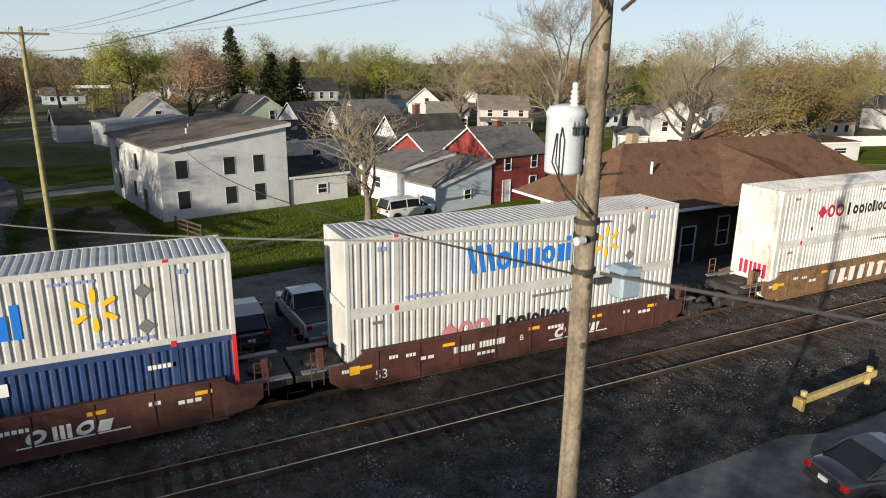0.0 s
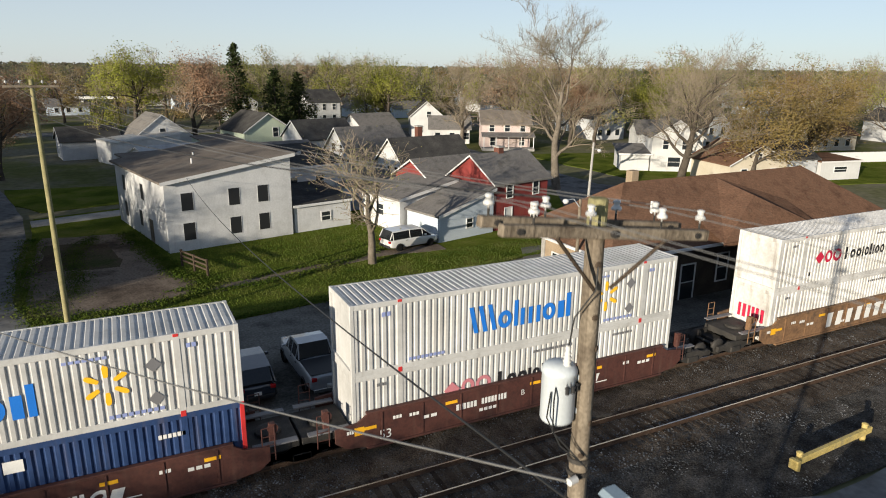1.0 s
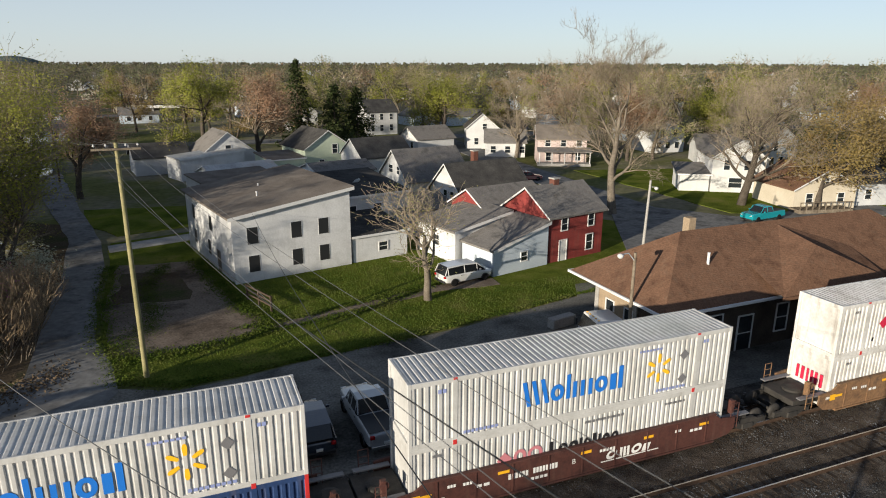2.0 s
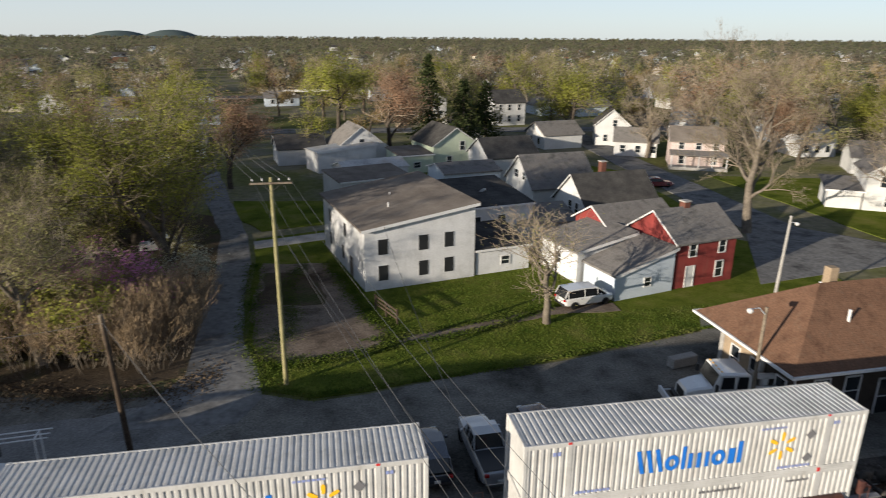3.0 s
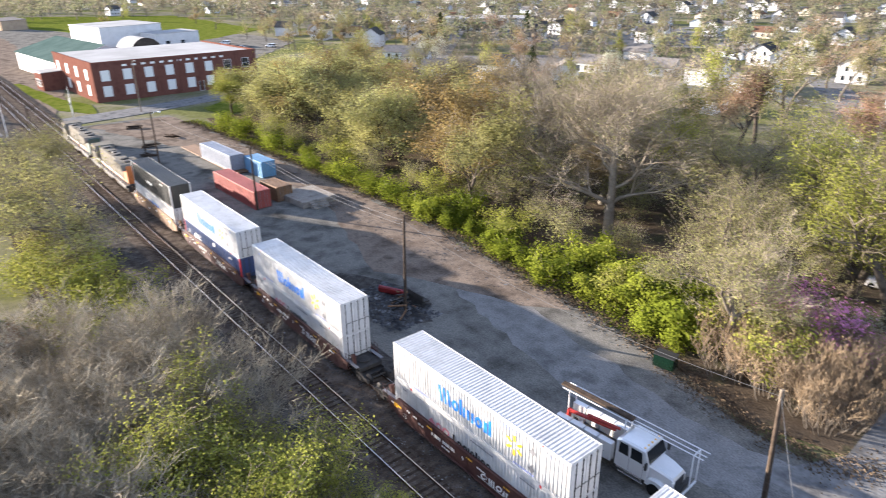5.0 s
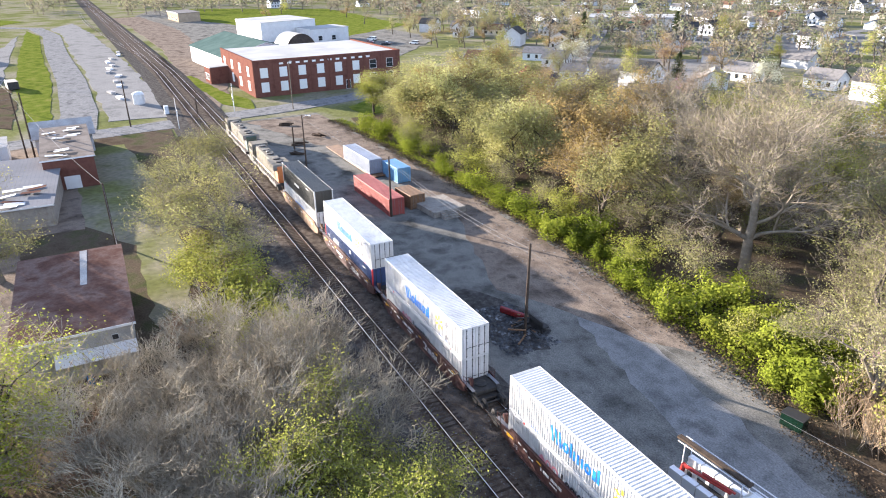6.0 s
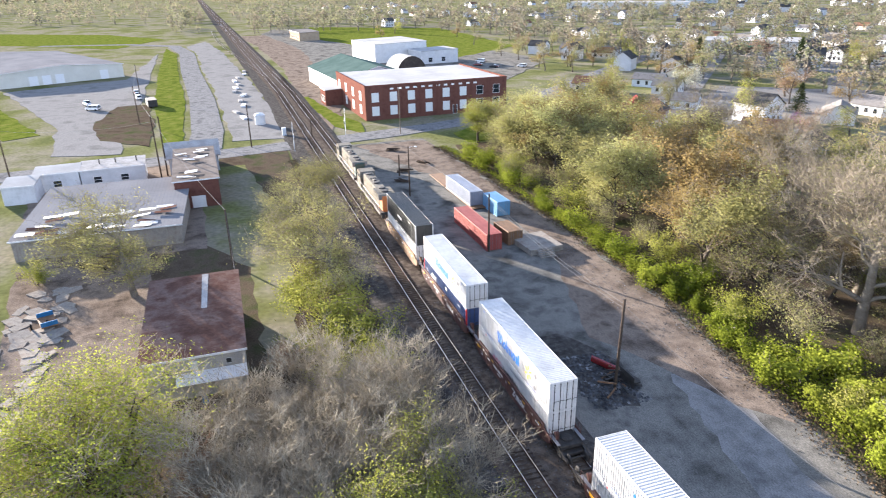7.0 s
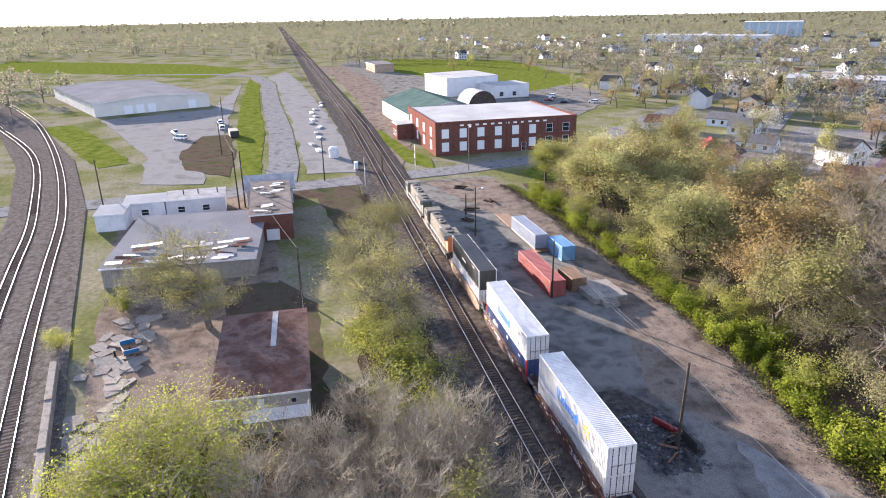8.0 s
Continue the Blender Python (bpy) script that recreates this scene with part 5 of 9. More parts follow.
street_lamp(24.6, 9.6, 7.3, "pale pole with a street lamp at the depot corner", 18, 1.4)
s = thing("utility_pole", "pale concrete pole behind the depot eaves", "utility pole", pose(35.6, 22.6, 0))
part("pole", MB().tube((0, 0, 0), (0.3, 0, 8.9), 0.15, 0.09, 12), M_CONC, s)
part("lamp_head", MB().lathe([(0.05, 0.12), (0.16, 0.06), (0.18, -0.03), (0.1, -0.14), (0.03, -0.18)], (0.95, 0, 8.2), 10).tube((0.3, 0, 8.35), (0.9, 0, 8.3), 0.03, n=6), M_PORC, s, "small pale lamp on a short arm")
street_lamp(-167.7, 20.8, 12.0, "tall dark street lamp at the road crossing", 180, 2.2)

# bumping post of yellow rails beside the car park
bp = thing("barrier", "chipped yellow steel barrier beam on two short posts", "barrier")
for x, y in ((22.0, -7.95), (26.4, -7.72)):
    part("post", MB().tube((x, y, -0.1), (x, y, 0.82), 0.11, n=10).lathe([(0.13, 0), (0.12, 0.05), (0.03, 0.08)], (x, y, 0.82), 10), M_YELLOW, bp)
bar = MB().box(-2.6, 2.6, -0.09, 0.09, -0.14, 0.14, 0, 0.02).box(-2.7, -2.5, -0.25, 0.12, -0.2, 0.2, 0, 0.02)
b = part("beam", bar, M_YELLOW, bp)
b.matrix_basis = pose(24.15, -7.9, 0.55, 0, 0, 3.0)


# ---- vehicles ----
def loft(sections, mi=0, cap=True):
    """A skin over cross-sections that all have the same number of points."""
    mb, n = MB(), len(sections[0])
    for s in sections:
        mb.v += list(s)
    for i in range(len(sections) - 1):
        for j in range(n):
            mb.f.append((i * n + j, i * n + (j + 1) % n, (i + 1) * n + (j + 1) % n, (i + 1) * n + j))
            mb.m.append(mi)
    if cap:
        mb.f += [tuple(range(n))[::-1], tuple(range((len(sections) - 1) * n, len(sections) * n))]
        mb.m += [mi, mi]
    return mb


def ring_at(x, w, z0, z1, r=0.12, tuck=0.0):
    """A rounded upright cross-section at x; tuck narrows its top."""
    t = w - tuck
    return [(x, -w + r, z0), (x, w - r, z0), (x, w, z0 + r), (x, (w + t) / 2, (z0 + z1) / 2), (x, t, z1 - r), (x, t - r, z1), (x, -t + r, z1), (x, -t, z1 - r), (x, -(w + t) / 2, (z0 + z1) / 2), (x, -w, z0 + r)]


TYRE_ME = MB().lathe([(0.20, -0.11), (0.31, -0.11), (0.34, -0.07), (0.34, 0.07), (0.31, 0.11), (0.20, 0.11)], n=18).data("tyre", M_TYRE, True)
RIM_ME = MB().lathe([(0.205, -0.09), (0.21, 0.095), (0.16, 0.085), (0.05, 0.1), (0.02, 0.105)], n=12).data("rim", M_RIM, True)


def wheels(v, xs, w, r=0.34):
    for x in xs:
        for s in (-1, 1):
            t = part("wheel", TYRE_ME, None, v)
            t.matrix_basis = pose(x, s * (w - 0.12), r, -90 * s, 0, 0) @ Matrix.Scale(r / 0.34, 4)
            part("rim", RIM_ME, None, t, "bright wheel rim")


CAR_PAINT = {}


def paint(name, c):
    if name not in CAR_PAINT:
        CAR_PAINT[name] = plain(name + "_car_paint", c, 0.25, 0.25, 0.7)
    return CAR_PAINT[name]


# for each body: length, half width, body stations (x share, bottom, top, width share) and cabin stations
SHAPES = {
    "sedan": (4.85, 0.92, [(0.0, 0.35, 0.62, 0.80), (0.03, 0.25, 0.74, 0.93), (0.18, 0.2, 0.86, 1), (0.33, 0.18, 0.94, 1), (0.7, 0.18, 0.98, 1), (0.88, 0.2, 1.02, 0.98), (0.97, 0.28, 0.98, 0.92), (1.0, 0.38, 0.88, 0.84)], [(0.30, 0.94, 0.97), (0.43, 0.94, 1.40), (0.55, 0.95, 1.47), (0.70, 0.97, 1.42), (0.86, 1.0, 1.03)]),
    "suv": (4.7, 0.94, [(0.0, 0.45, 0.85, 0.82), (0.03, 0.32, 0.98, 0.94), (0.22, 0.26, 1.08, 1), (0.5, 0.24, 1.12, 1), (0.95, 0.28, 1.12, 0.98), (1.0, 0.42, 1.02, 0.9)], [(0.24, 1.07, 1.1), (0.38, 1.1, 1.66), (0.6, 1.1, 1.74), (0.9, 1.1, 1.68), (0.985, 1.1, 1.14)]),
    "van": (5.0, 0.97, [(0.0, 0.4, 0.85, 0.82), (0.03, 0.28, 0.95, 0.94), (0.18, 0.24, 1.05, 1), (0.5, 0.22, 1.1, 1), (0.96, 0.26, 1.1, 0.98), (1.0, 0.4, 1.0, 0.9)], [(0.16, 1.03, 1.06), (0.34, 1.08, 1.70), (0.6, 1.1, 1.78), (0.93, 1.1, 1.74), (0.99, 1.1, 1.14)]),
    "pickup": (5.8, 0.98, [(0.0, 0.5, 0.95, 0.85), (0.03, 0.38, 1.08, 0.95), (0.22, 0.34, 1.18, 1), (0.34, 0.32, 1.2, 1), (0.62, 0.34, 1.2, 1), (0.64, 0.34, 1.2, 1), (0.98, 0.4, 1.2, 0.99), (1.0, 0.5, 1.15, 0.95)], [(0.26, 1.17, 1.2), (0.35, 1.2, 1.80), (0.45, 1.2, 1.88), (0.58, 1.2, 1.85), (0.635, 1.2, 1.24)]),
}


def rounded(ob):
    """Softens the lofted skin of a body."""
    q = ob.modifiers.new("rounding", "SUBSURF")
    q.levels = q.render_levels = 2
    ob.data.polygons.foreach_set("use_smooth", [True] * len(ob.data.polygons))
    return ob


def vehicle(shape, m, label, colour, category="car", roof=None, group="", near=False):
    """A parked vehicle; its nose points to minus x."""
    L, W, body, cabin = SHAPES[shape]
    v = thing("pickup_truck" if shape == "pickup" else "minivan" if shape == "van" else "car", label, category, m, group)
    shell = part("body", loft([ring_at(L * a, W * s, z0, z1, 0.12, 0.05) for a, z0, z1, s in body]), colour, v, smooth=False)
    part("cabin_glass", loft([ring_at(L * a, W * 0.93, z0 - 0.08, z1, 0.06, 0.16) for a, z0, z1 in cabin]), M_CARGLASS, v, "dark tinted glass")
    if near:
        rounded(shell)
        for s in (-1, 1):
            for a in (L * 0.18, L * 0.81):
                arch = MB()
                for i in range(9):
                    b0, r0 = math.pi * i / 8, 0.42 if shape in ("sedan", "van") else 0.47
                    arch.v += [(a + r0 * math.cos(b0), s * (W - 0.05), 0.3 + r0 * math.sin(b0)), (a + r0 * math.cos(b0), s * (W + 0.012), 0.3 + r0 * math.sin(b0)), (a + (r0 - 0.09) * math.cos(b0), s * (W + 0.012), 0.3 + (r0 - 0.09) * math.sin(b0))]
                arch.f = [(3 * i + j, 3 * i + j + 1, 3 * i + j + 4, 3 * i + j + 3) for i in range(8) for j in (0, 1)]
                arch.m = [0] * len(arch.f)
                part("wheel_arch", arch, M_BLKPL, shell, "dark wheel arch")
            for a in (0.36, 0.56) if shape != "pickup" else (0.36, 0.5):
                part("door_handle", bx(L * a + 0.5, L * a + 0.68, s * (W - 0.01) - 0.02, s * (W - 0.01) + 0.02, body[3][2] - 0.2, body[3][2] - 0.16), M_CHROME, shell)
    i0, i1 = 1, len(cabin) - 2
    top = MB()
    for (a, _, z), (b, _, zz) in zip(cabin[i0 : i1 + 1], cabin[i0 + 1 : i1 + 1]):
        w = W * 0.93 - 0.15
        top.add([(L * a, -w, z + 0.015), (L * b, -w, zz + 0.015), (L * b, w, zz + 0.015), (L * a, w, z + 0.015), (L * a, -w - 0.03, z - 0.08), (L * b, -w - 0.03, zz - 0.08), (L * b, w + 0.03, zz - 0.08), (L * a, w + 0.03, z - 0.08)], [(0, 1, 2, 3), (0, 4, 5, 1), (3, 2, 6, 7)])
    part("roof", top, roof or colour, v)
    for s in (-1, 1):
        for a, z0, z1 in [cabin[1], cabin[len(cabin) // 2], cabin[-2]] if near else [cabin[len(cabin) // 2]]:
            part("pillar", MB().tube((L * a, s * W * 0.93, z0 - 0.05), (L * a, s * (W * 0.93 - 0.16), z1 - 0.03), 0.035, n=5), colour, v)
        part("pillar", MB().tube((L * cabin[0][0], s * W * 0.86, cabin[0][1]), (L * cabin[1][0], s * (W * 0.93 - 0.16), cabin[1][2]), 0.04, n=5), colour, v)
        part("pillar", MB().tube((L * cabin[-1][0], s * W * 0.86, cabin[-1][1]), (L * cabin[-2][0], s * (W * 0.93 - 0.16), cabin[-2][2]), 0.04, n=5), colour, v)
    wheels(v, (L * 0.18, L * 0.81), W, 0.34 if shape in ("sedan", "van") else 0.38)
    zt = body[-1][2]
    for s in (-1, 1):
        part("headlight", MB().box(0.0, 0.22, s * W * 0.62 - 0.16, s * W * 0.62 + 0.16, body[0][2] - 0.14, body[0][2] + 0.02, 0, 0.03), M_LAMP, v, "clear headlight")
        part("tail_light", MB().box(L - 0.14, L + 0.012, s * W * 0.74 - 0.12, s * W * 0.74 + 0.12, zt - 0.22, zt - 0.04, 0, 0.02), M_TAIL, v, "red tail light")
        part("mirror", MB().box(L * cabin[1][0] - 0.25, L * cabin[1][0] - 0.1, s * (W + 0.10) - 0.09, s * (W + 0.10) + 0.09, cabin[1][1] + 0.02, cabin[1][1] + 0.16, 0, 0.02), colour, v)
    part("bumper", MB().box(L - 0.1, L + 0.06, -W * 0.82, W * 0.82, 0.36, 0.56, 0, 0.03), M_CHROME if shape == "pickup" else M_BLKPL, v)
    part("bumper", MB().box(-0.06, 0.12, -W * 0.78, W * 0.78, 0.34, 0.52, 0, 0.03), M_BLKPL, v)
    part("plate", MB().box(L + 0.012, L + 0.07, -0.16, 0.16, 0.6, 0.74), M_OFFW, v)
    if shape == "pickup":
        part("cargo_bed", bx(L * 0.66, L * 0.97, -W + 0.12, W - 0.12, 1.195, 1.212), M_BLKPL, v, "dark open cargo bed")
    return v


# a row of cars parked nose to the north beside the train
ROW = "cars parked beside the railway"
for shape, x, y, yaw, label, c in (
    ("suv", -4.9, 10.8, -92, "red car parked half behind the train", paint("bright_red", (0.28, 0.02, 0.02))),
    ("suv", -1.75, 10.9, -91, "dark red sport utility parked beside the train", paint("dark_red", (0.13, 0.012, 0.018))),
    ("sedan", 1.1, 10.8, -91, "black sedan parked beside the train", paint("black", (0.012, 0.013, 0.015))),
    ("suv", 4.3, 10.6, -90, "dark blue-grey sport utility with roof rails", paint("blue_grey", (0.04, 0.05, 0.07))),
    ("pickup", 7.3, 11.2, -88, "silver pickup truck with an open bed", paint("silver", (0.42, 0.43, 0.44))),
    ("pickup", 11.0, 11.8, -84, "navy blue pickup truck with a tool box", paint("navy", (0.015, 0.02, 0.05))),
    ("sedan", 14.6, 10.7, -82, "dark grey sedan behind the container", paint("slate", (0.04, 0.045, 0.055))),
):
    vehicle(shape, pose(x, y, 0, 0, 0, yaw), label, c, "pickup truck" if shape == "pickup" else "car", group=ROW, near=True)
vehicle("sedan", pose(22.6, -12.6, 0, 0, 0, 168), "dark grey sedan with a rear spoiler at the car park edge", paint("graphite", (0.035, 0.037, 0.042)), near=True)
vehicle("van", pose(23.9, 28.9, -0.03, 0, 0, 191), "white minivan with dark windows parked on the grass", paint("white", (0.72, 0.72, 0.71)), "minivan", near=True)
vehicle("pickup", pose(61.5, 36.2, 0, 0, 0, 5), "teal pickup truck parked by the kerb", paint("teal", (0.02, 0.32, 0.38)), "pickup truck")
vehicle("sedan", pose(53.5, 71, 0, 0, 0, 170), "dark red car parked in the street", paint("dark_red", (0.13, 0.012, 0.018)))
vehicle("suv", pose(2.5, 82, 0, 0, 0, 20), "dark red van by the sheds", paint("dark_red", (0.13, 0.012, 0.018)))
vehicle("sedan", pose(-20.6, 50, 0, 0, 0, 15), "white car half hidden behind blossom", paint("white", (0.72, 0.72, 0.71)))


def service_truck(m, label, crane=True):
    """A white crew-cab service truck with a body of lockers; nose to plus x."""
    t = thing("service_truck", label, "truck", m, "railway service trucks")
    wp = paint("white", (0.72, 0.72, 0.71))
    part("chassis", bx(-4.6, 4.2, -0.45, 0.45, 0.62, 0.86), M_STEEL, t)
    cab = part("cab", loft([ring_at(x, w, 0.75, z, 0.12, 0.1) for x, w, z in ((0.2, 1.12, 2.75), (0.5, 1.15, 2.95), (2.2, 1.15, 2.95), (2.5, 1.14, 2.2), (2.52, 1.14, 2.0))]), wp, t, "white crew cab")
    part("hood", loft([ring_at(x, w, 0.75, z, 0.12, 0.12) for x, w, z in ((2.45, 1.02, 1.98), (3.3, 0.95, 1.86), (4.0, 0.85, 1.68), (4.1, 0.82, 1.5))]), wp, t)
    part("windscreen", MB().add([(2.26, -0.95, 2.84), (2.56, -1.0, 2.05), (2.56, 1.0, 2.05), (2.26, 0.95, 2.84)], [(0, 1, 2, 3)]), M_CARGLASS, cab)
    for s in (-1, 1):
        for a, b in ((0.45, 1.15), (1.3, 2.15)):
            part("side_window", MB().add([(a, s * 1.152, 1.95), (b, s * 1.152, 1.95), (b - 0.1, s * 1.10, 2.72), (a, s * 1.10, 2.72)], [(0, 1, 2, 3)]), M_CARGLASS, cab)
        part("mirror", bx(2.45, 2.6, s * 1.4 - 0.1, s * 1.4 + 0.1, 1.9, 2.4, 0.02), M_BLKPL, cab)
        part("headlight", bx(3.95, 4.1, s * 0.62 - 0.15, s * 0.62 + 0.15, 1.2, 1.45, 0.02), M_LAMP, t)
        for i in range(4):
            d = part("locker", bx(-4.5 + i * 1.12, -3.45 + i * 1.12, min(s * 0.75, s * 1.2), max(s * 0.75, s * 1.2), 0.85, 2.2 if crane else 1.95, 0.02), wp, t, "white tool locker")
            part("handle", bx(-4.0 + i * 1.12, -3.9 + i * 1.12, s * 1.2 - 0.02, s * 1.2 + 0.02, 1.4, 1.44), M_CHROME, d)
        part("fender", loft([ring_at(x, 0.2, 0.62, z, 0.08, 0.02) for x, z in ((2.45, 0.95), (2.7, 1.2), (3.1, 1.28), (3.5, 1.2), (3.78, 0.95))]).move(Matrix.Translation((0, s * 0.98, 0))), wp, t, "white front fender")
        part("step", bx(0.5, 2.35, min(s * 0.95, s * 1.18), max(s * 0.95, s * 1.18), 0.45, 0.53, 0.01), M_CHROME, cab, "bright tread-plate cab step")
        part("fuel_tank", MB().tube((0.35, s * 0.9, 0.66), (2.2, s * 0.9, 0.66), 0.24, n=12), M_CHROME, t, "polished fuel tank")
        for x in (1.22, 2.22):
            part("door_seam", bx(x - 0.008, x + 0.008, s * 1.151 - 0.004, s * 1.151 + 0.004, 0.95, 1.9), M_BLKPL, cab)
    for y in (-0.8, -0.4, 0.0, 0.4, 0.8):
        part("marker_lamp", bx(2.0, 2.1, y - 0.06, y + 0.06, 2.94, 3.0, 0.01), M_REFL, cab, "small amber roof lamp")
    part("grille", bx(4.08, 4.14, -0.5, 0.5, 0.95, 1.5), M_BLKPL, t)
    part("bumper", bx(4.05, 4.35, -1.15, 1.15, 0.55, 0.85, 0.03), M_BLKPL, t)
    part("bed_floor", bx(-4.5, 0.05, -0.76, 0.76, 0.95, 1.05), M_STEEL, t)
    wheels(t, (3.1,), 1.15, 0.5)
    wheels(t, (-2.6, -3.6), 1.15, 0.5)
    if crane:
        part("crane_boom", MB().tube((-4.0, -0.3, 2.3), (-0.5, -0.1, 2.55), 0.14, n=8).tube((-4.2, -0.3, 1.05), (-4.0, -0.3, 2.4), 0.18, n=8).tube((-2.6, -0.22, 2.65), (-0.2, -0.1, 2.75), 0.1, n=8), paint("crane_red", (0.38, 0.04, 0.03)), t, "folded red crane boom")
        rack = MB()
        for x in (-4.6, -0.1, 4.6):
            for y in (0.35, 1.2):
                rack.tube((x, y, 0.9 if x < 4 else 0.7), (x, y, 3.25), 0.045, n=6)
            rack.tube((x, 0.35, 3.25), (x, 1.2, 3.25), 0.045, n=6)
        for y in (0.35, 0.75, 1.2):
            rack.tube((-5.2, y, 3.27), (5.2, y, 3.27), 0.04, n=6)
        part("rack", rack, M_TRIM, t, "white pipe rack over the whole truck")
        part("beam_load", bx(-5.4, 0.3, 0.45, 0.85, 3.32, 3.48), M_WOOD2, t, "dark timbers on the rack")
        part("front_rail", MB().tube((4.6, -1.1, 0.75), (4.6, 1.25, 0.75), 0.07, n=6), M_TRIM, t)
        for x, y in ((-4.3, 0.3), (-3.4, 0.2), (-3.0, -0.4)):
            part("gas_bottle", MB().lathe([(0.18, 0), (0.18, 0.75), (0.06, 0.9)], (x, y, 1.05), 10), M_PORC, t)
    else:
        part("lift_boom", MB().box(-4.3, -0.5, 0.15, 0.45, 2.2, 2.5, 0, 0.03).tube((-1.0, 0.3, 1.0), (-1.0, 0.3, 2.3), 0.25, n=10), M_TRIM, t, "white lift boom")
        part("rigging", MB().tube((-4, -0.4, 1.6), (-1.2, -0.1, 2.0), 0.08, n=6).tube((-3.6, -0.1, 1.5), (-0.8, -0.5, 1.8), 0.08, n=6), paint("tool_yellow", (0.55, 0.38, 0.05)), t, "yellow hoses and tools")
        part("hydraulic_box", bx(-3.4, -2.2, -0.6, 0.5, 1.05, 1.6, 0.04), M_STEEL, t)
        part("push_bar", MB().tube((4.4, -0.8, 0.9), (5.0, -0.8, 0.9), 0.06, n=6).tube((4.4, 0.8, 0.9), (5.0, 0.8, 0.9), 0.06, n=6).box(4.95, 5.1, -1, 1, 0.7, 1.1), M_TRIM, t)
    return t


service_truck(pose(-19.9, 8.6, 0, 0, 0, 4), "white service truck with pipe rack and red crane")
service_truck(pose(24.8, 10.6, 0, 0, 0, 172), "white boom truck parked beside the depot", False)

# scrap round the yard pole, bins and stray containers
pl = thing("snow_plough", "abandoned red snow plough blade on the gravel", "plough", pose(-49.8, 11.0, 0, 0, 0, 25))
blade = MB()
for i in range(7):
    a = radians(-35 + 14 * i)
    blade.v += [(-1.5, 0.55 - 0.6 * math.cos(a), 0.5 + 0.6 * math.sin(a)), (1.5, 0.55 - 0.6 * math.cos(a), 0.5 + 0.6 * math.sin(a))]
blade.f, blade.m = [(2 * i, 2 * i + 1, 2 * i + 3, 2 * i + 2) for i in range(6)], [0] * 6
part("blade", blade, paint("plough_red", (0.22, 0.02, 0.02)), pl)
part("push_beam", MB().box(-0.9, 0.9, 0.2, 0.5, 0.2, 0.45, 0, 0.02).box(-0.15, 0.15, 0.3, 1.4, 0.2, 0.4, 0, 0.02), M_STEEL, pl)
sc = thing("scrap_pile", "heap of dark steel scrap and beams", "scrap", pose(-46.8, 10.6, 0))
rs = random.Random(12)
for i in range(16):
    b = part("beam", bx(-0.9, 0.9, -0.07, 0.07, 0, 0.14, 0.01), M_STEEL if i % 3 else M_RUST, sc)
    b.matrix_basis = pose(rs.uniform(-1.8, 1.6), rs.uniform(-1.4, 1.8), 0.02 + 0.05 * i, rs.uniform(-4, 4), rs.uniform(-5, 5), rs.uniform(0, 180))
part("rack", MB().box(-1.2, 1.2, 1.2, 1.3, 0, 1.3).box(-1.2, 1.2, 1.2, 2.0, 0.6, 0.7), M_STEEL, sc)
bn = thing("dumpster", "small dark green refuse bin by the brush", "bin", pose(-24.7, 21.0, 0, 0, 0, 10))
part("body", MB().prism([(-0.85, -0.55), (0.85, -0.55), (0.85, 0.55), (-0.85, 0.55)], 0.1, 1.15), paint("bin_green", (0.007, 0.028, 0.015)), bn)
part("lid", bx(-0.9, 0.9, -0.6, 0.6, 1.15, 1.22, 0.02), M_BLKPL, bn)
bn = thing("barrier_block", "pale concrete block beside the depot", "concrete block", pose(24.0, 16.4, 0, 0, 0, 12))
part("block", bx(-1.1, 1.1, -0.35, 0.35, 0, 0.75, 0.05), M_CONC, bn)


def yard_container(m, label, colour, L=12.2, H=2.6):
    c = thing("shipping_container", label, "shipping container", m, "containers in the yard")
    s = corrugated(L - 0.3, H - 0.3, 0.28, 0.04, 0)
    for k in (0, 1):
        q = part("side_panel", MB().add([(x + 0.15, y + 0.01, z + 0.15) for x, y, z in s.v], s.f), colour, c)
        if k:
            q.matrix_basis = pose(L, 2.44, 0, 0, 0, 180)
    part("shell", bx(0.05, L - 0.05, 0.06, 2.38, 0.05, H - 0.03), colour, c)
    for y in (0, 2.34):
        part("top_rail", bx(0, L, y, y + 0.1, H - 0.16, H, 0.01), colour, c)
        part("bottom_rail", bx(0, L, y, y + 0.1, 0, 0.16, 0.01), colour, c)
    for x in (0, L - 0.14):
        for y in (0, 2.30):
            part("corner_post", bx(x - 0.005, x + 0.145, y - 0.005, y + 0.145, 0, H + 0.01, 0.01), colour, c)
    r = corrugated(L - 0.2, 2.24, 0.5, 0.025, 0)
    part("roof_panel", MB().add([(x + 0.1, z + 0.1, H - 0.01 - y) for x, y, z in r.v], r.f), colour, c)
    for y in (0.18, 1.25):
        d = part("door", bx(L - 0.02, L + 0.02, y, y + 1.0, 0.16, H - 0.16), colour, c)
        part("lock_rod", MB().tube((L + 0.05, y + 0.3, 0.1), (L + 0.05, y + 0.3, H - 0.1), 0.02, n=6).tube((L + 0.05, y + 0.7, 0.1), (L + 0.05, y + 0.7, H - 0.1), 0.02, n=6), M_GREYD, d)
    return c


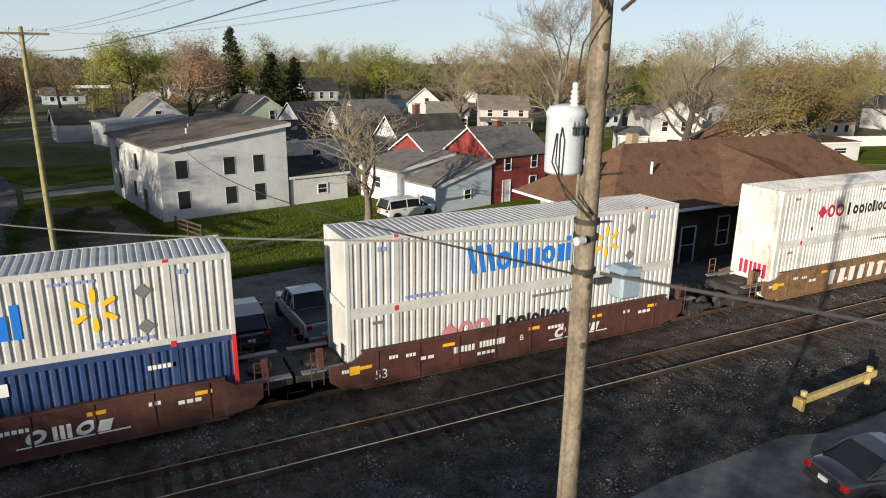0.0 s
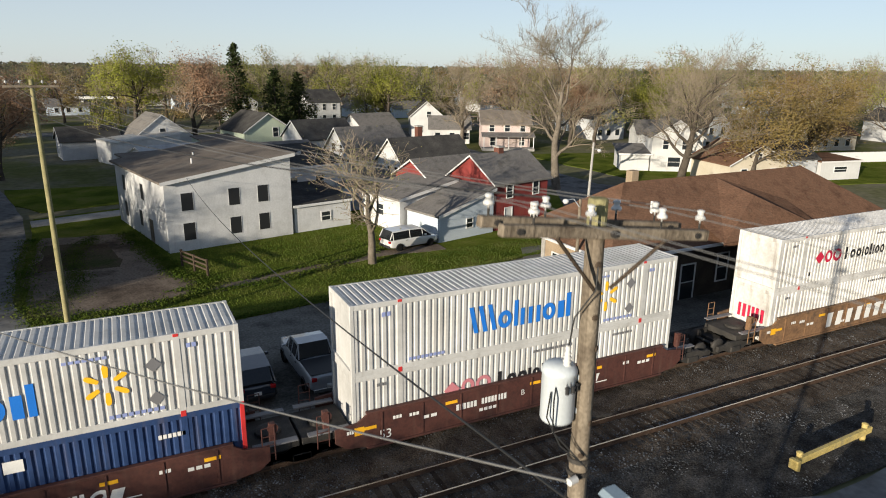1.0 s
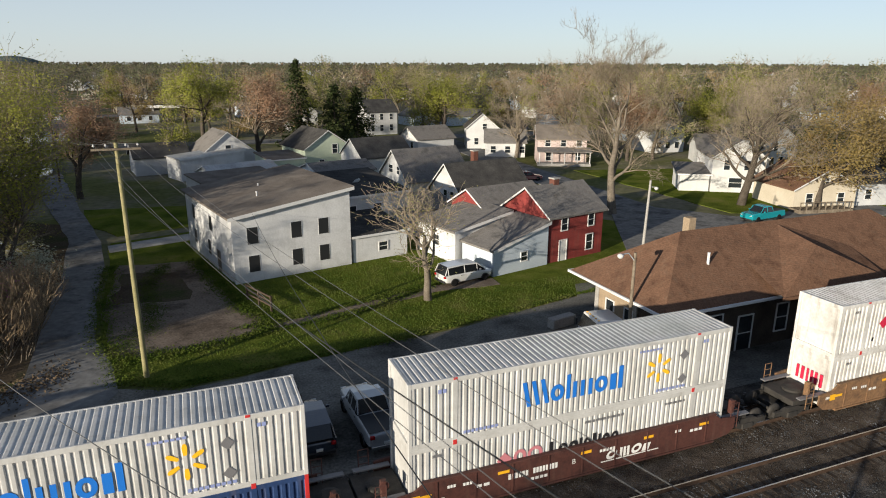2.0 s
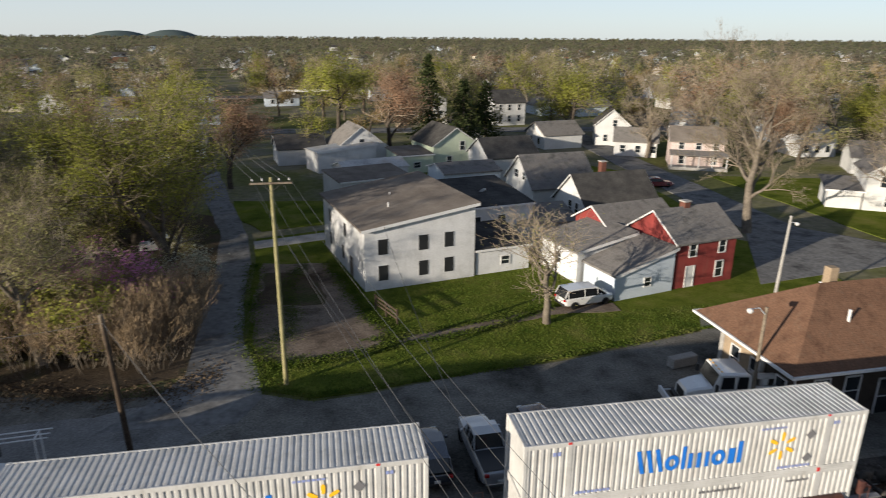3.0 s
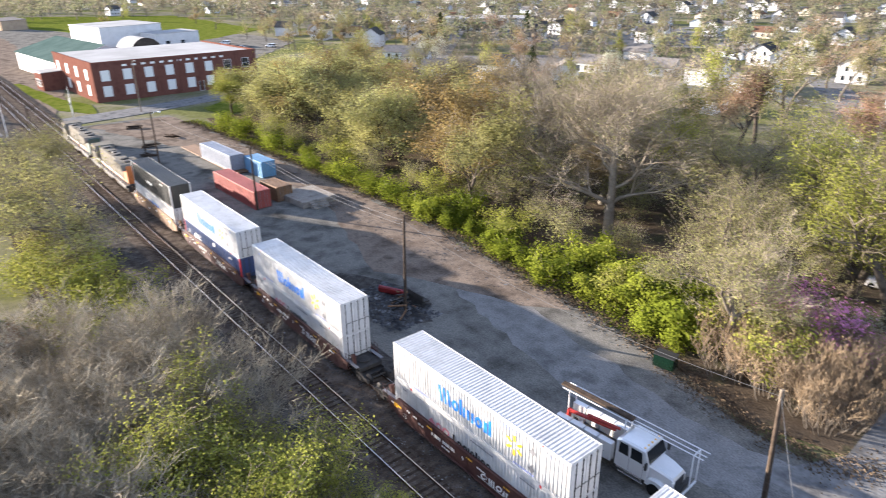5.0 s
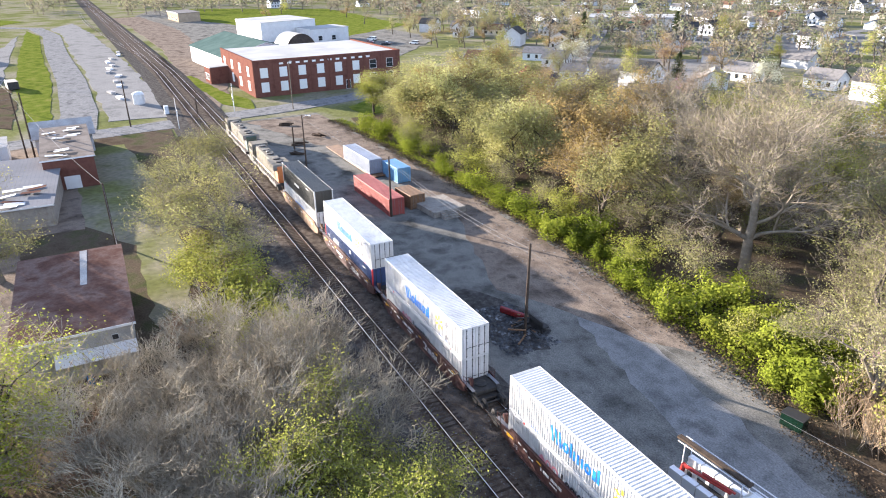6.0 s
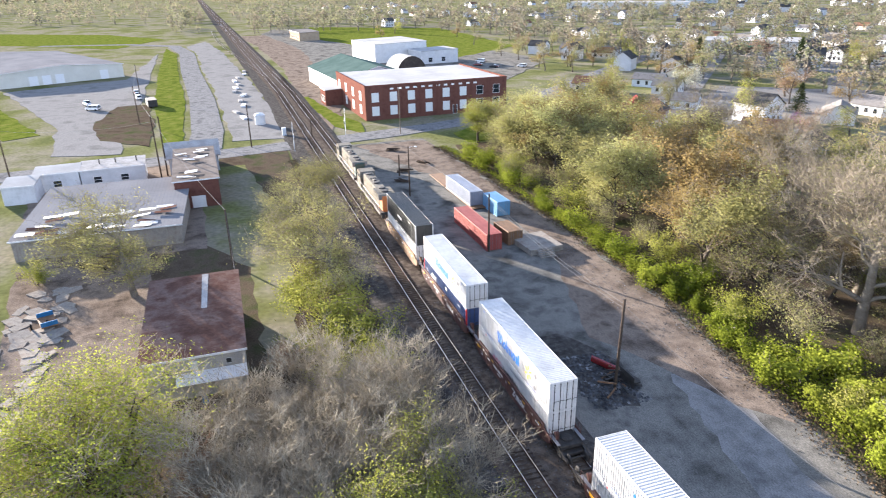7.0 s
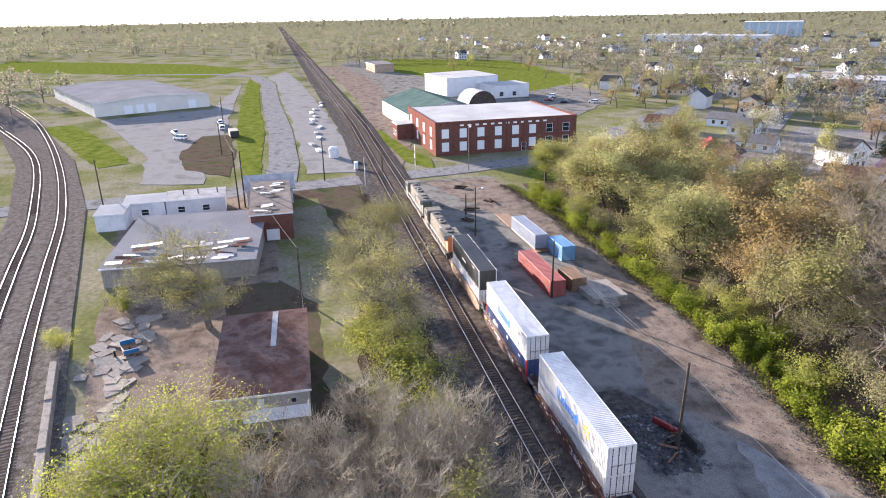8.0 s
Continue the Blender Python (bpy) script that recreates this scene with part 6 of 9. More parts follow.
M_CRED = surf("oxide_container_paint", [(0.22, 0.045, 0.035), (0.30, 0.07, 0.055)], 0.7, scale=0.6, fine=8, bump=0.1)
M_CGREY = surf("blue_grey_container_paint", [(0.17, 0.195, 0.235), (0.23, 0.255, 0.30)], 0.6, scale=0.6, fine=8, bump=0.1)
M_CBLUE = surf("faded_blue_container_paint", [(0.08, 0.20, 0.34), (0.12, 0.27, 0.42)], 0.6, scale=0.6, fine=8, bump=0.1)
yard_container(pose(-97.5, 11.4, 0, 0, 0, 1), "long faded red container on the yard", M_CRED, 14.0)
yard_container(pose(-115.5, 16.0, 0.3, 0, 0, 2), "pale blue-grey container on a low flat wagon", M_CGREY)
yard_container(pose(-103.2, 18.8, 0.0, 0, 0, 2), "small faded blue container", M_CBLUE, 6.0)
yard_container(pose(-89.5, 15.2, 0.0, 0, 0, 4), "short rusty open container", M_RUST, 5.0, 2.2)
fw = thing("flat_wagon", "rusty flat wagon frame along the yard", "wagon", pose(-126, 16.2, 0, 0, 0, 1))
part("deck", bx(0, 24, -0.3, 2.4, 0.15, 0.3), M_RUST, fw)
part("sill", bx(0, 24, 0.7, 1.4, 0.0, 0.16), M_STEEL, fw)
dk = thing("loading_dock", "crumbling concrete loading dock with steps", "loading dock", pose(-86, 16.5, 0, 0, 0, 4))
part("platform", bx(0, 6.5, 0, 5.5, 0, 0.9, 0.05), M_OLDBLOCK, dk)
for i in range(4):
    part("step", bx(6.5 + 0.35 * i, 6.85 + 0.35 * i, 1, 3.5, 0, 0.75 - 0.2 * i), M_OLDBLOCK, dk)
for i, (x, y, r) in enumerate(((-124, 9.5, 30), (-131, 12, 70), (-136, 17.5, 10), (-150, 14, 40))):
    q = thing("timber_pile", "low pile of old timbers and debris", "debris", pose(x, y, 0, 0, 0, r), "yard debris")
    for j in range(5):
        b = part("timber", bx(-1.3, 1.3, -0.12, 0.12, 0, 0.2, 0.01), M_TIE, q)
        b.matrix_basis = pose(rs.uniform(-0.4, 0.4), rs.uniform(-0.8, 0.8), 0.1 * j, 0, 0, rs.uniform(-30, 30))

# ---- houses ----
def window(parent, x, y, z, w, h, yaw, pane=None, trim=None, board=False, name="window"):
    """A window on a wall face at x, y (its middle) and sill height z; yaw 0 faces minus y."""
    fr = MB()
    t = 0.03 if board else 0.09
    for a, b, c, d in ((-w / 2 - t, w / 2 + t, h, h + t), (-w / 2 - t, w / 2 + t, -t, 0), (-w / 2 - t, -w / 2, 0, h), (w / 2, w / 2 + t, 0, h)):
        fr.box(a, b, -0.03 if board else -0.07, 0.02, c, d)
    if not board:
        fr.box(-w / 2, w / 2, -0.045, 0.0, h / 2 - 0.03, h / 2 + 0.03)
    f = part(name, fr, trim or (M_BLOCKW if board else M_TRIM), parent)
    f.matrix_basis = pose(x, y, z, 0, 0, yaw)
    part("pane", bx(-w / 2, w / 2, -0.025, 0.0, 0, h), pane or (M_BOARD if board else M_PANE), f, "dark glass pane" if not board else "black boarded opening")
    return f


def house(name, label, x, y, yaw, w, d, h, rise, wall, roof, axis="x", over=0.35, category="house", wins="", chimney=None, trim=None, base=-0.1, board=False, thick=0.18, boards=True, simple=False):
    """A house with its near left corner at x, y; w along its front, d deep; a gable roof whose ridge runs along axis, or rise < 0 for a shed roof."""
    o = thing(name, label, category, pose(x, y, base, 0, 0, yaw))
    trim = trim or M_TRIM
    wl, rf = MB(), MB()
    if rise < 0:
        r = -rise
        wl.slab([(0, 0), (w, 0), (w, h), (0, h)], 0, d) if axis == "flat" else wl.add([(0, 0, 0), (w, 0, 0), (w, d, 0), (0, d, 0), (0, 0, h), (w, 0, h + (r if axis == "x" else 0)), (w, d, h + r), (0, d, h + (0 if axis == "x" else r))], [(0, 1, 5, 4), (1, 2, 6, 5), (2, 3, 7, 6), (3, 0, 4, 7), (4, 5, 6, 7)])
        sx, sy = (r / w, 0) if axis == "x" else ((0, r / d) if axis == "y" else (0, 0))
        c = [(-over, -over), (w + over, -over), (w + over, d + over), (-over, d + over)]
        zz = [h + px * sx + py * sy for px, py in c]
        rf.add([(px, py, q + 0.01) for (px, py), q in zip(c, zz)] + [(px, py, q + 0.01 + thick) for (px, py), q in zip(c, zz)], [(3, 2, 1, 0), (4, 5, 6, 7), (0, 1, 5, 4), (1, 2, 6, 5), (2, 3, 7, 6), (3, 0, 4, 7)])
    elif axis == "x":
        wl.add([(0, 0, 0), (w, 0, 0), (w, d, 0), (0, d, 0), (0, 0, h), (w, 0, h), (w, d, h), (0, d, h), (0, d / 2, h + rise), (w, d / 2, h + rise)], [(0, 1, 5, 4), (1, 2, 6, 9, 5), (2, 3, 7, 6), (3, 0, 4, 8, 7), (4, 5, 9, 8), (6, 7, 8, 9)])
        s = rise / (d / 2)
        for sg, y0 in ((1, 0.0), (-1, d)):
            e, m = y0 - sg * over, d / 2
            rf.add([(-over, e, h - over * s), (w + over, e, h - over * s), (w + over, m, h + rise), (-over, m, h + rise), (-over, e, h - over * s + thick), (w + over, e, h - over * s + thick), (w + over, m, h + rise + thick), (-over, m, h + rise + thick)], [(3, 2, 1, 0), (4, 5, 6, 7), (0, 1, 5, 4), (1, 2, 6, 5), (2, 3, 7, 6), (3, 0, 4, 7)])
    else:
        wl.add([(0, 0, 0), (w, 0, 0), (w, d, 0), (0, d, 0), (0, 0, h), (w, 0, h), (w, d, h), (0, d, h), (w / 2, 0, h + rise), (w / 2, d, h + rise)], [(0, 1, 5, 8, 4), (1, 2, 6, 5), (2, 3, 7, 9, 6), (3, 0, 4, 7), (4, 8, 9, 7), (5, 6, 9, 8)])
        s = rise / (w / 2)
        for sg, x0 in ((1, 0.0), (-1, w)):
            e, m = x0 - sg * over, w / 2
            rf.add([(e, -over, h - over * s), (m, -over, h + rise), (m, d + over, h + rise), (e, d + over, h - over * s), (e, -over, h - over * s + thick), (m, -over, h + rise + thick), (m, d + over, h + rise + thick), (e, d + over, h - over * s + thick)], [(3, 2, 1, 0), (4, 5, 6, 7), (0, 1, 5, 4), (1, 2, 6, 5), (2, 3, 7, 6), (3, 0, 4, 7)])
    part("wall", wl, wall, o)
    r = part("roof", rf, roof, o)
    if rise > 0 and boards:
        for px in (-over - 0.03, (w if axis == "x" else d) + over):
            for sg in (0, 1):
                span = d if axis == "x" else w
                s = rise / (span / 2)
                e, m = (-over if sg == 0 else span + over), span / 2
                pts = [(e, h - over * s - 0.02), (m, h + rise - 0.02), (m, h + rise + thick - 0.03), (e, h - over * s + thick - 0.03)]
                v = [((px, a, z) if axis == "x" else (a, px, z)) for a, z in pts] + [((px + 0.03, a, z) if axis == "x" else (a, px + 0.03, z)) for a, z in pts]
                part("bargeboard", MB().add(v, [(0, 1, 2, 3), (7, 6, 5, 4), (0, 4, 5, 1), (1, 5, 6, 2), (2, 6, 7, 3), (3, 7, 4, 0)]), trim, r)
    elif rise < 0:
        part("fascia", MB().box(-over - 0.02, w + over, -over - 0.03, -over, h - 0.05, h + thick) if axis == "y" else MB().add([(-over, -over - 0.02, h - 0.12), (w + over, -over - 0.02, h - rise * 1.0 - 0.12 + 0.0), (w + over, -over - 0.02, h - rise + thick), (-over, -over - 0.02, h + thick)], [(0, 1, 2, 3)]), trim, r)
    for token in wins.split():
        side, u, z, ww, hh = token.split(",")[:5]
        u, z, ww, hh = float(u), float(z), float(ww), float(hh)
        nm = "door" if z < 0.2 else "window"
        px, py, a = {"f": (u, 0.0, 0), "b": (w - u, d, 180), "l": (0.0, d - u, -90), "r": (w, u, 90)}[side]
        if simple:
            q = MB().box(-ww / 2 - 0.1, ww / 2 + 0.1, -0.05, 0.01, -0.1, hh + 0.1).box(-ww / 2, ww / 2, -0.07, -0.052, 0, hh, 1)
            f = part(nm, q, [trim, M_PANE], o)
            f.matrix_basis = pose(px, py, z, 0, 0, a)
            continue
        window(o, px, py, z, ww, hh, a, board=board, name=nm, pane=M_TRIM if nm == "door" else None)
    if chimney:
        cx, cy, ch = chimney
        q = part("chimney", bx(cx - 0.35, cx + 0.35, cy - 0.35, cy + 0.35, h, ch, 0.02), M_BRICK, o, "red brick chimney")
        part("chimney_cap", bx(cx - 0.42, cx + 0.42, cy - 0.42, cy + 0.42, ch, ch + 0.12), M_CONC, q)
    return o


def rows(side, us, z, w, h):
    return " ".join(f"{side},{u},{z},{w},{h}" for u in us)


WY = 12.5
wh = house("house", "two-storey white block house with boarded black windows", 2.75, 34.4, WY, 11.0, 15.5, 5.8, -1.55, M_BLOCKW, M_SHTAUPE, "x", 0.35, wins=" ".join([rows("f", (1.75, 5.7, 8.3), 0.95, 0.95, 1.45), rows("f", (1.75, 5.7, 8.3), 3.45, 0.95, 1.45), rows("l", (3, 8), 1.0, 0.9, 1.4), rows("l", (3, 9), 3.5, 0.9, 1.4)]), board=True)
for px, py in ((4, 5), (5.5, 9)):
    part("vent_pipe", MB().tube((px, py, 6.3), (px, py, 7.0), 0.08, n=8), M_TRIM, wh)
part("door", bx(-0.04, 0.0, 4.0, 5.0, 0.1, 2.1), M_WOOD, wh, "tan boarded side door")
house("house", "low white annex with a black flat roof", 13.75, 37.0, WY, 5.9, 6.0, 2.5, -0.9, M_BLOCKW, M_SHDARK, "y", 0.2, wins="f,3.2,0.9,0.9,0.8")
house("house", "white rear wing with charcoal roof and satellite dish", 13.2, 43.2, WY, 9.0, 9.5, 5.0, -1.1, M_SIDEW, M_SHDARK, "y", 0.25, wins="f,2.2,3.0,0.9,1.1 f,5.2,3.0,0.9,1.1")
gs = thing("satellite_dish", "small grey satellite dish on the roof", "satellite dish", pose(17.2, 48.6, 5.55, -50, 0, 30))
part("dish", MB().lathe([(0.02, 0.0), (0.3, 0.05), (0.48, 0.14), (0.5, 0.16)], n=14), M_TANK, gs)
part("mast", MB().tube((0, 0, 0), (0, 0.3, -0.6), 0.03, n=6), M_STEEL, gs)
house("shed", "grey-roofed pale blue lean-to shed", 24.3, 28.4, 14, 6.6, 4.6, 2.35, -1.75, M_SIDEBL, M_SHGREY, "x", 0.2, wins="f,3.6,1.0,0.7,0.8")
house("shed", "cream garage wing with stained white walls", 22.6, 33.2, 13, 6.6, 6.5, 3.1, -1.2, M_BLOCKW, M_SHGREY, "x", 0.25, wins="l,3.4,1.3,0.9,1.0")
house("house", "barn-red two-storey house with grey shingle roof", 30.95, 30.2, 13, 7.2, 6.6, 4.6, 2.2, M_SIDERD, M_SHGREY, "x", 0.35, wins="f,1.8,0.0,0.9,2.1 f,5.4,0.7,0.85,1.5 f,1.9,3.1,0.75,1.2 f,5.5,3.1,0.75,1.2", chimney=(3.6, 3.4, 7.4))
house("house", "lower red wing behind with grey shingles", 27.6, 37.2, 13, 8.5, 6.0, 4.0, 1.7, M_SIDERD, M_SHGREY, "x", 0.35)
house("house", "white gabled house with worn black shingle roof", 29.6, 47.6, 8, 9.8, 8.2, 3.1, 3.5, M_SIDEW, M_SHDARK, "x", 0.35, wins="l,4.0,2.0,0.8,1.5 l,5.6,2.0,0.8,1.5", chimney=(4.4, 4.7, 7.9))
house("house", "white gabled house with grey shingle roof", 26.6, 59.0, 8, 9.4, 8.6, 3.4, 3.6, M_SIDEW, M_SHGREY, "x", 0.35, wins="l,3.5,4.0,1.2,1.0 l,5.8,4.0,0.8,1.0")
house("shed", "pale blue low shed between the houses", 20.4, 44.0, 9, 7.0, 8.0, 2.8, 1.2, M_SIDEBL, M_SHGREY, "x", 0.25)
house("house", "white house gable behind the conifers", 25.5, 78.0, 11, 9.0, 8.0, 4.0, 2.6, M_SIDEW, M_SHDARK, "x", 0.3)
house("shed", "white low workshop with shallow roof", 2.0, 69.5, 20, 11.0, 7.0, 2.6, -0.6, M_SIDEW, M_SHTAUPE, "y", 0.2, wins="f,4.0,1.0,0.9,0.9 f,8.0,1.0,0.9,0.9")
house("shed", "shed with bright corrugated metal roof", 3.2, 77.5, 20, 10.5, 6.0, 2.6, 1.0, M_BLOCKW, M_GALV, "x", 0.2)
house("house", "pale blue shed with long grey roof", 17.0, 70.5, 11, 9.0, 7.0, 3.2, 1.0, M_SIDEBL, M_SHGREY, "x", 0.25, wins="f,3,1.0,0.9,1.0 f,6,1.0,0.9,1.0")
house("house", "pale green gabled house with dark roof", 18.6, 89.2, 14, 8.5, 10.0, 4.4, 2.8, M_SIDEGN, M_SHDARK, "y", 0.35, wins="f,5.5,3.4,0.9,1.5 f,3.0,1.0,0.9,1.4")
house("house", "pale green single-storey house wing", 12.6, 87.0, 14, 6.0, 7.0, 3.0, -0.5, M_SIDEGN, M_SHTAUPE, "y", 0.2, wins="f,3.0,1.0,1.2,0.9")
house("house", "white house with a steep grey gable", 2.4, 95.0, 12, 9.0, 9.0, 3.5, 3.4, M_SIDEW, M_SHGREY, "y", 0.3, wins="f,4.5,3.6,0.9,1.2")
house("shed", "long white outbuilding with grey metal roof", -1.0, 90.0, 22, 11.0, 5.5, 3.4, -0.7, M_BLOCKW, M_GALV, "x", 0.2)
house("house", "weathered brown house with a red deck", -8.0, 98.0, 10, 8.5, 7.0, 3.0, 1.9, M_SIDEGR, M_SHDARK, "x", 0.35)
house("house", "white two-storey house with dark roof far up the street", 44.5, 146, 10, 9.0, 8.0, 6.0, 2.8, M_SIDEW, M_SHDARK, "x", 0.35, wins=rows("f", (1.8, 4.4, 7.2), 1.0, 0.95, 1.6) + " " + rows("f", (1.8, 4.4, 7.2), 3.9, 0.95, 1.5))
house("house", "white and pink two-storey house with a full porch", 61.5, 86.5, -25, 9.0, 7.5, 4.8, 2.1, M_SIDEPK, M_SHTAUPE, "x", 0.4, wins=rows("f", (1.8, 4.7, 7.6), 3.4, 0.9, 1.4) + " " + rows("f", (2.0, 7.5), 0.8, 0.9, 1.5))
po = thing("porch", "white columned front porch with a low roof", "porch", pose(61.5, 86.5, -0.1, 0, 0, -25))
part("porch_roof", MB().add([(-0.2, -2.4, 2.55), (9.7, -2.4, 2.55), (9.7, -0.02, 3.1), (-0.2, -0.02, 3.1), (-0.2, -2.4, 2.7), (9.7, -2.4, 2.7), (9.7, -0.02, 3.25), (-0.2, -0.02, 3.25)], [(3, 2, 1, 0), (4, 5, 6, 7), (0, 1, 5, 4), (1, 2, 6, 5), (2, 3, 7, 6), (3, 0, 4, 7)]), M_SHGREY, po)
part("porch_floor", bx(-0.1, 9.6, -2.3, -0.02, 0.0, 0.5), M_CONC, po)
for i in range(5):
    part("column", MB().tube((0.2 + 2.3 * i, -2.2, 0.5), (0.2 + 2.3 * i, -2.2, 2.56), 0.09, n=8), M_TRIM, po)
house("house", "white bungalow with bay window", 56.5, 99.0, -25, 8.0, 7.0, 3.0, 2.2, M_SIDEW, M_SHGREY, "x", 0.35, wins=rows("f", (1.6, 4.5, 7.4), 0.9, 1.0, 1.3))
house("house", "white house with a dark gable roof beyond the street", 58.0, 112.0, -20, 7.0, 8.0, 4.6, 3.0, M_SIDEW, M_SHDARK, "y", 0.35, wins=rows("f", (2.2, 5.8), 1.0, 0.9, 1.4) + " f,4.0,4.2,0.9,1.3")
house("house", "white two-storey corner house with grey roof", 71.9, 53.2, -31, 7.4, 8.0, 5.2, 2.4, M_SIDEW, M_SHGREY, "y", 0.35, wins="f,2.0,3.4,0.8,1.4 f,4.8,3.4,0.8,1.4 f,3.4,0.8,1.8,1.4")
house("house", "low white porch wing with grey roof", 68.2, 55.6, -31, 4.2, 6.0, 2.5, -0.8, M_SIDEW, M_SHGREY, "y", 0.4)
house("house", "cream bungalow with red-brown roof and wooden porch", 72.5, 39.2, -12, 9.0, 8.5, 2.9, 2.4, M_SIDECR, M_SHBROWN, "y", 0.45, wins="f,2.2,0.9,0.9,1.3 f,6.8,0.9,0.9,1.3 f,4.5,3.4,0.5,0.8")
pr = thing("porch", "brown wooden porch with railings", "porch", pose(72.5, 39.2, -0.1, 0, 0, -12))
part("porch_floor", bx(-0.6, 7.0, -2.2, -0.02, 0, 0.55), M_WOOD, pr)
for i in range(9):
    part("baluster", bx(-0.6 + 0.9 * i, -0.5 + 0.9 * i, -2.2, -2.1, 0.55, 1.5), M_WOOD, pr)
part("rail", bx(-0.6, 6.8, -2.22, -2.08, 1.45, 1.55), M_WOOD, pr)
house("garage", "white garage with a flat roof", 88, 37.0, -10, 7.0, 6.0, 2.6, -0.3, M_SIDEW, M_SHBROWN, "y", 0.2, wins="f,3.5,1.2,2.2,0.7")
house("house", "grey house wing beside the bungalow", 81.5, 38.5, -12, 6.0, 7.0, 3.2, 2.0, M_SIDEGR, M_SHDARK, "x", 0.3, wins="f,3,1,0.9,1.3")
fn = thing("fence", "long white plank fence beyond the bungalow", "fence", pose(90, 52, 0, 0, 0, -14))
for i in range(18):
    part("panel", bx(i * 2.4, i * 2.4 + 2.36, -0.03, 0.03, 0.05, 1.75), M_TRIM, fn)
wf = thing("fence", "broken brown wooden rail fence on the lawn", "fence", pose(4.75, 26.8, -0.05, 0, 0, 112))
for i in range(3):
    part("post", bx(i * 1.9 - 0.07, i * 1.9 + 0.07, -0.07, 0.07, 0, 1.35, 0.01), M_WOOD2, wf)
for z in (0.45, 0.8, 1.15):
    part("rail", bx(-0.1, 4.0, -0.03, 0.03, z, z + 0.14), M_WOOD2, wf)

# the depot: a long hipped roof on tan and dark brick walls
dp = thing("depot", "brick railway depot with broad brown hipped shingle roof", "building", pose(24.9, 6.9, 0, 0, 0, 1.5))
DW, DD, DH = 29.0, 9.8, 4.1
part("wall", bx(1.5, DW - 1.5, 1.4, DD - 1.4, -0.1, 3.95), M_BRICKDK, dp)
part("wall", bx(1.42, 5.0, 4.0, DD - 1.35, -0.1, 3.96), M_BRICKTAN, dp, "tan brick end wall")
for k, (x, y) in enumerate(((1.36, 8.1), (1.36, 4.0))):
    part("quoin", bx(x, x + 0.5, y, y + 0.4, -0.1, 3.9), M_CONC, dp)
hip = MB()
hx, rz = 5.2, 3.5
hip.add([(0, 0, DH), (DW, 0, DH), (DW, DD, DH), (0, DD, DH), (hx, DD / 2, DH + rz), (DW - hx, DD / 2, DH + rz)], [(0, 1, 5, 4), (1, 2, 5), (2, 3, 4, 5), (3, 0, 4), (3, 2, 1, 0)])
rf = part("roof", hip, M_SHBROWN, dp)
gb = MB().add([(8.6, -0.9, DH + 0.25), (18.6, -0.9, DH + 0.25), (13.6, 1.2, DH + 2.6), (13.6, 4.4, DH + 3.3), (8.6, 2.4, DH + 1.75), (18.6, 2.4, DH + 1.75)], [(0, 1, 2), (0, 2, 3, 4), (1, 5, 3, 2)]).box(8.5, 18.7, -1.0, -0.88, DH + 0.08, DH + 0.28)
part("cross_gable", gb, M_SHBROWN, rf)
part("gutter", MB().box(-0.1, DW + 0.1, -0.12, 0.0, DH - 0.14, DH + 0.03).box(-0.1, DW + 0.1, DD, DD + 0.12, DH - 0.14, DH + 0.03).box(-0.12, 0.0, -0.1, DD + 0.1, DH - 0.14, DH + 0.03), M_TRIM, rf, "white gutter and fascia")
ch = part("chimney", bx(6.85, 7.5, 5.9, 6.5, DH + 2.0, DH + 4.0, 0.03), M_BRICKTAN, dp, "stone chimney")
part("chimney_base", bx(6.75, 7.6, 5.8, 6.6, DH + 1.9, DH + 2.85, 0.03), M_TRIM, ch)
part("vent_pipe", MB().tube((5.6, 2.6, DH + 1.7), (5.6, 2.6, DH + 2.6), 0.09, n=8), M_TRIM, dp)
for u in (3.4, 5.6, 11.5, 14.5, 18, 21, 24):
    window(dp, u, 1.4, 0.9, 1.0, 1.9, 0)
window(dp, 8.2, 1.4, 0.0, 1.2, 2.4, 0, name="door")
for u in (2.4, 4.8, 6.8):
    window(dp, 1.42, u, 1.0, 0.8, 1.6, -90)
dw = MB().tube((1.4, 1.3, 0.1), (1.4, 1.3, 4.0), 0.06, n=6)
part("downpipe", dw, M_TRIM, dp)
flat("pavement", [(20, 6.0), (74, 7.5), (74, 24.5), (30, 24)], 0.012, M_LOT, "dark asphalt apron round the depot", "apron")

# far town: five kinds of plain houses in blocks
KINDS = []
for i, (wall, roof, w, d, h, r, ax) in enumerate(((M_SIDEW, M_SHGREY, 9, 8, 3.0, 2.2, "x"), (M_SIDEW, M_SHDARK, 7.5, 10, 5.2, 2.6, "y"), (M_SIDECR, M_SHBROWN, 10, 8, 3.0, 2.0, "x"), (M_SIDEGR, M_SHDARK, 8, 9, 4.6, 2.4, "y"), (M_SIDEBL, M_SHGREY, 11, 7, 2.8, 1.8, "x"))):
    lab = ("white single-storey house with grey roof", "white two-storey house with dark roof", "cream bungalow with brown roof", "grey two-storey house with dark roof", "pale blue bungalow with grey roof")[i]
    KINDS.append(house("house", lab, -60 - 18 * i, 176 + 9 * i, 8, w, d, h, r, wall, roof, ax, 0.4, boards=False, simple=True, wins=rows("f", (w * 0.22, w * 0.5, w * 0.78), 0.9, 1.0, 1.3) + (" " + rows("f", (w * 0.3, w * 0.7), 3.4, 0.9, 1.3) if h > 4 else "") + " " + rows("r", (d * 0.3, d * 0.7), 0.9, 0.9, 1.3)))
    KINDS[-1]["group"] = "houses across the town"
rt = random.Random(77)
FAR_SPOTS = []
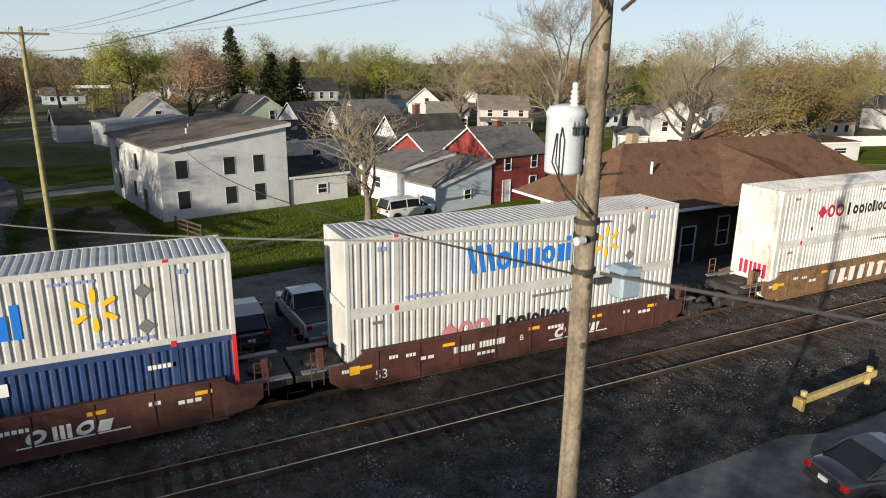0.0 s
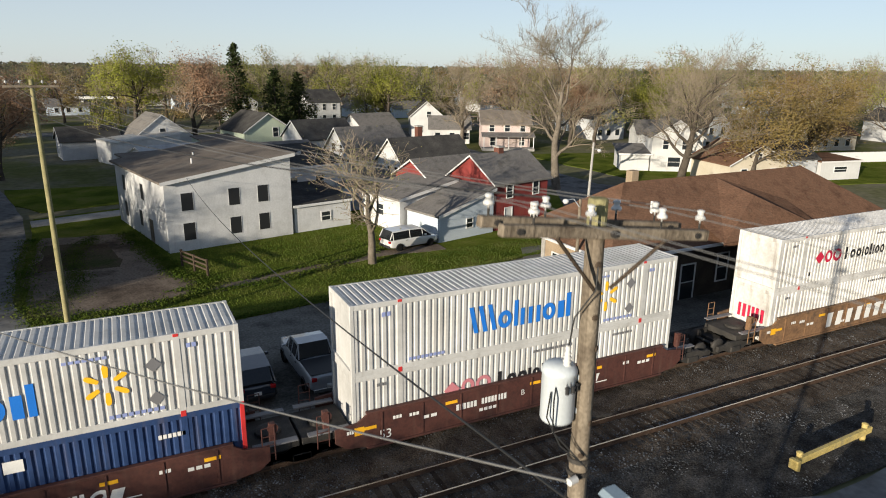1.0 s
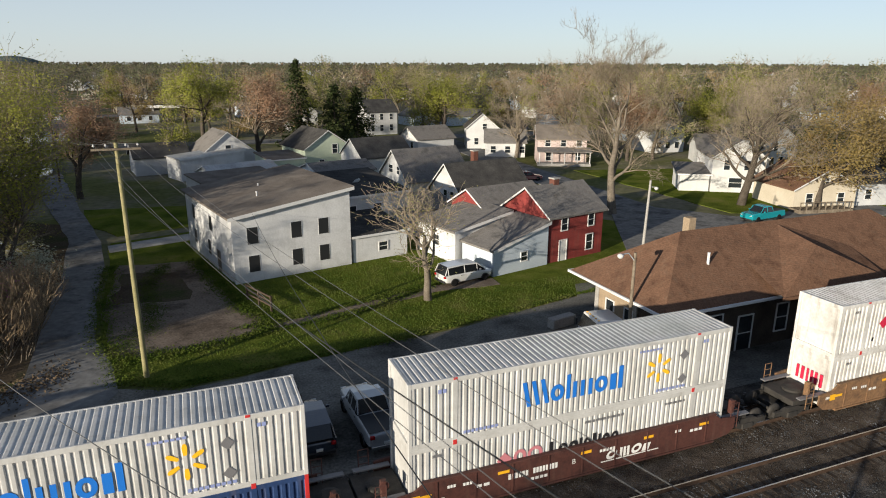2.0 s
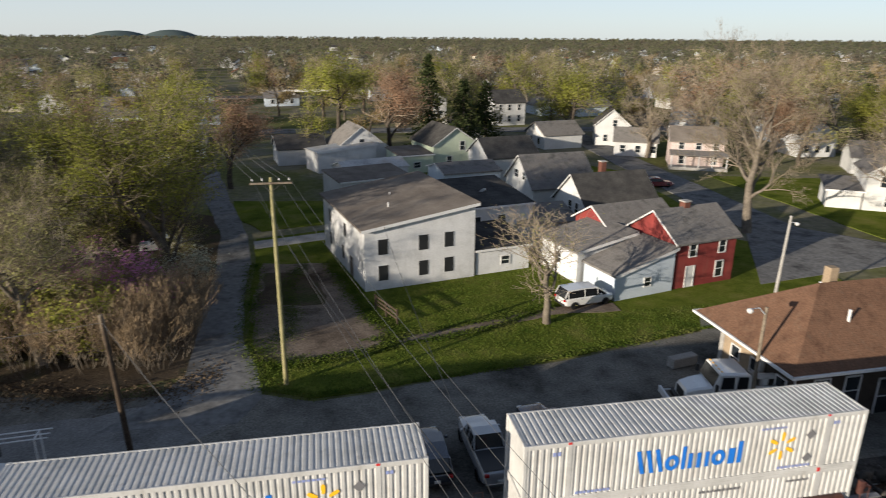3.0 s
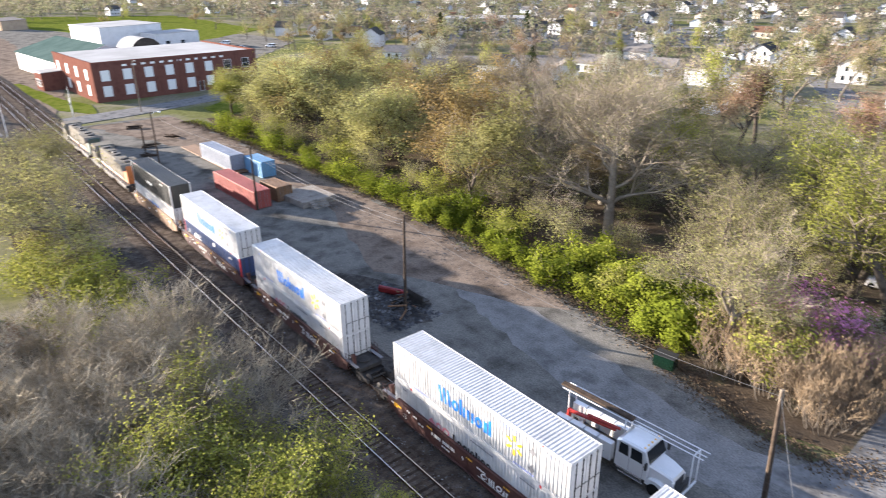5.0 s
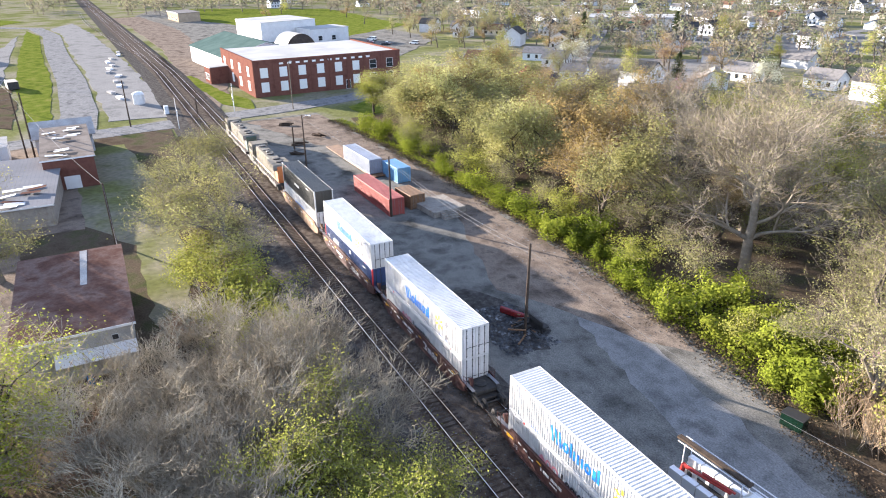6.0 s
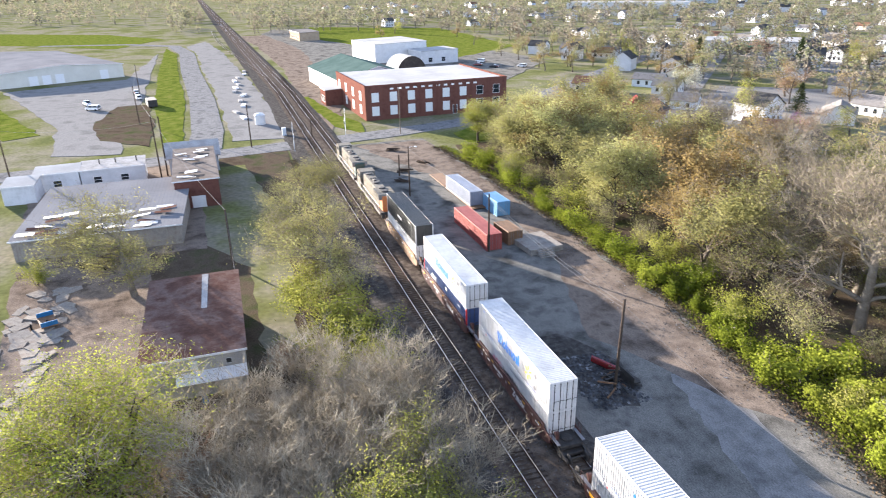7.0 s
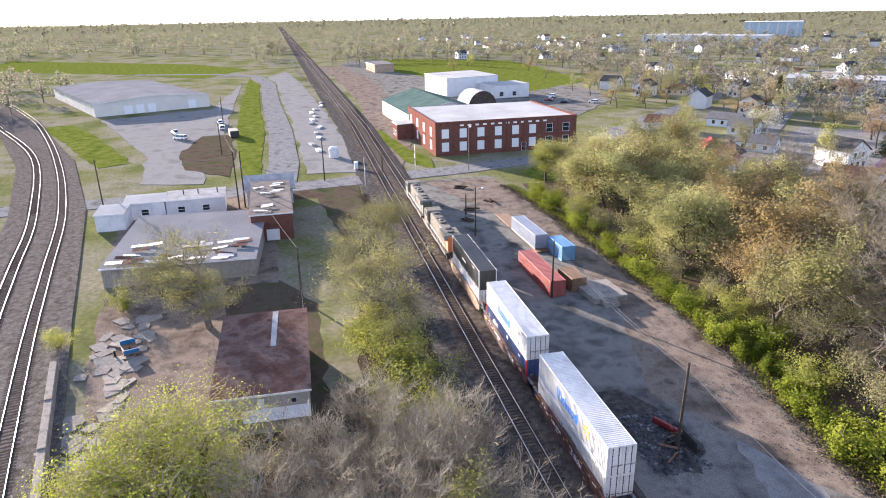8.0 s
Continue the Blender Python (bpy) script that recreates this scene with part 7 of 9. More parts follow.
for by in range(11):
    for bxx in range(15):
        for k in range(2):
            u, v = -330 + 42 * bxx + 18 * k + rt.uniform(-4, 4), 118 + 46 * by + rt.uniform(-8, 8)
            x, y = u - 0.13 * v, v + 0.13 * u * 0.6
            if rt.random() < 0.40 or abs(x + 0.16 * y - 2) < 12 or (x < -60 and y < 110) or (0 < x < 75 and y < 112) or (x < -150 and y < 210):
                continue
            FAR_SPOTS.append((x, y))
            copy_thing(KINDS[rt.randrange(5)], pose(x, y, -0.1, 0, 0, 8 + rt.choice((0, 0, 90, 180)) + rt.uniform(-3, 3)))
for k in range(70):
    x, y = rt.uniform(-760, -190), rt.uniform(150, 620)
    if y < 150 + 0.35 * (-x - 190) or any(abs(x - a) < 17 and abs(y - b) < 17 for a, b in FAR_SPOTS) or (x < -240 and x > -320 and y < 290):
        continue
    FAR_SPOTS.append((x, y))
    copy_thing(KINDS[rt.randrange(5)], pose(x, y, -0.1, 0, 0, 45 + rt.choice((0, 90, 180))))
for x, y, yaw, k in ((-126, 77, 40, 3), (-104, 86, 35, 3), (-128, 96, 40, 2), (-172, 104, 40, 4), (-196, 118, 40, 0), (-212, 96, 40, 2), (90, 76, -30, 0), (96, 66, 0, 1), (92, 92, -5, 3), (112, 84, -5, 0), (120, 60, -8, 2), (100, 110, 0, 4), (132, 104, 0, 1), (126, 36, -8, 0), (150, 62, -8, 3), (-32, 102, 8, 4), (-40, 122, 8, 2), (-52, 108, 8, 0)):
    FAR_SPOTS.append((x, y))
    copy_thing(KINDS[k], pose(x, y, -0.1, 0, 0, yaw))
for i in range(10):
    for j in range(6):
        x, y = -128 - 22 * i + rt.uniform(-4, 4), 92 + 21 * j + 3 * i + rt.uniform(-4, 4)
        if rt.random() < 0.25 or (x < -232 and y < 130) or (y > 190 and x < -140) or any(abs(x - a) < 14 and abs(y - b) < 14 for a, b in FAR_SPOTS):
            continue
        FAR_SPOTS.append((x, y))
        copy_thing(KINDS[rt.randrange(5)], pose(x, y, -0.1, 0, 0, 40 + rt.choice((0, 90, 180)) + rt.uniform(-3, 3)))
house("house", "small white house with a dull red roof among trees", -160, 84, 62, 8, 9, 3.2, 2.4, M_SIDEW, surf("dull_red_roofing", [(0.16, 0.035, 0.035), (0.23, 0.06, 0.055)], 0.85, scale=0.4, fine=6, bump=0.2, wave=("X", 0.5), amount=0.15), "y", 0.35, boards=False, simple=True, wins=rows("f", (1.8, 4.0, 6.2), 0.9, 1.0, 1.3))["group"] = "houses across the town"
FAR_SPOTS.append((-160, 84))
# the rest of the town towards the horizon: rows of small houses past counting
far_town = MB()
TOWN_XY = []
FAR_MATS = [M_SIDEW, M_SIDECR, M_SIDEGR, M_SIDEBL, M_SHGREY, M_SHDARK, M_SHBROWN, M_PANE]
for k in range(900):
    a, r = rt.uniform(radians(26), radians(172)), math.sqrt(rt.uniform(300**2, 1150**2))
    x, y = r * math.cos(a), r * math.sin(a) - 20
    gx, gy = x + 0.13 * y, y - 0.08 * x
    if rt.random() < 0.25 or gx % 88 < 14 or gy % 104 < 14 or (-600 < x < -150 and y < 175) or y < 120 or abs(x + 0.16 * y - 2) < 14:
        continue
    if any(abs(x - p) < 17 and abs(y - q) < 17 for p, q in FAR_SPOTS + TOWN_XY) or (-330 < x < -225 and 190 < y < 300) or (-960 < x < -690 and 380 < y < 720):
        continue
    TOWN_XY.append((x, y))
    w, d, h, rise = rt.uniform(7, 12), rt.uniform(7, 10), rt.choice((2.9, 3.1, 5.2)), rt.uniform(1.7, 2.8)
    wm, rm, start = rt.choice((0, 0, 1, 2, 2, 3)), rt.choice((4, 5, 5, 6)), len(far_town.v)
    far_town.add([(0, 0, 0), (w, 0, 0), (w, d, 0), (0, d, 0), (0, 0, h), (w, 0, h), (w, d, h), (0, d, h), (0, d / 2, h + rise), (w, d / 2, h + rise)], [(0, 1, 5, 4), (1, 2, 6, 9, 5), (2, 3, 7, 6), (3, 0, 4, 8, 7)], wm)
    far_town.add([(-0.4, -0.4, h - 0.2), (w + 0.4, -0.4, h - 0.2), (w + 0.4, d / 2, h + rise + 0.15), (-0.4, d / 2, h + rise + 0.15), (w + 0.4, d + 0.4, h - 0.2), (-0.4, d + 0.4, h - 0.2)], [(0, 1, 2, 3), (3, 2, 4, 5)], rm)
    for u in (0.22, 0.5, 0.78):
        for z in (0.9, 3.5)[: 2 if h > 4 else 1]:
            far_town.box(w * u - 0.5, w * u + 0.5, -0.06, -0.01, z, z + 1.3, 7)
            far_town.box(w + 0.01, w + 0.06, d * u - 0.45, d * u + 0.45, z, z + 1.3, 7)
    far_town.move(pose(x, y, -0.1, 0, 0, 8 + rt.choice((0, 90, 180, 270)) + rt.uniform(-3, 3)), start)
tagged(part("far_town", far_town, FAR_MATS), "rows of small pale houses stretching across the town", "houses", kind="stuff")
for i in range(-8, 9):
    x0 = 88 * i + 7
    flat("road", ribbon([(x0 - 0.13 * 300, 300), (x0 - 0.13 * 900, 900)], 7), 0.01 + 0.001 * (i % 3), M_STREET, "straight grey town street", "street") if abs(x0 - 2) > 30 else None

# filling station with a flat canopy up the street
st = thing("filling_station", "white flat-roofed canopy of a filling station", "building", pose(-2, 205, 0, 0, 0, -6))
part("canopy", bx(-9, 9, -4, 4, 4.6, 5.4, 0.05), M_TRIM, st)
part("canopy_top", bx(-8.8, 8.8, -3.8, 3.8, 5.404, 5.45), M_SHDARK, st)
for x in (-6, 6):
    part("column", bx(x - 0.3, x + 0.3, -0.3, 0.3, 0, 4.6), M_TRIM, st)

# ---- buildings round the road crossing ----
bk = thing("factory", "two-storey red brick factory with white roof and blinds", "building", pose(-188.2, 16.0, 0, 0, 0, 92.5))
# local x runs along the street front, local y away from the road
FW, FD, FH = 45.0, 38.0, 9.5
part("wall", bx(0, FW, 0, FD, -0.1, FH), M_BRICK, bk)
part("roof", bx(0.5, FW - 0.5, 0.5, FD - 0.5, FH + 0.002, FH + 0.06), M_WROOF, bk)
part("parapet", MB().box(-0.08, FW + 0.08, -0.08, 0.35, FH, FH + 0.45).box(-0.08, 0.35, 0.35, FD, FH, FH + 0.45).box(FW - 0.35, FW + 0.08, 0.35, FD, FH, FH + 0.45), M_BRICK, bk)
for i in range(12):
    bars(bk, 7.5 + i * 2.4, 8.45, 1.4, 0.5, M_OFFW, y=-0.01, gap=0.2, label="faded white painted lettering strokes")
for i in range(8):
    for z in (1.3, 5.2):
        window(bk, 3.0 + i * 5.5, 0, z, 2.0, 2.5, 0, pane=M_BLIND if i < 6 else M_PANE)
for i in range(4):
    for z in (1.3, 5.2):
        window(bk, 0, FD - 4.5 - i * 9.3, z, 2.0, 2.5, -90, pane=M_BLIND)
for i in range(9):
    part("pier", bx(0.1 + i * 5.5, 0.6 + i * 5.5, -0.14, 0.0, 0, FH), M_BRICK, bk)
window(bk, 27.8, 0, 0.0, 1.3, 2.5, 0, name="door")
an = house("factory_annex", "single-storey brick annex beside the tracks", -226.2, 8.6, 3, 8, 7.5, 5.0, -0.3, M_BRICK, M_WROOF, "y", 0.1, "building", rows("f", (2, 4, 6), 1.2, 1.2, 1.8))
house("warehouse", "grey metal workshop with grey-green roof", -280, 12, 5, 50, 28, 6.0, 4.2, M_SIDEGR, M_GREENROOF, "x", 0.4, "building")
qn = thing("quonset_hut", "white arched metal storage hut", "building", pose(-296, 48, 0, 0, 0, 8))
qs = MB()
for i in range(13):
    a = math.pi * i / 12
    qs.v += [(0, 7 - 7 * math.cos(a), 7.5 * math.sin(a)), (14, 7 - 7 * math.cos(a), 7.5 * math.sin(a))]
qs.f, qs.m = [(2 * i, 2 * i + 2, 2 * i + 3, 2 * i + 1) for i in range(12)], [0] * 12
part("shell", qs, M_WROOF, qn)
for x in (0.3, 13.7):
    part("end_wall", MB().add([(x, 7 - 7 * math.cos(math.pi * i / 12), 7.5 * math.sin(math.pi * i / 12)) for i in range(13)], [tuple(range(13))]), M_BRICKDK, qn)
house("warehouse", "white metal building with flat white roof", -362, 46, 8, 34, 28, 9.0, -0.5, M_SIDEW, M_WROOF, "y", 0.2, "building", "f,6,0,4,4 f,14,0,4,4")
house("warehouse", "white flat-roofed workshop beside the yard", -330, 68, 8, 16, 20, 6.0, -0.4, M_SIDEW, M_WROOF, "y", 0.2, "building", "r,5,1,2,2 r,12,1,2,2")
house("building", "low buff building across the field", -520, 30, 5, 34, 14, 5.5, -0.4, M_BRICKTAN, M_SHGREY, "y", 0.3, "building", rows("f", (4, 10, 16, 22, 28), 1.2, 2, 1.6))
wr = house("warehouse", "long beige metal warehouse with pale grey roof", -311.0, -108.8, 116, 50, 96, 5.6, 1.6, M_METALTAN, M_GREYROOF, "y", 0.5, "building", "")
for i, u in enumerate((12, 17, 22, 40)):
    part("roller_door", bx(u, u + 3.4, -0.06, 0.0, 0.05, 3.8), M_TRIM, wr, "white roller door")
for i in range(9):
    part("frame_line", bx(-0.05, 0.0, 8 + i * 14, 8.25 + i * 14, 0, 5.5), M_TRIM, wr)
pz = thing("shop", "long pale shop with green canopy fascia", "building", pose(-296, 219, 0, 0, 0, 48))
part("wall", bx(0, 46, 0, 26, -0.1, 5.6), M_METALTAN, pz)
part("roof", bx(-0.2, 46.2, -0.2, 26, 5.602, 6.3), M_WROOF, pz)
part("fascia", bx(14, 32, -1.6, -0.2, 3.4, 4.4), plain("shop_green", (0.02, 0.20, 0.12), 0.5), pz, "green canopy")
bars(pz, 19, 5.7, 8, 0.5, plain("sign_green", (0.02, 0.16, 0.10), 0.5), y=-0.22, n=8)
for u in (16, 20, 24, 28):
    part("window", bx(u, u + 2.6, -0.05, 0.0, 0.3, 2.8), M_PANE, pz)
gr = thing("mill", "large pale blue-grey mill building with tall ribs", "building", pose(-882, 614, 0, 0, 0, 52))
part("wall", bx(0, 75, 0, 40, 0, 19.6), surf("pale_blue_cladding", [(0.27, 0.34, 0.39), (0.36, 0.43, 0.48)], 0.6, scale=0.1, fine=2, bump=0.1, amount=0.08), gr)
for i in range(6):
    part("rib", bx(5 + i * 12.4, 7.4 + i * 12.4, -1.2, 0, 0, 18.4), M_SIDEGR, gr)
part("roof", bx(-0.5, 75.5, -1.3, 40.5, 19.6, 20.4), M_TRIM, gr)
house("warehouse", "long low white industrial roofs far off", -820, 420, 40, 150, 40, 8, -0.5, M_SIDEW, M_WROOF, "y", 0.5, "building")

# barn and ruined sheds south of the tracks
br = house("barn", "white-walled barn with rusted brown metal roof", -59.0, -33.2, 90, 9.3, 17.2, 4.6, -0.9, M_CONC, M_RUSTROOF, "y", 0.35, "barn")
part("roof_patch", MB().add([(5.4, 9.0, 5.29), (6.0, 9.0, 5.29), (6.2, 17.3, 5.73), (5.5, 17.3, 5.73)], [(0, 1, 2, 3)]), M_CONC, br, "pale weathered streak patch on the roof")
part("awning", MB().add([(2.8, -1.2, 2.2), (9.4, -1.2, 2.2), (9.4, -0.02, 2.9), (2.8, -0.02, 2.9), (2.8, -1.2, 2.25), (9.4, -1.2, 2.25), (9.4, -0.02, 2.95), (2.8, -0.02, 2.95)], [(3, 2, 1, 0), (4, 5, 6, 7), (0, 1, 5, 4), (1, 2, 6, 5), (3, 0, 4, 7)]), M_TRIM, br, "white lean-to awning")
window(br, 2.0, 0, 3.0, 0.5, 0.5, 0, board=True)
window(br, 7.8, 0, 3.3, 0.5, 0.5, 0, board=True)
part("door", bx(4.2, 4.9, -0.05, 0.0, 3.0, 4.1), M_BLIND, br)
dr = thing("drum", "blue steel drum beside the barn", "drum", pose(-57.6, -28.0, 0))
part("drum_body", MB().lathe([(0.29, 0), (0.3, 0.05), (0.29, 0.28), (0.305, 0.3), (0.29, 0.32), (0.29, 0.6), (0.305, 0.62), (0.29, 0.64), (0.3, 0.88)], n=16), paint("drum_blue", (0.03, 0.15, 0.32)), dr)
ru = house("shed", "long collapsing shed with weathered metal roof", -104.5, -55.0, 88, 23.5, 26, 3.2, -0.7, M_OLDBLOCK, M_GREYROOF, "y", 0.3, "shed")
rr = random.Random(21)
for i in range(26):
    q = part("roof_sheet", bx(0, 2.6, 0, 1.1, 0, 0.03), M_GALV if i % 3 else M_RUSTROOF, ru)
    q.matrix_basis = pose(rr.uniform(0, 20), rr.uniform(-0.6, 9), 3.62 + rr.uniform(0, 0.25), rr.uniform(-8, 8), rr.uniform(-8, 8), rr.uniform(-15, 15))
house("shed", "small white shed with a bright metal roof", -136, -64, 90, 5.5, 6, 3.4, -0.4, M_BLOCKW, M_WROOF, "y", 0.2, "shed")
house("shed", "white flat-roofed office by the road", -142.5, -60, 94, 8, 6, 3.6, -0.3, M_BLOCKW, M_WROOF, "y", 0.2, "shed", "f,4,1,1.4,1.2")
o2 = house("shed", "grey workshop with a pale flat roof and vents", -143.0, -51.8, 94, 12, 7, 3.6, -0.3, M_SIDEGR, M_CONC, "y", 0.2, "shed", "f,3,1,1.4,1.2 f,8,1,1.4,1.2")
for u in (3.5, 6.5, 10.5):
    part("vent_pipe", MB().tube((u, 3.5, 3.8), (u, 3.5, 5.0), 0.12, n=8), M_STEEL, o2)
bs = house("shed", "tall brick shed with a patched pale roof", -121.5, -33.0, 92, 7.6, 24, 5.2, -0.5, M_BRICK, M_SHTAUPE, "y", 0.25, "shed", "f,3.8,0,2.2,2.2")
for i in range(18):
    q = part("roof_sheet", bx(0, 2.2, 0, 0.9, 0, 0.03), M_GALV if i % 4 else M_SHDARK, bs)
    q.matrix_basis = pose(rr.uniform(0, 5.2), rr.uniform(0, 22), 5.45 + rr.uniform(0.1, 0.5), rr.uniform(-2, 5), rr.uniform(-5, 5), rr.uniform(-12, 12))
house("shed", "grey hip-roofed office at the crossing", -147, -35.4, 92, 10, 9, 3.8, 2.2, M_SIDEGR, M_CONC, "x", 0.6, "shed")

# retaining wall, rubble, wreck, yard clutter
rw = thing("retaining_wall", "low weathered concrete wall beside the curving track", "wall", pose(-50, -47.0, 0, 0, 0, 194))
for i in range(9):
    part("block", bx(i * 3.2, i * 3.2 + 3.14, -0.4, 0.4, -0.1, 1.5 - 0.06 * (i % 3), 0.05), M_OLDBLOCK, rw)
for i in range(60):
    k = thing("slab", "broken pale concrete slab lying on the ground", "concrete slab", pose(rr.uniform(-92, -50), rr.uniform(-50.5, -44) - 0.1 * rr.random(), -0.03, rr.uniform(-4, 4), rr.uniform(-4, 4), rr.uniform(0, 180)), "broken slabs")
    w, d = rr.uniform(0.7, 1.6), rr.uniform(0.6, 1.3)
    part("slab_body", MB().prism([(-w, -d), (w * 0.7, -d * 0.9), (w, d * 0.3), (w * 0.2, d), (-w * 0.9, d * 0.7)], 0.0, 0.14), M_OLDBLOCK, k)
wc = thing("trailer", "open-top utility trailer with blue ends and rusty load", "trailer", pose(-82.0, -47.5, 0, 0, 0, 20))
part("bed", bx(0, 3.2, 0, 1.8, 0.4, 0.55), M_RUST, wc)
for x in (0, 3.1):
    part("end_board", bx(x, x + 0.1, 0, 1.8, 0.55, 1.1), paint("drum_blue", (0.03, 0.15, 0.32)), wc)
wheels(wc, (1.6,), 1.0, 0.34)
vehicle("pickup", pose(-99.5, -45.5, 0, 0, 0, 60), "derelict dark truck behind the tree", paint("derelict", (0.06, 0.05, 0.06)), "pickup truck")
for x, y, yaw, sh, c in ((-255, -68, 20, "pickup", ("white", (0.72, 0.72, 0.71))), (-243, -66, 60, "van", ("white", (0.72, 0.72, 0.71))), (-262, -52, 10, "van", ("white", (0.72, 0.72, 0.71))), (-270, -53, 10, "sedan", ("black", (0.012, 0.013, 0.015))), (-276, -54, 10, "suv", ("white", (0.72, 0.72, 0.71))), (-290, 96, 30, "sedan", ("black", (0.012, 0.013, 0.015))), (-300, 92, 30, "sedan", ("dark_red", (0.13, 0.012, 0.018))), (-312, 98, 30, "van", ("white", (0.72, 0.72, 0.71))), (-285, 108, 30, "suv", ("white", (0.72, 0.72, 0.71))), (-276, 66, 95, "sedan", ("silver", (0.42, 0.43, 0.44))), (-120, 96, 40, "sedan", ("white", (0.72, 0.72, 0.71))), (-135, 110, 40, "van", ("silver", (0.42, 0.43, 0.44)))):
    vehicle(sh, pose(x, y, 0, 0, 0, yaw), f"{c[0].replace('_', ' ')} vehicle parked in the works yards", paint(*c), group="vehicles in the far yards")
tk = thing("dump_box", "dark steel refuse box in the works yard", "container", pose(-246, -48, 0, 0, 0, 10))
part("box", bx(0, 7, 0, 3, 0.2, 2.4, 0.05), M_STEEL, tk)
tn = thing("tank", "white upright storage tank by the tracks", "tank", pose(-196, -13.5, 0))
part("tank_shell", MB().lathe([(1.5, 0), (1.5, 2.6), (1.1, 3.1), (0.2, 3.3)], n=18), M_PORC, tn)
for i in range(12):
    k = thing("material_stack", "pale stack of track material on the ground", "stack", pose(-205 - 11 * i + rr.uniform(-3, 3), -15 + rr.uniform(-5, 3), 0, 0, 0, rr.uniform(-20, 20)), "track material stacks")
    part("bundle", bx(-2, 2, -0.7, 0.7, 0, 0.6, 0.05), M_CONC if i % 2 else M_TRIM, k)
for x, y, h, lean in ((-145.8, -37.2, 13, 3), (-146.6, -36.0, 12.5, -4), (-167, -17.6, 10.5, 0), (-91.6, -24.4, 8.5, 0), (-155.2, -67.5, 11, 1), (-172, -2, 5, 0), (-210, -47, 11, 2), (-270, -52, 11, -2), (-128, 10, 4.5, 0)):
    k = thing("utility_pole", "dark wooden pole near the road crossing", "utility pole", pose(x, y, 0, 0, lean, 0), "poles round the crossing")
    part("pole", pole_mesh(h, 0.17, 0.12, int(-x), 8, 4), M_WOOD2, k)
    if h > 10:
        part("crossarm", bx(-1.1, 1.1, -0.06, 0.06, h - 0.6, h - 0.48), M_WOOD2, k)
for a, b in (((-145.8, -37, 12.6), (-210, -47, 10.6)), ((-210, -47, 10.6), (-270, -52, 10.6)), ((-145.8, -37, 12.2), (-91.6, -24.4, 8.4)), ((-91.6, -24.4, 8.4), (-77, -24, 5.2)), ((-145.8, -37, 11.8), (-155.2, -67.5, 10.5))):
    wire(a, b, 1.0, 0.02, group="wires round the crossing")
for x, y, yaw in ((-172.5, 7.0, 0), (-158.5, -8.0, 180)):
    k = thing("crossing_signal", "railway crossing signal with raised gate arm", "crossing signal", pose(x, y, 0, 0, 0, yaw), "crossing signals")
    part("mast", MB().tube((0, 0, 0), (0, 0, 4.2), 0.08, n=8), M_TANK, k)
    cb = MB().box(-0.6, 0.6, -0.03, 0.0, 3.6, 3.8)
    part("crossbuck", MB().box(-0.65, 0.65, -0.02, 0.02, -0.09, 0.09).move(pose(0, -0.1, 3.9, 0, 45, 0)), M_TRIM, k)
    part("crossbuck", MB().box(-0.65, 0.65, -0.02, 0.02, -0.09, 0.09).move(pose(0, -0.14, 3.9, 0, -45, 0)), M_TRIM, k)
    part("signal_light", MB().tube((-0.5, -0.25, 3.0), (-0.5, -0.05, 3.0), 0.2, n=12).tube((0.5, -0.25, 3.0), (0.5, -0.05, 3.0), 0.2, n=12), M_BLKPL, k)
    part("gate_arm", MB().box(0.3, 0.42, -0.05, 0.05, 1.0, 7.0), M_TRIM, k)
sn = thing("switch_stand", "dark signal cabinet beside the rails", "cabinet", pose(-178, -8.5, 0))
part("cabinet_body", bx(-0.6, 0.6, -0.5, 0.5, 0, 2.0, 0.04), M_TANK, sn)
wt = thing("water_tower", "pale blue water tower far over the woods", "water tower", pose(-640, 1060, 0))
part("tank", MB().lathe([(2, 24), (7, 27), (8.5, 31), (7.5, 35), (2, 38)], n=20), plain("pale_blue_tank", (0.30, 0.50, 0.62), 0.4), wt)
part("stem", MB().lathe([(3.5, 0), (2, 4), (2, 25)], n=12), plain("pale_blue_stem", (0.32, 0.50, 0.60), 0.4), wt)
hl = MB()
for x0, r, hh in ((-1080, 190, 40), (-800, 180, 46)):
    k = len(hl.v)
    n = 20
    for j in range(5):
        for i in range(n):
            a = 2 * math.pi * i / n
            hl.v.append((x0 + r * (1 - j / 4.3) * math.cos(a), 4150 + 200 * (1 - j / 4.3) * math.sin(a), hh * math.sin(j / 4 * math.pi / 2) - 2))
    hl.f += [(k + j * n + i, k + j * n + (i + 1) % n, k + (j + 1) * n + (i + 1) % n, k + (j + 1) * n + i) for j in range(4) for i in range(n)]
hl.m = [0] * len(hl.f)
tagged(part("hills", hl, surf("wooded_hill", [(0.075, 0.10, 0.10), (0.10, 0.125, 0.12)], 1.0, scale=0.01), smooth=True), "two low bluish hills on the horizon", "hill", kind="structure")

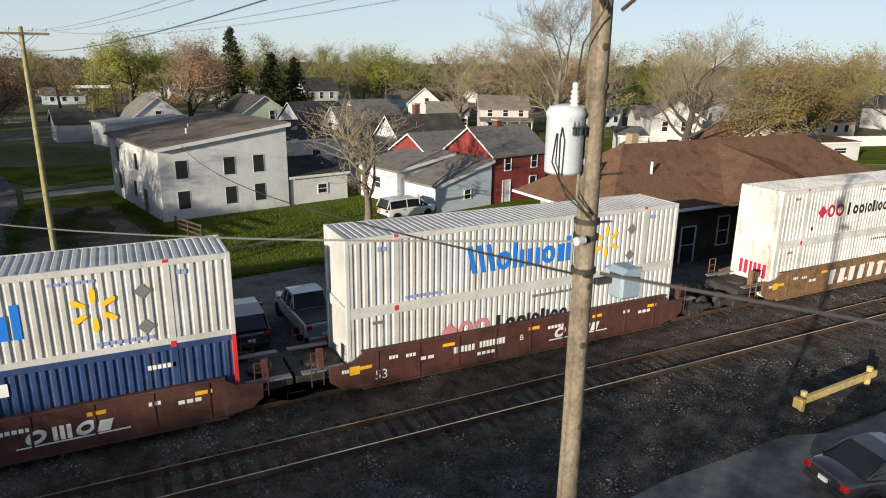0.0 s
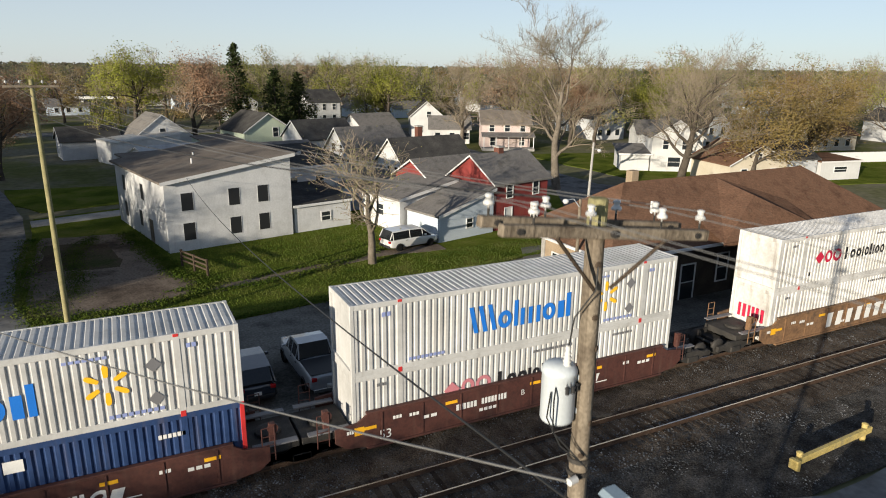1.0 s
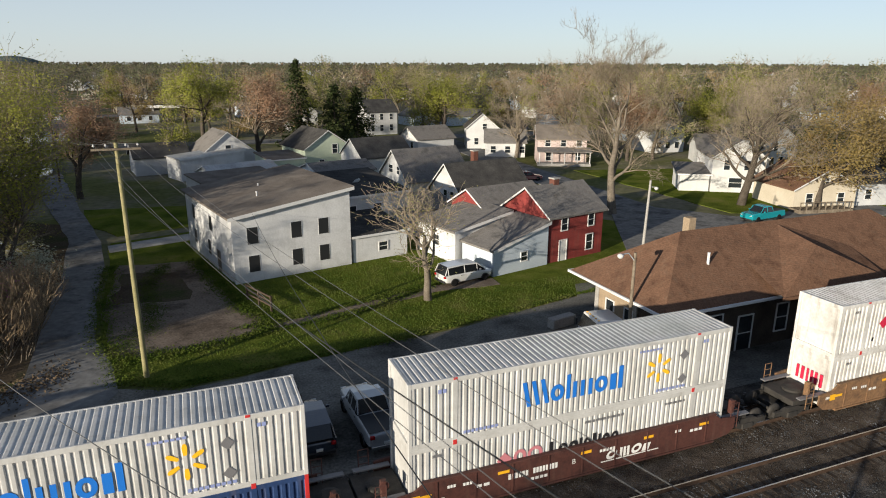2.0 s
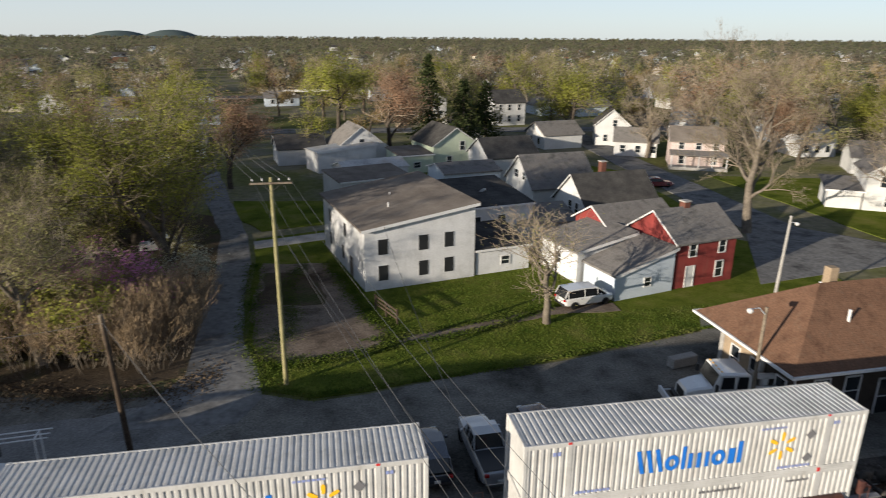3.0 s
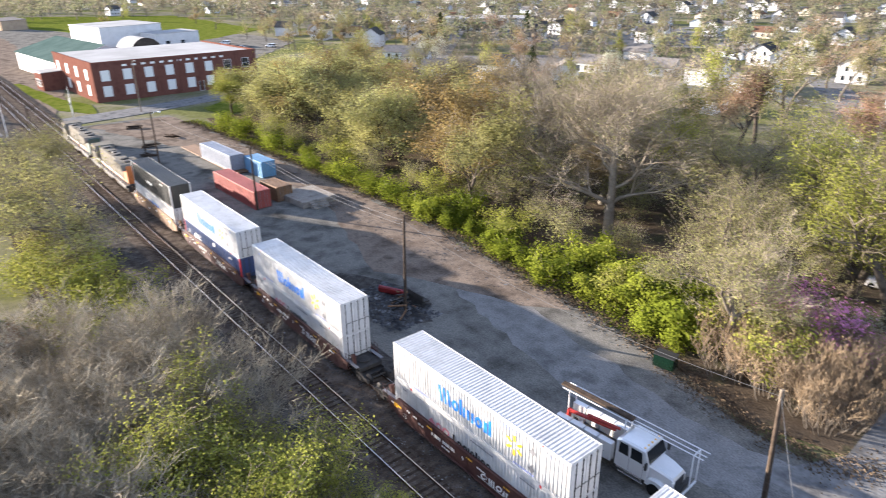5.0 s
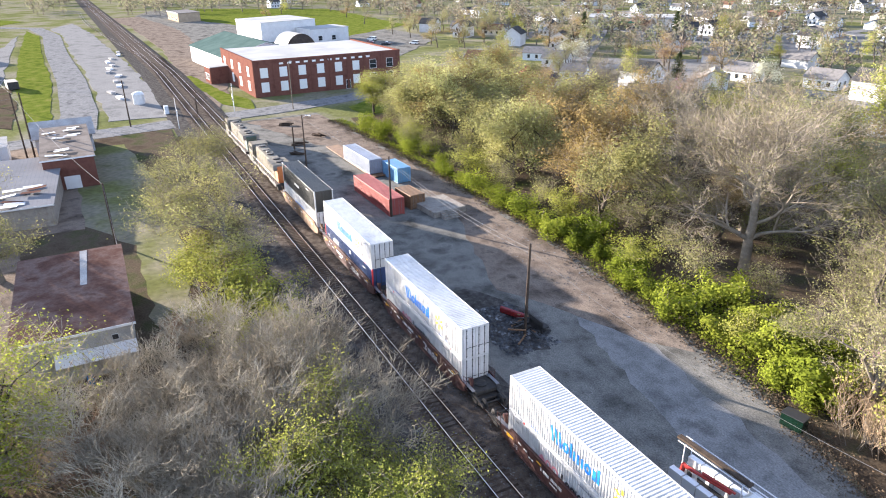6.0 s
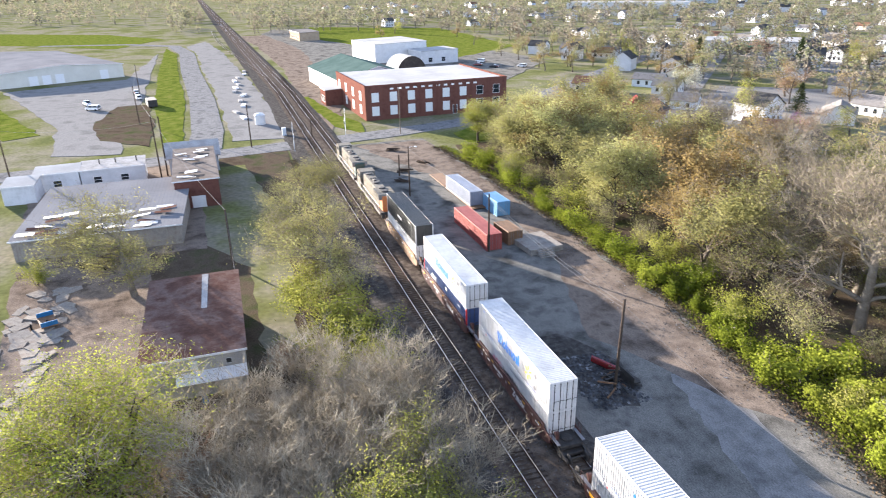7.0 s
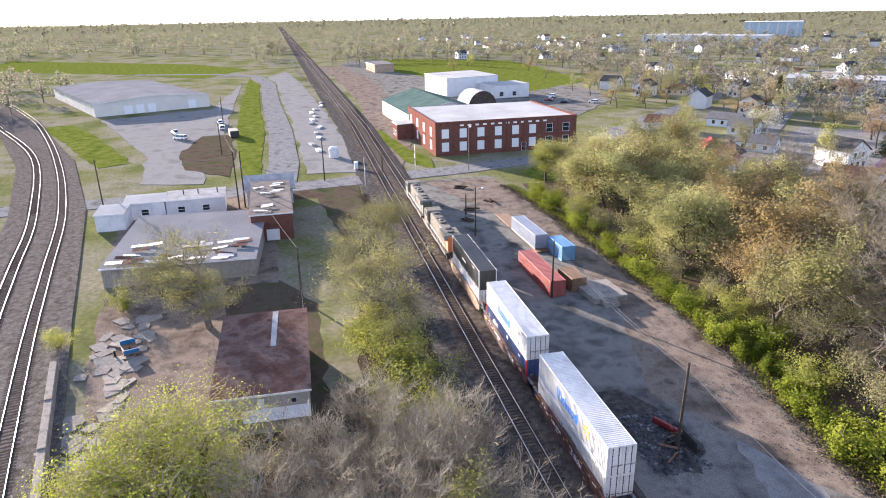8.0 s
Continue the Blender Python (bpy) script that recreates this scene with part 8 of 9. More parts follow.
# ---- trees ----
def tubes(mesh_v, mesh_f, segs, n):
    """Tapered tubes for rows of start, end and the two radii."""
    if not len(segs):
        return
    s = np.array(segs, float)
    p0, p1, r0, r1 = s[:, :3], s[:, 3:6], s[:, 6], s[:, 7]
    d = p1 - p0
    d /= np.linalg.norm(d, axis=1, keepdims=True) + 1e-9
    ref = np.where(np.abs(d[:, 2:3]) > 0.9, np.array([[1.0, 0, 0]]), np.array([[0, 0, 1.0]]))
    a = np.cross(d, ref)
    a /= np.linalg.norm(a, axis=1, keepdims=True)
    b = np.cross(d, a)
    ang = 2 * np.pi * np.arange(n) / n
    ringv = a[:, None] * np.cos(ang)[None, :, None] + b[:, None] * np.sin(ang)[None, :, None]
    v = np.concatenate([p0[:, None] + ringv * r0[:, None, None], p1[:, None] + ringv * r1[:, None, None]], 1).reshape(-1, 3)
    base = sum(len(q) for q in mesh_v)
    i = np.arange(n)
    quad = np.stack([i, (i + 1) % n, n + (i + 1) % n, n + i], 1)
    f = (base + (np.arange(len(s)) * 2 * n)[:, None, None] + quad[None]).reshape(-1, 4)
    mesh_v.append(v)
    mesh_f.append(f)


def quads(mesh_v, mesh_f, centres, size, rng, flat_leaf=0.0, out=None):
    """Small turned leaf blades round the given places; with out, they face mostly away from the crown's middle."""
    n = len(centres)
    d = rng.normal(size=(n, 3))
    if out is not None:
        w = out / (np.linalg.norm(out, axis=1, keepdims=True) + 1e-6) + rng.normal(size=(n, 3)) * 0.42
        d = np.cross(w, d)
    d[:, 2] *= 1 - flat_leaf
    d /= np.linalg.norm(d, axis=1, keepdims=True)
    e = np.cross(d, rng.normal(size=(n, 3)) if out is None else w)
    e /= np.linalg.norm(e, axis=1, keepdims=True) + 1e-9
    k = size * rng.uniform(0.6, 1.3, (n, 1))
    base = sum(len(q) for q in mesh_v)
    v = np.stack([centres - d * k * 0.55 - e * k * 0.3, centres + e * k * 0.5, centres + d * k * 0.55 - e * k * 0.2], 1).reshape(-1, 3)
    mesh_v.append(v)
    mesh_f.append(base + np.arange(n * 3).reshape(n, 3))


def mesh_of(name, vs, fs, mats, slots=None):
    me = bpy.data.meshes.new(name)
    v, f = np.concatenate(vs), np.concatenate([q.ravel() for q in fs])
    sizes = np.concatenate([np.full(len(q), q.shape[1]) for q in fs])
    me.vertices.add(len(v))
    me.vertices.foreach_set("co", v.astype(np.float32).ravel())
    me.loops.add(len(f))
    me.loops.foreach_set("vertex_index", f.astype(np.int32))
    me.polygons.add(len(sizes))
    me.polygons.foreach_set("loop_start", np.r_[0, np.cumsum(sizes)[:-1]].astype(np.int32))
    for q in mats:
        me.materials.append(q)
    if slots is not None:
        me.polygons.foreach_set("material_index", np.asarray(slots, np.int32))
    me.update(calc_edges=True)
    return me


def tree(label, seed, h, spread, r, bark, leaf, leaves=4000, size=0.16, levels=4, lean=(0.0, 0.0), first=0.28, up=0.25, kids=(6, 5, 5, 4), category="tree", stems=1, name="tree", twig=None, clump=0.35, thin=0.012, sides=(8, 6), sticks=(0, 0.0), foot=0.0):
    """A branching tree or shrub of height h; returns its Empty, at the origin."""
    rnd, rng = random.Random(seed), np.random.default_rng(seed)
    seg = {k: [] for k in range(6)}
    tips = []

    def branch(p, d, length, rad, lvl):
        steps = (6, 5, 4, 2, 2)[min(lvl, 4)]
        n = kids[lvl] if lvl < len(kids) else 0
        r0 = rad
        for i in range(steps):
            wob = 0.10 if lvl == 0 else 0.22
            d = (d + Vector((rnd.gauss(0, wob), rnd.gauss(0, wob), rnd.gauss(0, wob * 0.6) + up * (0.12 if lvl else 0.0)))).normalized()
            q = p + d * (length / steps)
            r1 = max(thin * 0.5, rad * (1 - 0.62 * (i + 1) / steps))
            seg[lvl].append((*p, *q, max(thin, r0), max(thin * 0.8, r1)))
            p, r0 = q, r1
            share = (i + 1) / steps
            if lvl >= levels - 1:
                tips.append((*p, lvl))
            if lvl < levels and share >= (first if lvl == 0 else 0.25):
                m = max(1, round(n / (steps * (1 - (first if lvl == 0 else 0.25)))))
                for _ in range(m):
                    out = Vector((rnd.gauss(0, 1), rnd.gauss(0, 1), rnd.gauss(0, 0.5)))
                    out = (out - out.project(d)).normalized()
                    a = radians(rnd.uniform(28, 62))
                    nd = (d * math.cos(a) + out * math.sin(a) * spread + Vector((0, 0, up * 0.4))).normalized()
                    branch(p, nd, length * rnd.uniform(0.48, 0.72) * (1.0 if lvl else 0.85), max(thin, r0 * rnd.uniform(0.5, 0.72)), lvl + 1)
        return p

    for k in range(stems):
        a = 2 * math.pi * k / stems + rnd.random()
        off = 0.0 if stems == 1 else (0.35 if up < 2 else 0.16)
        d0 = Vector((lean[0] + off * math.cos(a), lean[1] + off * math.sin(a), 1)).normalized()
        reach = foot * math.sqrt(rnd.random()) if foot else 0.25 * off
        branch(Vector((reach * math.cos(a), reach * math.sin(a), -0.15)), d0, h * 0.62, r if stems == 1 else r * 0.7, 0)
    allp = np.array([s[3:6] for k in seg for s in seg[k]])
    fit_h = h / max(allp[:, 2].max(), 0.1)
    for k in seg:
        if seg[k]:
            s = np.array(seg[k])
            s[:, :6] *= fit_h
            seg[k] = s
    t = thing(name, label, category)
    tv, tf, cv, cf = [], [], [], []
    tubes(tv, tf, seg[0], sides[0])
    tubes(tv, tf, seg[1], sides[1])
    part("trunk", mesh_of("trunk", tv, tf, [bark]), None, t, kind="stuff" if foot else "")
    tubes(cv, cf, seg[2], 4)
    for k in (3, 4, 5):
        tubes(cv, cf, seg[k], 3)
    if sticks[0]:
        tp = np.array(tips)[:, :3] * fit_h
        c = tp[rng.integers(0, len(tp), sticks[0])] + rng.normal(size=(sticks[0], 3)) * clump * 0.5
        c[:, 2] = np.maximum(c[:, 2], 0.1)
        d = rng.normal(size=c.shape) * 0.45 + (c - tp.mean(0)) / h * 1.6 + np.array([0, 0, 0.35 + up])
        d *= sticks[1] * rng.uniform(0.5, 1.3, (len(c), 1)) / np.linalg.norm(d, axis=1, keepdims=True)
        e = np.cross(d, rng.normal(size=c.shape))
        e *= thin * 0.8 / (np.linalg.norm(e, axis=1, keepdims=True) + 1e-9)
        b0 = sum(len(q) for q in cv)
        cv.append(np.stack([c - e, c + e, c + d], 1).reshape(-1, 3))
        cf.append(b0 + np.arange(3 * len(c)).reshape(-1, 3))
    ntw = sum(len(q) for q in cf)
    if leaves and tips:
        tp = np.array(tips)[:, :3] * fit_h
        bough = tp[rng.integers(0, len(tp), max(12, len(tp) // 9))]
        gap = np.sqrt(((tp[:, None] - bough[None]) ** 2).sum(2).min(1))
        odds = np.exp(-gap / (0.045 * h + clump)) + 0.04
        pick = tp[rng.choice(len(tp), leaves, p=odds / odds.sum())] + rng.normal(size=(leaves, 3)) * clump
        pick[:, 2] = np.maximum(pick[:, 2], 0.1)
        mid = tp.mean(0) - np.array([0, 0, 0.12 * h])
        near = tp[rng.integers(0, len(tp), 40)]
        lump = near[np.argmin(((pick[:, None] - near[None]) ** 2).sum(2), 1)]
        quads(cv, cf, pick, size, rng, 0.0, (pick - mid) / h + (pick - lump) * 0.35)
    total = sum(len(q) for q in cf)
    part("crown", mesh_of("crown", cv, cf, [twig or L_TWIG, leaf], np.r_[np.zeros(ntw), np.ones(total - ntw)]), None, t, "branches and young leaves" if leaves else "bare twigs")
    return t


def conifer(label, seed, h, w):
    rng = np.random.default_rng(seed)
    t = thing("conifer", label, "tree")
    part("trunk", MB().tube((0, 0, -0.1), (0, 0, h), 0.28, 0.04, 8), M_BARKD, t)
    vs, fs, segs, pts = [], [], [], []
    for i in range(int(h * 5)):
        z = 1.2 + (h - 1.4) * (i / (h * 5)) ** 0.9
        ln = w * (1 - z / h) ** 0.8 * rng.uniform(0.5, 1.15) + 0.25
        for a in rng.uniform(0, 6.28, 3):
            e = np.array([ln * math.cos(a), ln * math.sin(a), z - 0.22 * ln])
            segs.append((0, 0, z, *e, 0.03, 0.012))
            k = int(22 * ln / w + 6)
            u = rng.uniform(0.15, 1.0, (k, 1))
            pts.append(np.array([0, 0, z]) * (1 - u) + e * u + rng.normal(size=(k, 3)) * 0.16)
    tubes(vs, fs, segs, 3)
    quads(vs, fs, np.concatenate(pts), 0.42, rng, 0.4)
    n0 = len(segs) * 3
    part("crown", mesh_of("crown", vs, fs, [M_BARKD, L_CONIF], np.r_[np.zeros(n0), np.ones(sum(len(q) for q in fs) - n0)]), None, t, "dark drooping needle boughs")
    return t


def plant(t, spots, group, wide=1.2):
    """Sets a tree and its copies at (x, y, scale, turn)."""
    tagged(t, group=group)
    for i, (x, y, s, a) in enumerate(spots):
        m = pose(x, y, -0.05, 0, 0, a) @ Matrix.Diagonal((s * wide, s * wide, s, 1))
        if i == 0:
            first_m = m
        else:
            copy_thing(t, m)
    t.matrix_basis = first_m


rp = random.Random(31)
# single trees with a shape of their own
plant(tree("small bare ornamental tree with knobbly twigs on the lawn", 11, 10.8, 1.15, 0.30, M_BARK, L_OLIVE, 1500, 0.09, 4, first=0.45, up=0.7, kids=(6, 5, 4, 3), thin=0.016), [(16.85, 25.05, 1.0, 40)], "street trees")
plant(tree("very tall bare tree with pale forked trunk by the street", 5, 24.0, 0.95, 0.55, M_BARK, L_OLIVE, 7000, 0.09, 4, first=0.3, up=0.35, kids=(9, 5, 4, 4), thin=0.018, sticks=(12000, 0.7)), [(49.5, 46.0, 1.0, 200), (62, 96, 0.75, 20)], "tall bare trees", 1.05)
plant(tree("broad bare tree in front of the corner house", 6, 18.8, 1.0, 0.5, M_BARKD, L_OLIVE, 1800, 0.14, 4, first=0.25, up=0.35, kids=(7, 5, 4, 3), thin=0.015, sticks=(6000, 0.7)), [(69, 44.3, 1.0, 0), (100, 75, 0.9, 90), (128, 48, 0.95, 200), (86, 60, 0.8, 140)], "broad bare trees")
plant(tree("tree with orange-brown opening buds", 7, 17, 1.1, 0.42, M_BARKD, L_ORANGE, 12000, 0.21, 3, first=0.18, kids=(8, 6, 5), clump=0.5), [(75.8, 38.3, 1.0, 0), (96, 44, 1.05, 70), (-100, 52, 0.95, 30), (-78, 44, 0.9, 130), (-68, 38, 0.85, 250), (-146, 42, 0.62, 10), (140, 70, 1, 40)], "orange-budded trees")
plant(conifer("tall dark spruce behind the roofs", 1, 19.0, 4.4), [(21.8, 114, 1.0, 0), (-205, 190, 0.8, 50), (-236, 168, 0.75, 100)], "spruces")
plant(conifer("broad dark spruce behind the roofs", 2, 14.5, 4.8), [(27.5, 106, 1.0, 0), (33.5, 112, 0.95, 100), (130, 118, 1.0, 50), (-150, 136, 0.6, 0)], "spruces")
plant(tree("tree with fresh yellow-green leaves behind the roofs", 8, 16, 1.15, 0.4, M_BARKD, L_YG, 13000, 0.24, 3, first=0.18, kids=(8, 6, 5), clump=0.5), [(4.1, 140, 1.2, 0), (55.5, 119, 1.08, 60), (-30, 135, 0.9, 120), (110, 96, 0.9, 200), (-150, 36, 0.7, 300)], "yellow-green trees")
plant(tree("tree crowned with red-brown buds", 9, 16, 0.95, 0.4, M_BARKD, L_BROWN, 11000, 0.2, 3, first=0.2, up=0.45, kids=(8, 6, 6), clump=0.5), [(12.8, 105, 1.15, 0), (-14.3, 80.5, 0.95, 50), (80, 84, 0.9, 10), (-58, 95, 1.0, 150), (-35, 92, 0.9, 250), (150, 90, 1, 0)], "red-brown trees")

# the woods beside the yard
L_YGOL = leafy("olive_green_young_leaves", [(0.165, 0.165, 0.06), (0.235, 0.228, 0.085), (0.305, 0.29, 0.115)], through_light=0.4)
L_TAN = leafy("tan_buds", [(0.17, 0.135, 0.075), (0.25, 0.20, 0.11), (0.29, 0.255, 0.15)], through_light=0.35)
W = "trees of the wood beside the yard"
L_WTWIG = leafy("brown_grey_twigs", [(0.10, 0.082, 0.06), (0.19, 0.16, 0.12), (0.27, 0.235, 0.185)], 0.3, 0.9, 0.0)
plant(tree("tall tree with thin yellow-green spring leaves", 21, 19.5, 0.95, 0.42, M_BARKD, L_YG, 19000, 0.14, 3, first=0.14, up=0.35, kids=(9, 6, 5), clump=0.36, sticks=(3000, 0.7), twig=L_WTWIG), [(-14.9, 40, 1.08, 0), (-20, 46, 1.06, 110), (-17.5, 56, 1.0, 200), (-25, 52, 1.0, 20), (-46, 58, 0.85, 30), (-28, 66, 0.85, 300)], W)
plant(tree("tree hazed with olive catkins", 22, 17, 1.1, 0.4, M_BARKD, L_OLIVE, 9500, 0.15, 3, first=0.1, up=0.2, kids=(9, 6, 5), clump=0.36, sticks=(4000, 0.7), twig=L_WTWIG), [(-26, 31, 0.86, 0), (-31, 44, 0.95, 60), (-56, 38, 0.85, 130), (-36, 56, 1.0, 310)], W)
plant(tree("leaning tree with bare drooping branches", 23, 14.5, 1.15, 0.42, M_BARK, L_OLIVE, 9000, 0.12, 4, lean=(-0.55, 0.22), first=0.3, up=0.15, kids=(9, 5, 4, 2), clump=0.35, sticks=(8000, 0.6), twig=L_WTWIG), [(-20.7, 24.6, 1.0, 0), (-28, 36, 0.9, 140)], W)
plant(tree("massive bare tree with pale limbs in the wood", 24, 21, 1.1, 0.55, M_BARKP, L_OLIVE, 5000, 0.11, 4, twig=L_WTWIG, first=0.2, up=0.3, kids=(9, 6, 4, 3), thin=0.018, sticks=(16000, 0.75)), [(-46.5, 41.5, 1.05, 0), (-54, 50, 0.95, 120), (-66, 50, 0.85, 220), (-82, 62, 0.9, 40), (-106, 66, 0.85, 160)], W)
plant(tree("bright green leafy understorey shrub", 25, 3.6, 1.3, 0.07, M_BARKD, L_GREEN, 4200, 0.21, 2, first=0.1, kids=(6, 5), stems=3, sides=(5, 3), name="shrub", category="shrub", clump=0.32), [(-24 - 4.2 * i + rp.uniform(-1, 1), 25.5 + min(3.5, 0.12 * i * 4.2 * 0.5) + rp.uniform(-0.8, 1.6), rp.uniform(0.6, 1.15), rp.uniform(0, 360)) for i in range(11)] + [(-26, 26.2, 1.35, 20), (-25.5, 26.0, 1.0, 130), (-28.6, 27, 1.3, 300), (-31, 29, 1.2, 0), (-36, 30, 1.15, 50), (-41, 31, 1.2, 90), (-27, 33, 1.1, 40), (-62, 32, 1.1, 200)], "green shrubs along the yard")
plant(tree("yellow-green shrub with pale leaves", 26, 4.6, 1.2, 0.07, M_BARKD, L_YG, 4000, 0.16, 2, first=0.1, kids=(6, 5), stems=4, sides=(5, 3), name="shrub", category="shrub", clump=0.35), [(-18.0, 25.2, 1.15, 0), (-19.2, 27.4, 1.2, 90), (-33, 27.5, 0.9, 60), (-52, 30, 1.0, 120), (-70, 33, 1.0, 10), (-95, 33, 1.1, 70), (-120, 33, 1.0, 150), (-62, -12.4, 1.25, 30), (-67, -13.4, 1.4, 90), (-75, -14.5, 1.2, 130), (-56, -11.5, 1.1, 210), (-50, -13.5, 0.9, 30), (-54, -16, 0.9, 0), (-61, -16.4, 0.9, 70), (-45, -14.8, 0.8, 150), (-74, -17.4, 0.9, 20), (-94, -50, 0.7, 0), (-84, -55.5, 0.6, 50)], "yellow-green shrubs")
M_CANE = leafy("tan_canes", [(0.15, 0.11, 0.075), (0.26, 0.195, 0.125), (0.36, 0.27, 0.17)], 0.3, 0.9, 0.0)
plant(tree("dense stand of tall tan bare canes", 27, 4.8, 0.35, 0.045, M_BARK, M_CANE, 200, 0.09, 2, first=0.3, up=1.1, kids=(4, 3), stems=16, thin=0.014, foot=1.1, sticks=(900, 0.55), sides=(4, 3), name="bramble", category="shrub", twig=M_CANE), [(-12.4 - 1.7 * (i % 6) + rp.uniform(-0.6, 0.6), 22.6 + 2.1 * (i // 6) + 0.25 * (i % 6) + rp.uniform(-0.6, 0.6), rp.uniform(0.85, 1.2), rp.uniform(0, 360)) for i in range(30)], "tan cane thicket", 1.1)
plant(tree("magenta-flowering redbud with bare dark branches", 28, 6.0, 1.1, 0.1, M_BARKD, L_PINK, 3400, 0.17, 3, kids=(5, 5, 4), stems=3, name="redbud", category="tree"), [(-16.6, 31.2, 1.1, 0), (-21.2, 32.5, 1.1, 60), (-23.5, 31.8, 0.95, 160), (-135, 120, 0.7, 0)], "redbuds")
plant(tree("white-blossomed shrub in full spring flower", 29, 4.5, 0.8, 0.08, M_BARKD, L_WBLOS, 2200, 0.16, 3, kids=(5, 5, 4), stems=3, sides=(5, 3), name="shrub", category="shrub"), [(-13.0, 35.5, 1.0, 0), (-196, 132, 1.9, 50), (-130, 150, 1.6, 80), (-90, 190, 1.6, 10)], "blossoming shrubs")

plant(tree("grey undergrowth thicket inside the wood", 30, 5.5, 1.1, 0.07, M_BARKD, L_OLIVE, 1800, 0.14, 2, first=0.1, kids=(5, 4), stems=3, sides=(5, 3), name="thicket", category="shrub", clump=0.5, sticks=(900, 0.8), twig=L_WTWIG), [(-16 - 7.6 * (i % 17) + rp.uniform(-2, 2), 34 + 14 * (i // 17) + rp.uniform(-4, 4), rp.uniform(0.7, 1.3), rp.uniform(0, 360)) for i in range(34)], "undergrowth of the wood")

wood = [(-23 - 10.4 * (i % 13) + rp.uniform(-3, 3), 33 + 13 * (i // 13) + 6 * (i % 2) + 0.6 * (i % 13) + rp.uniform(-3, 3), rp.uniform(0.75, 1.12), rp.uniform(0, 360)) for i in range(39)]
wood = [q for q in wood if not (-54 < q[0] < -33 and q[1] < 47) and not (q[0] > -28 and q[1] < 38)]
for k, (leaf, lab) in enumerate(((L_YGOL, "slender wood tree in olive-green young leaf"), (L_TAN, "slender wood tree hazed with tan buds"))):
    plant(tree(lab, 61 + k, 15.5, 1.05, 0.26, M_BARKD, leaf, 9000, 0.2, 3, first=0.2, up=0.35, kids=(7, 5, 3), clump=0.5, sides=(6, 4), sticks=(3000, 0.8), twig=L_WTWIG), [q for q in wood[k::2] if q[0] > -64], W, 1.3)
    plant(tree((lab, "wood tree flushed with orange-brown buds")[k], 63 + k, 15.5, 1.1, 0.26, M_BARKD, (leaf, L_ORANGE)[k], 8500, 0.26, 3, first=0.2, up=0.35, kids=(8, 5, 3), clump=0.55, sides=(6, 4), sticks=(3000, 0.8), twig=L_WTWIG), [q for q in wood[k::2] if q[0] <= -64], W, 1.3)
plant(tree("full pale yellow-green wood tree beside the yard", 65, 17, 1.1, 0.32, M_BARKD, L_PALEYG, 13000, 0.23, 3, first=0.16, up=0.35, kids=(9, 6, 3), clump=0.6, sides=(6, 4), sticks=(2500, 0.8), twig=L_WTWIG), [(-60, 64, 1.0, 80), (-110, 46, 0.85, 150), (-119, 41, 0.98, 260), (-126, 47, 1.0, 20), (-134, 40, 0.85, 100), (-88, 40, 0.85, 190), (-143, 48, 0.85, 300)], W, 1.25)

plant(tree("yellow-green low bush at the yard's far edge", 66, 3.4, 1.3, 0.07, M_BARKD, L_GREEN, 2400, 0.2, 2, first=0.1, kids=(5, 4), stems=3, name="shrub", sides=(4, 3), category="shrub", clump=0.4), [(-70 - 4.4 * i + rp.uniform(-1, 1), 28.6 + rp.uniform(-0.8, 2.6), rp.uniform(0.6, 1.1), rp.uniform(0, 360)) for i in range(17)], "green shrubs along the yard")

# brush and trees south of the tracks
S = "trees and brush south of the tracks"
L_GREYTW = leafy("grey_twigs", [(0.14, 0.12, 0.09), (0.25, 0.22, 0.165), (0.38, 0.34, 0.26)], 0.4, 0.9, 0.0)
# last ten spots, (-20, -16) onward: unseen copies added to shade the near ballast
plant(tree("bare grey brushy thicket tree", 41, 7.5, 0.9, 0.09, M_BARK, L_GREYTW, 0, 0.085, 3, first=0.12, up=0.4, kids=(5, 5, 5), stems=4, sides=(5, 3), name="thicket", category="shrub", twig=L_GREYTW, thin=0.014, sticks=(4200, 0.55)), [(-22.5, -11.5, 0.78, 10), (-36.5, -10.5, 1.19, 60), (-40, -15, 1.25, 130), (-43.5, -10.8, 1.31, 200), (-47, -16.5, 1.06, 290), (-50, -11.8, 1.12, 20), (-54, -18.5, 1.06, 90), (-36, -20, 1.12, 240), (-41, -24, 1.12, 330), (-48, -23, 1.06, 140), (-25, -13.5, 0.88, 200), (-38, -12.8, 1.12, 310), (-45, -13.2, 1.19, 80), (-51, -15.2, 1.06, 180), (-44, -19.5, 1.19, 250), (-30, -20, 1.06, 40), (-34, -24.5, 1.12, 160), (-27, -17.5, 0.94, 280), (-39, -18, 1.19, 10), (-37.5, -22, 1.12, 70), (-43.5, -27, 1.19, 200), (-33, -20.5, 1.06, 330), (-49, -26.5, 0.95, 120), (-28.5, -23, 0.94, 20), (-20, -16, 1.0, 40), (-17, -21, 1.1, 130), (-14, -14.5, 0.9, 250), (-21, -26, 1.15, 310), (-12, -19, 1.05, 75), (-15, -28, 1.2, 190), (-9, -24, 1.05, 10), (-8, -15.5, 0.85, 100), (-10, -31, 1.2, 220), (-23, -32, 1.2, 150)], S, 1.25)
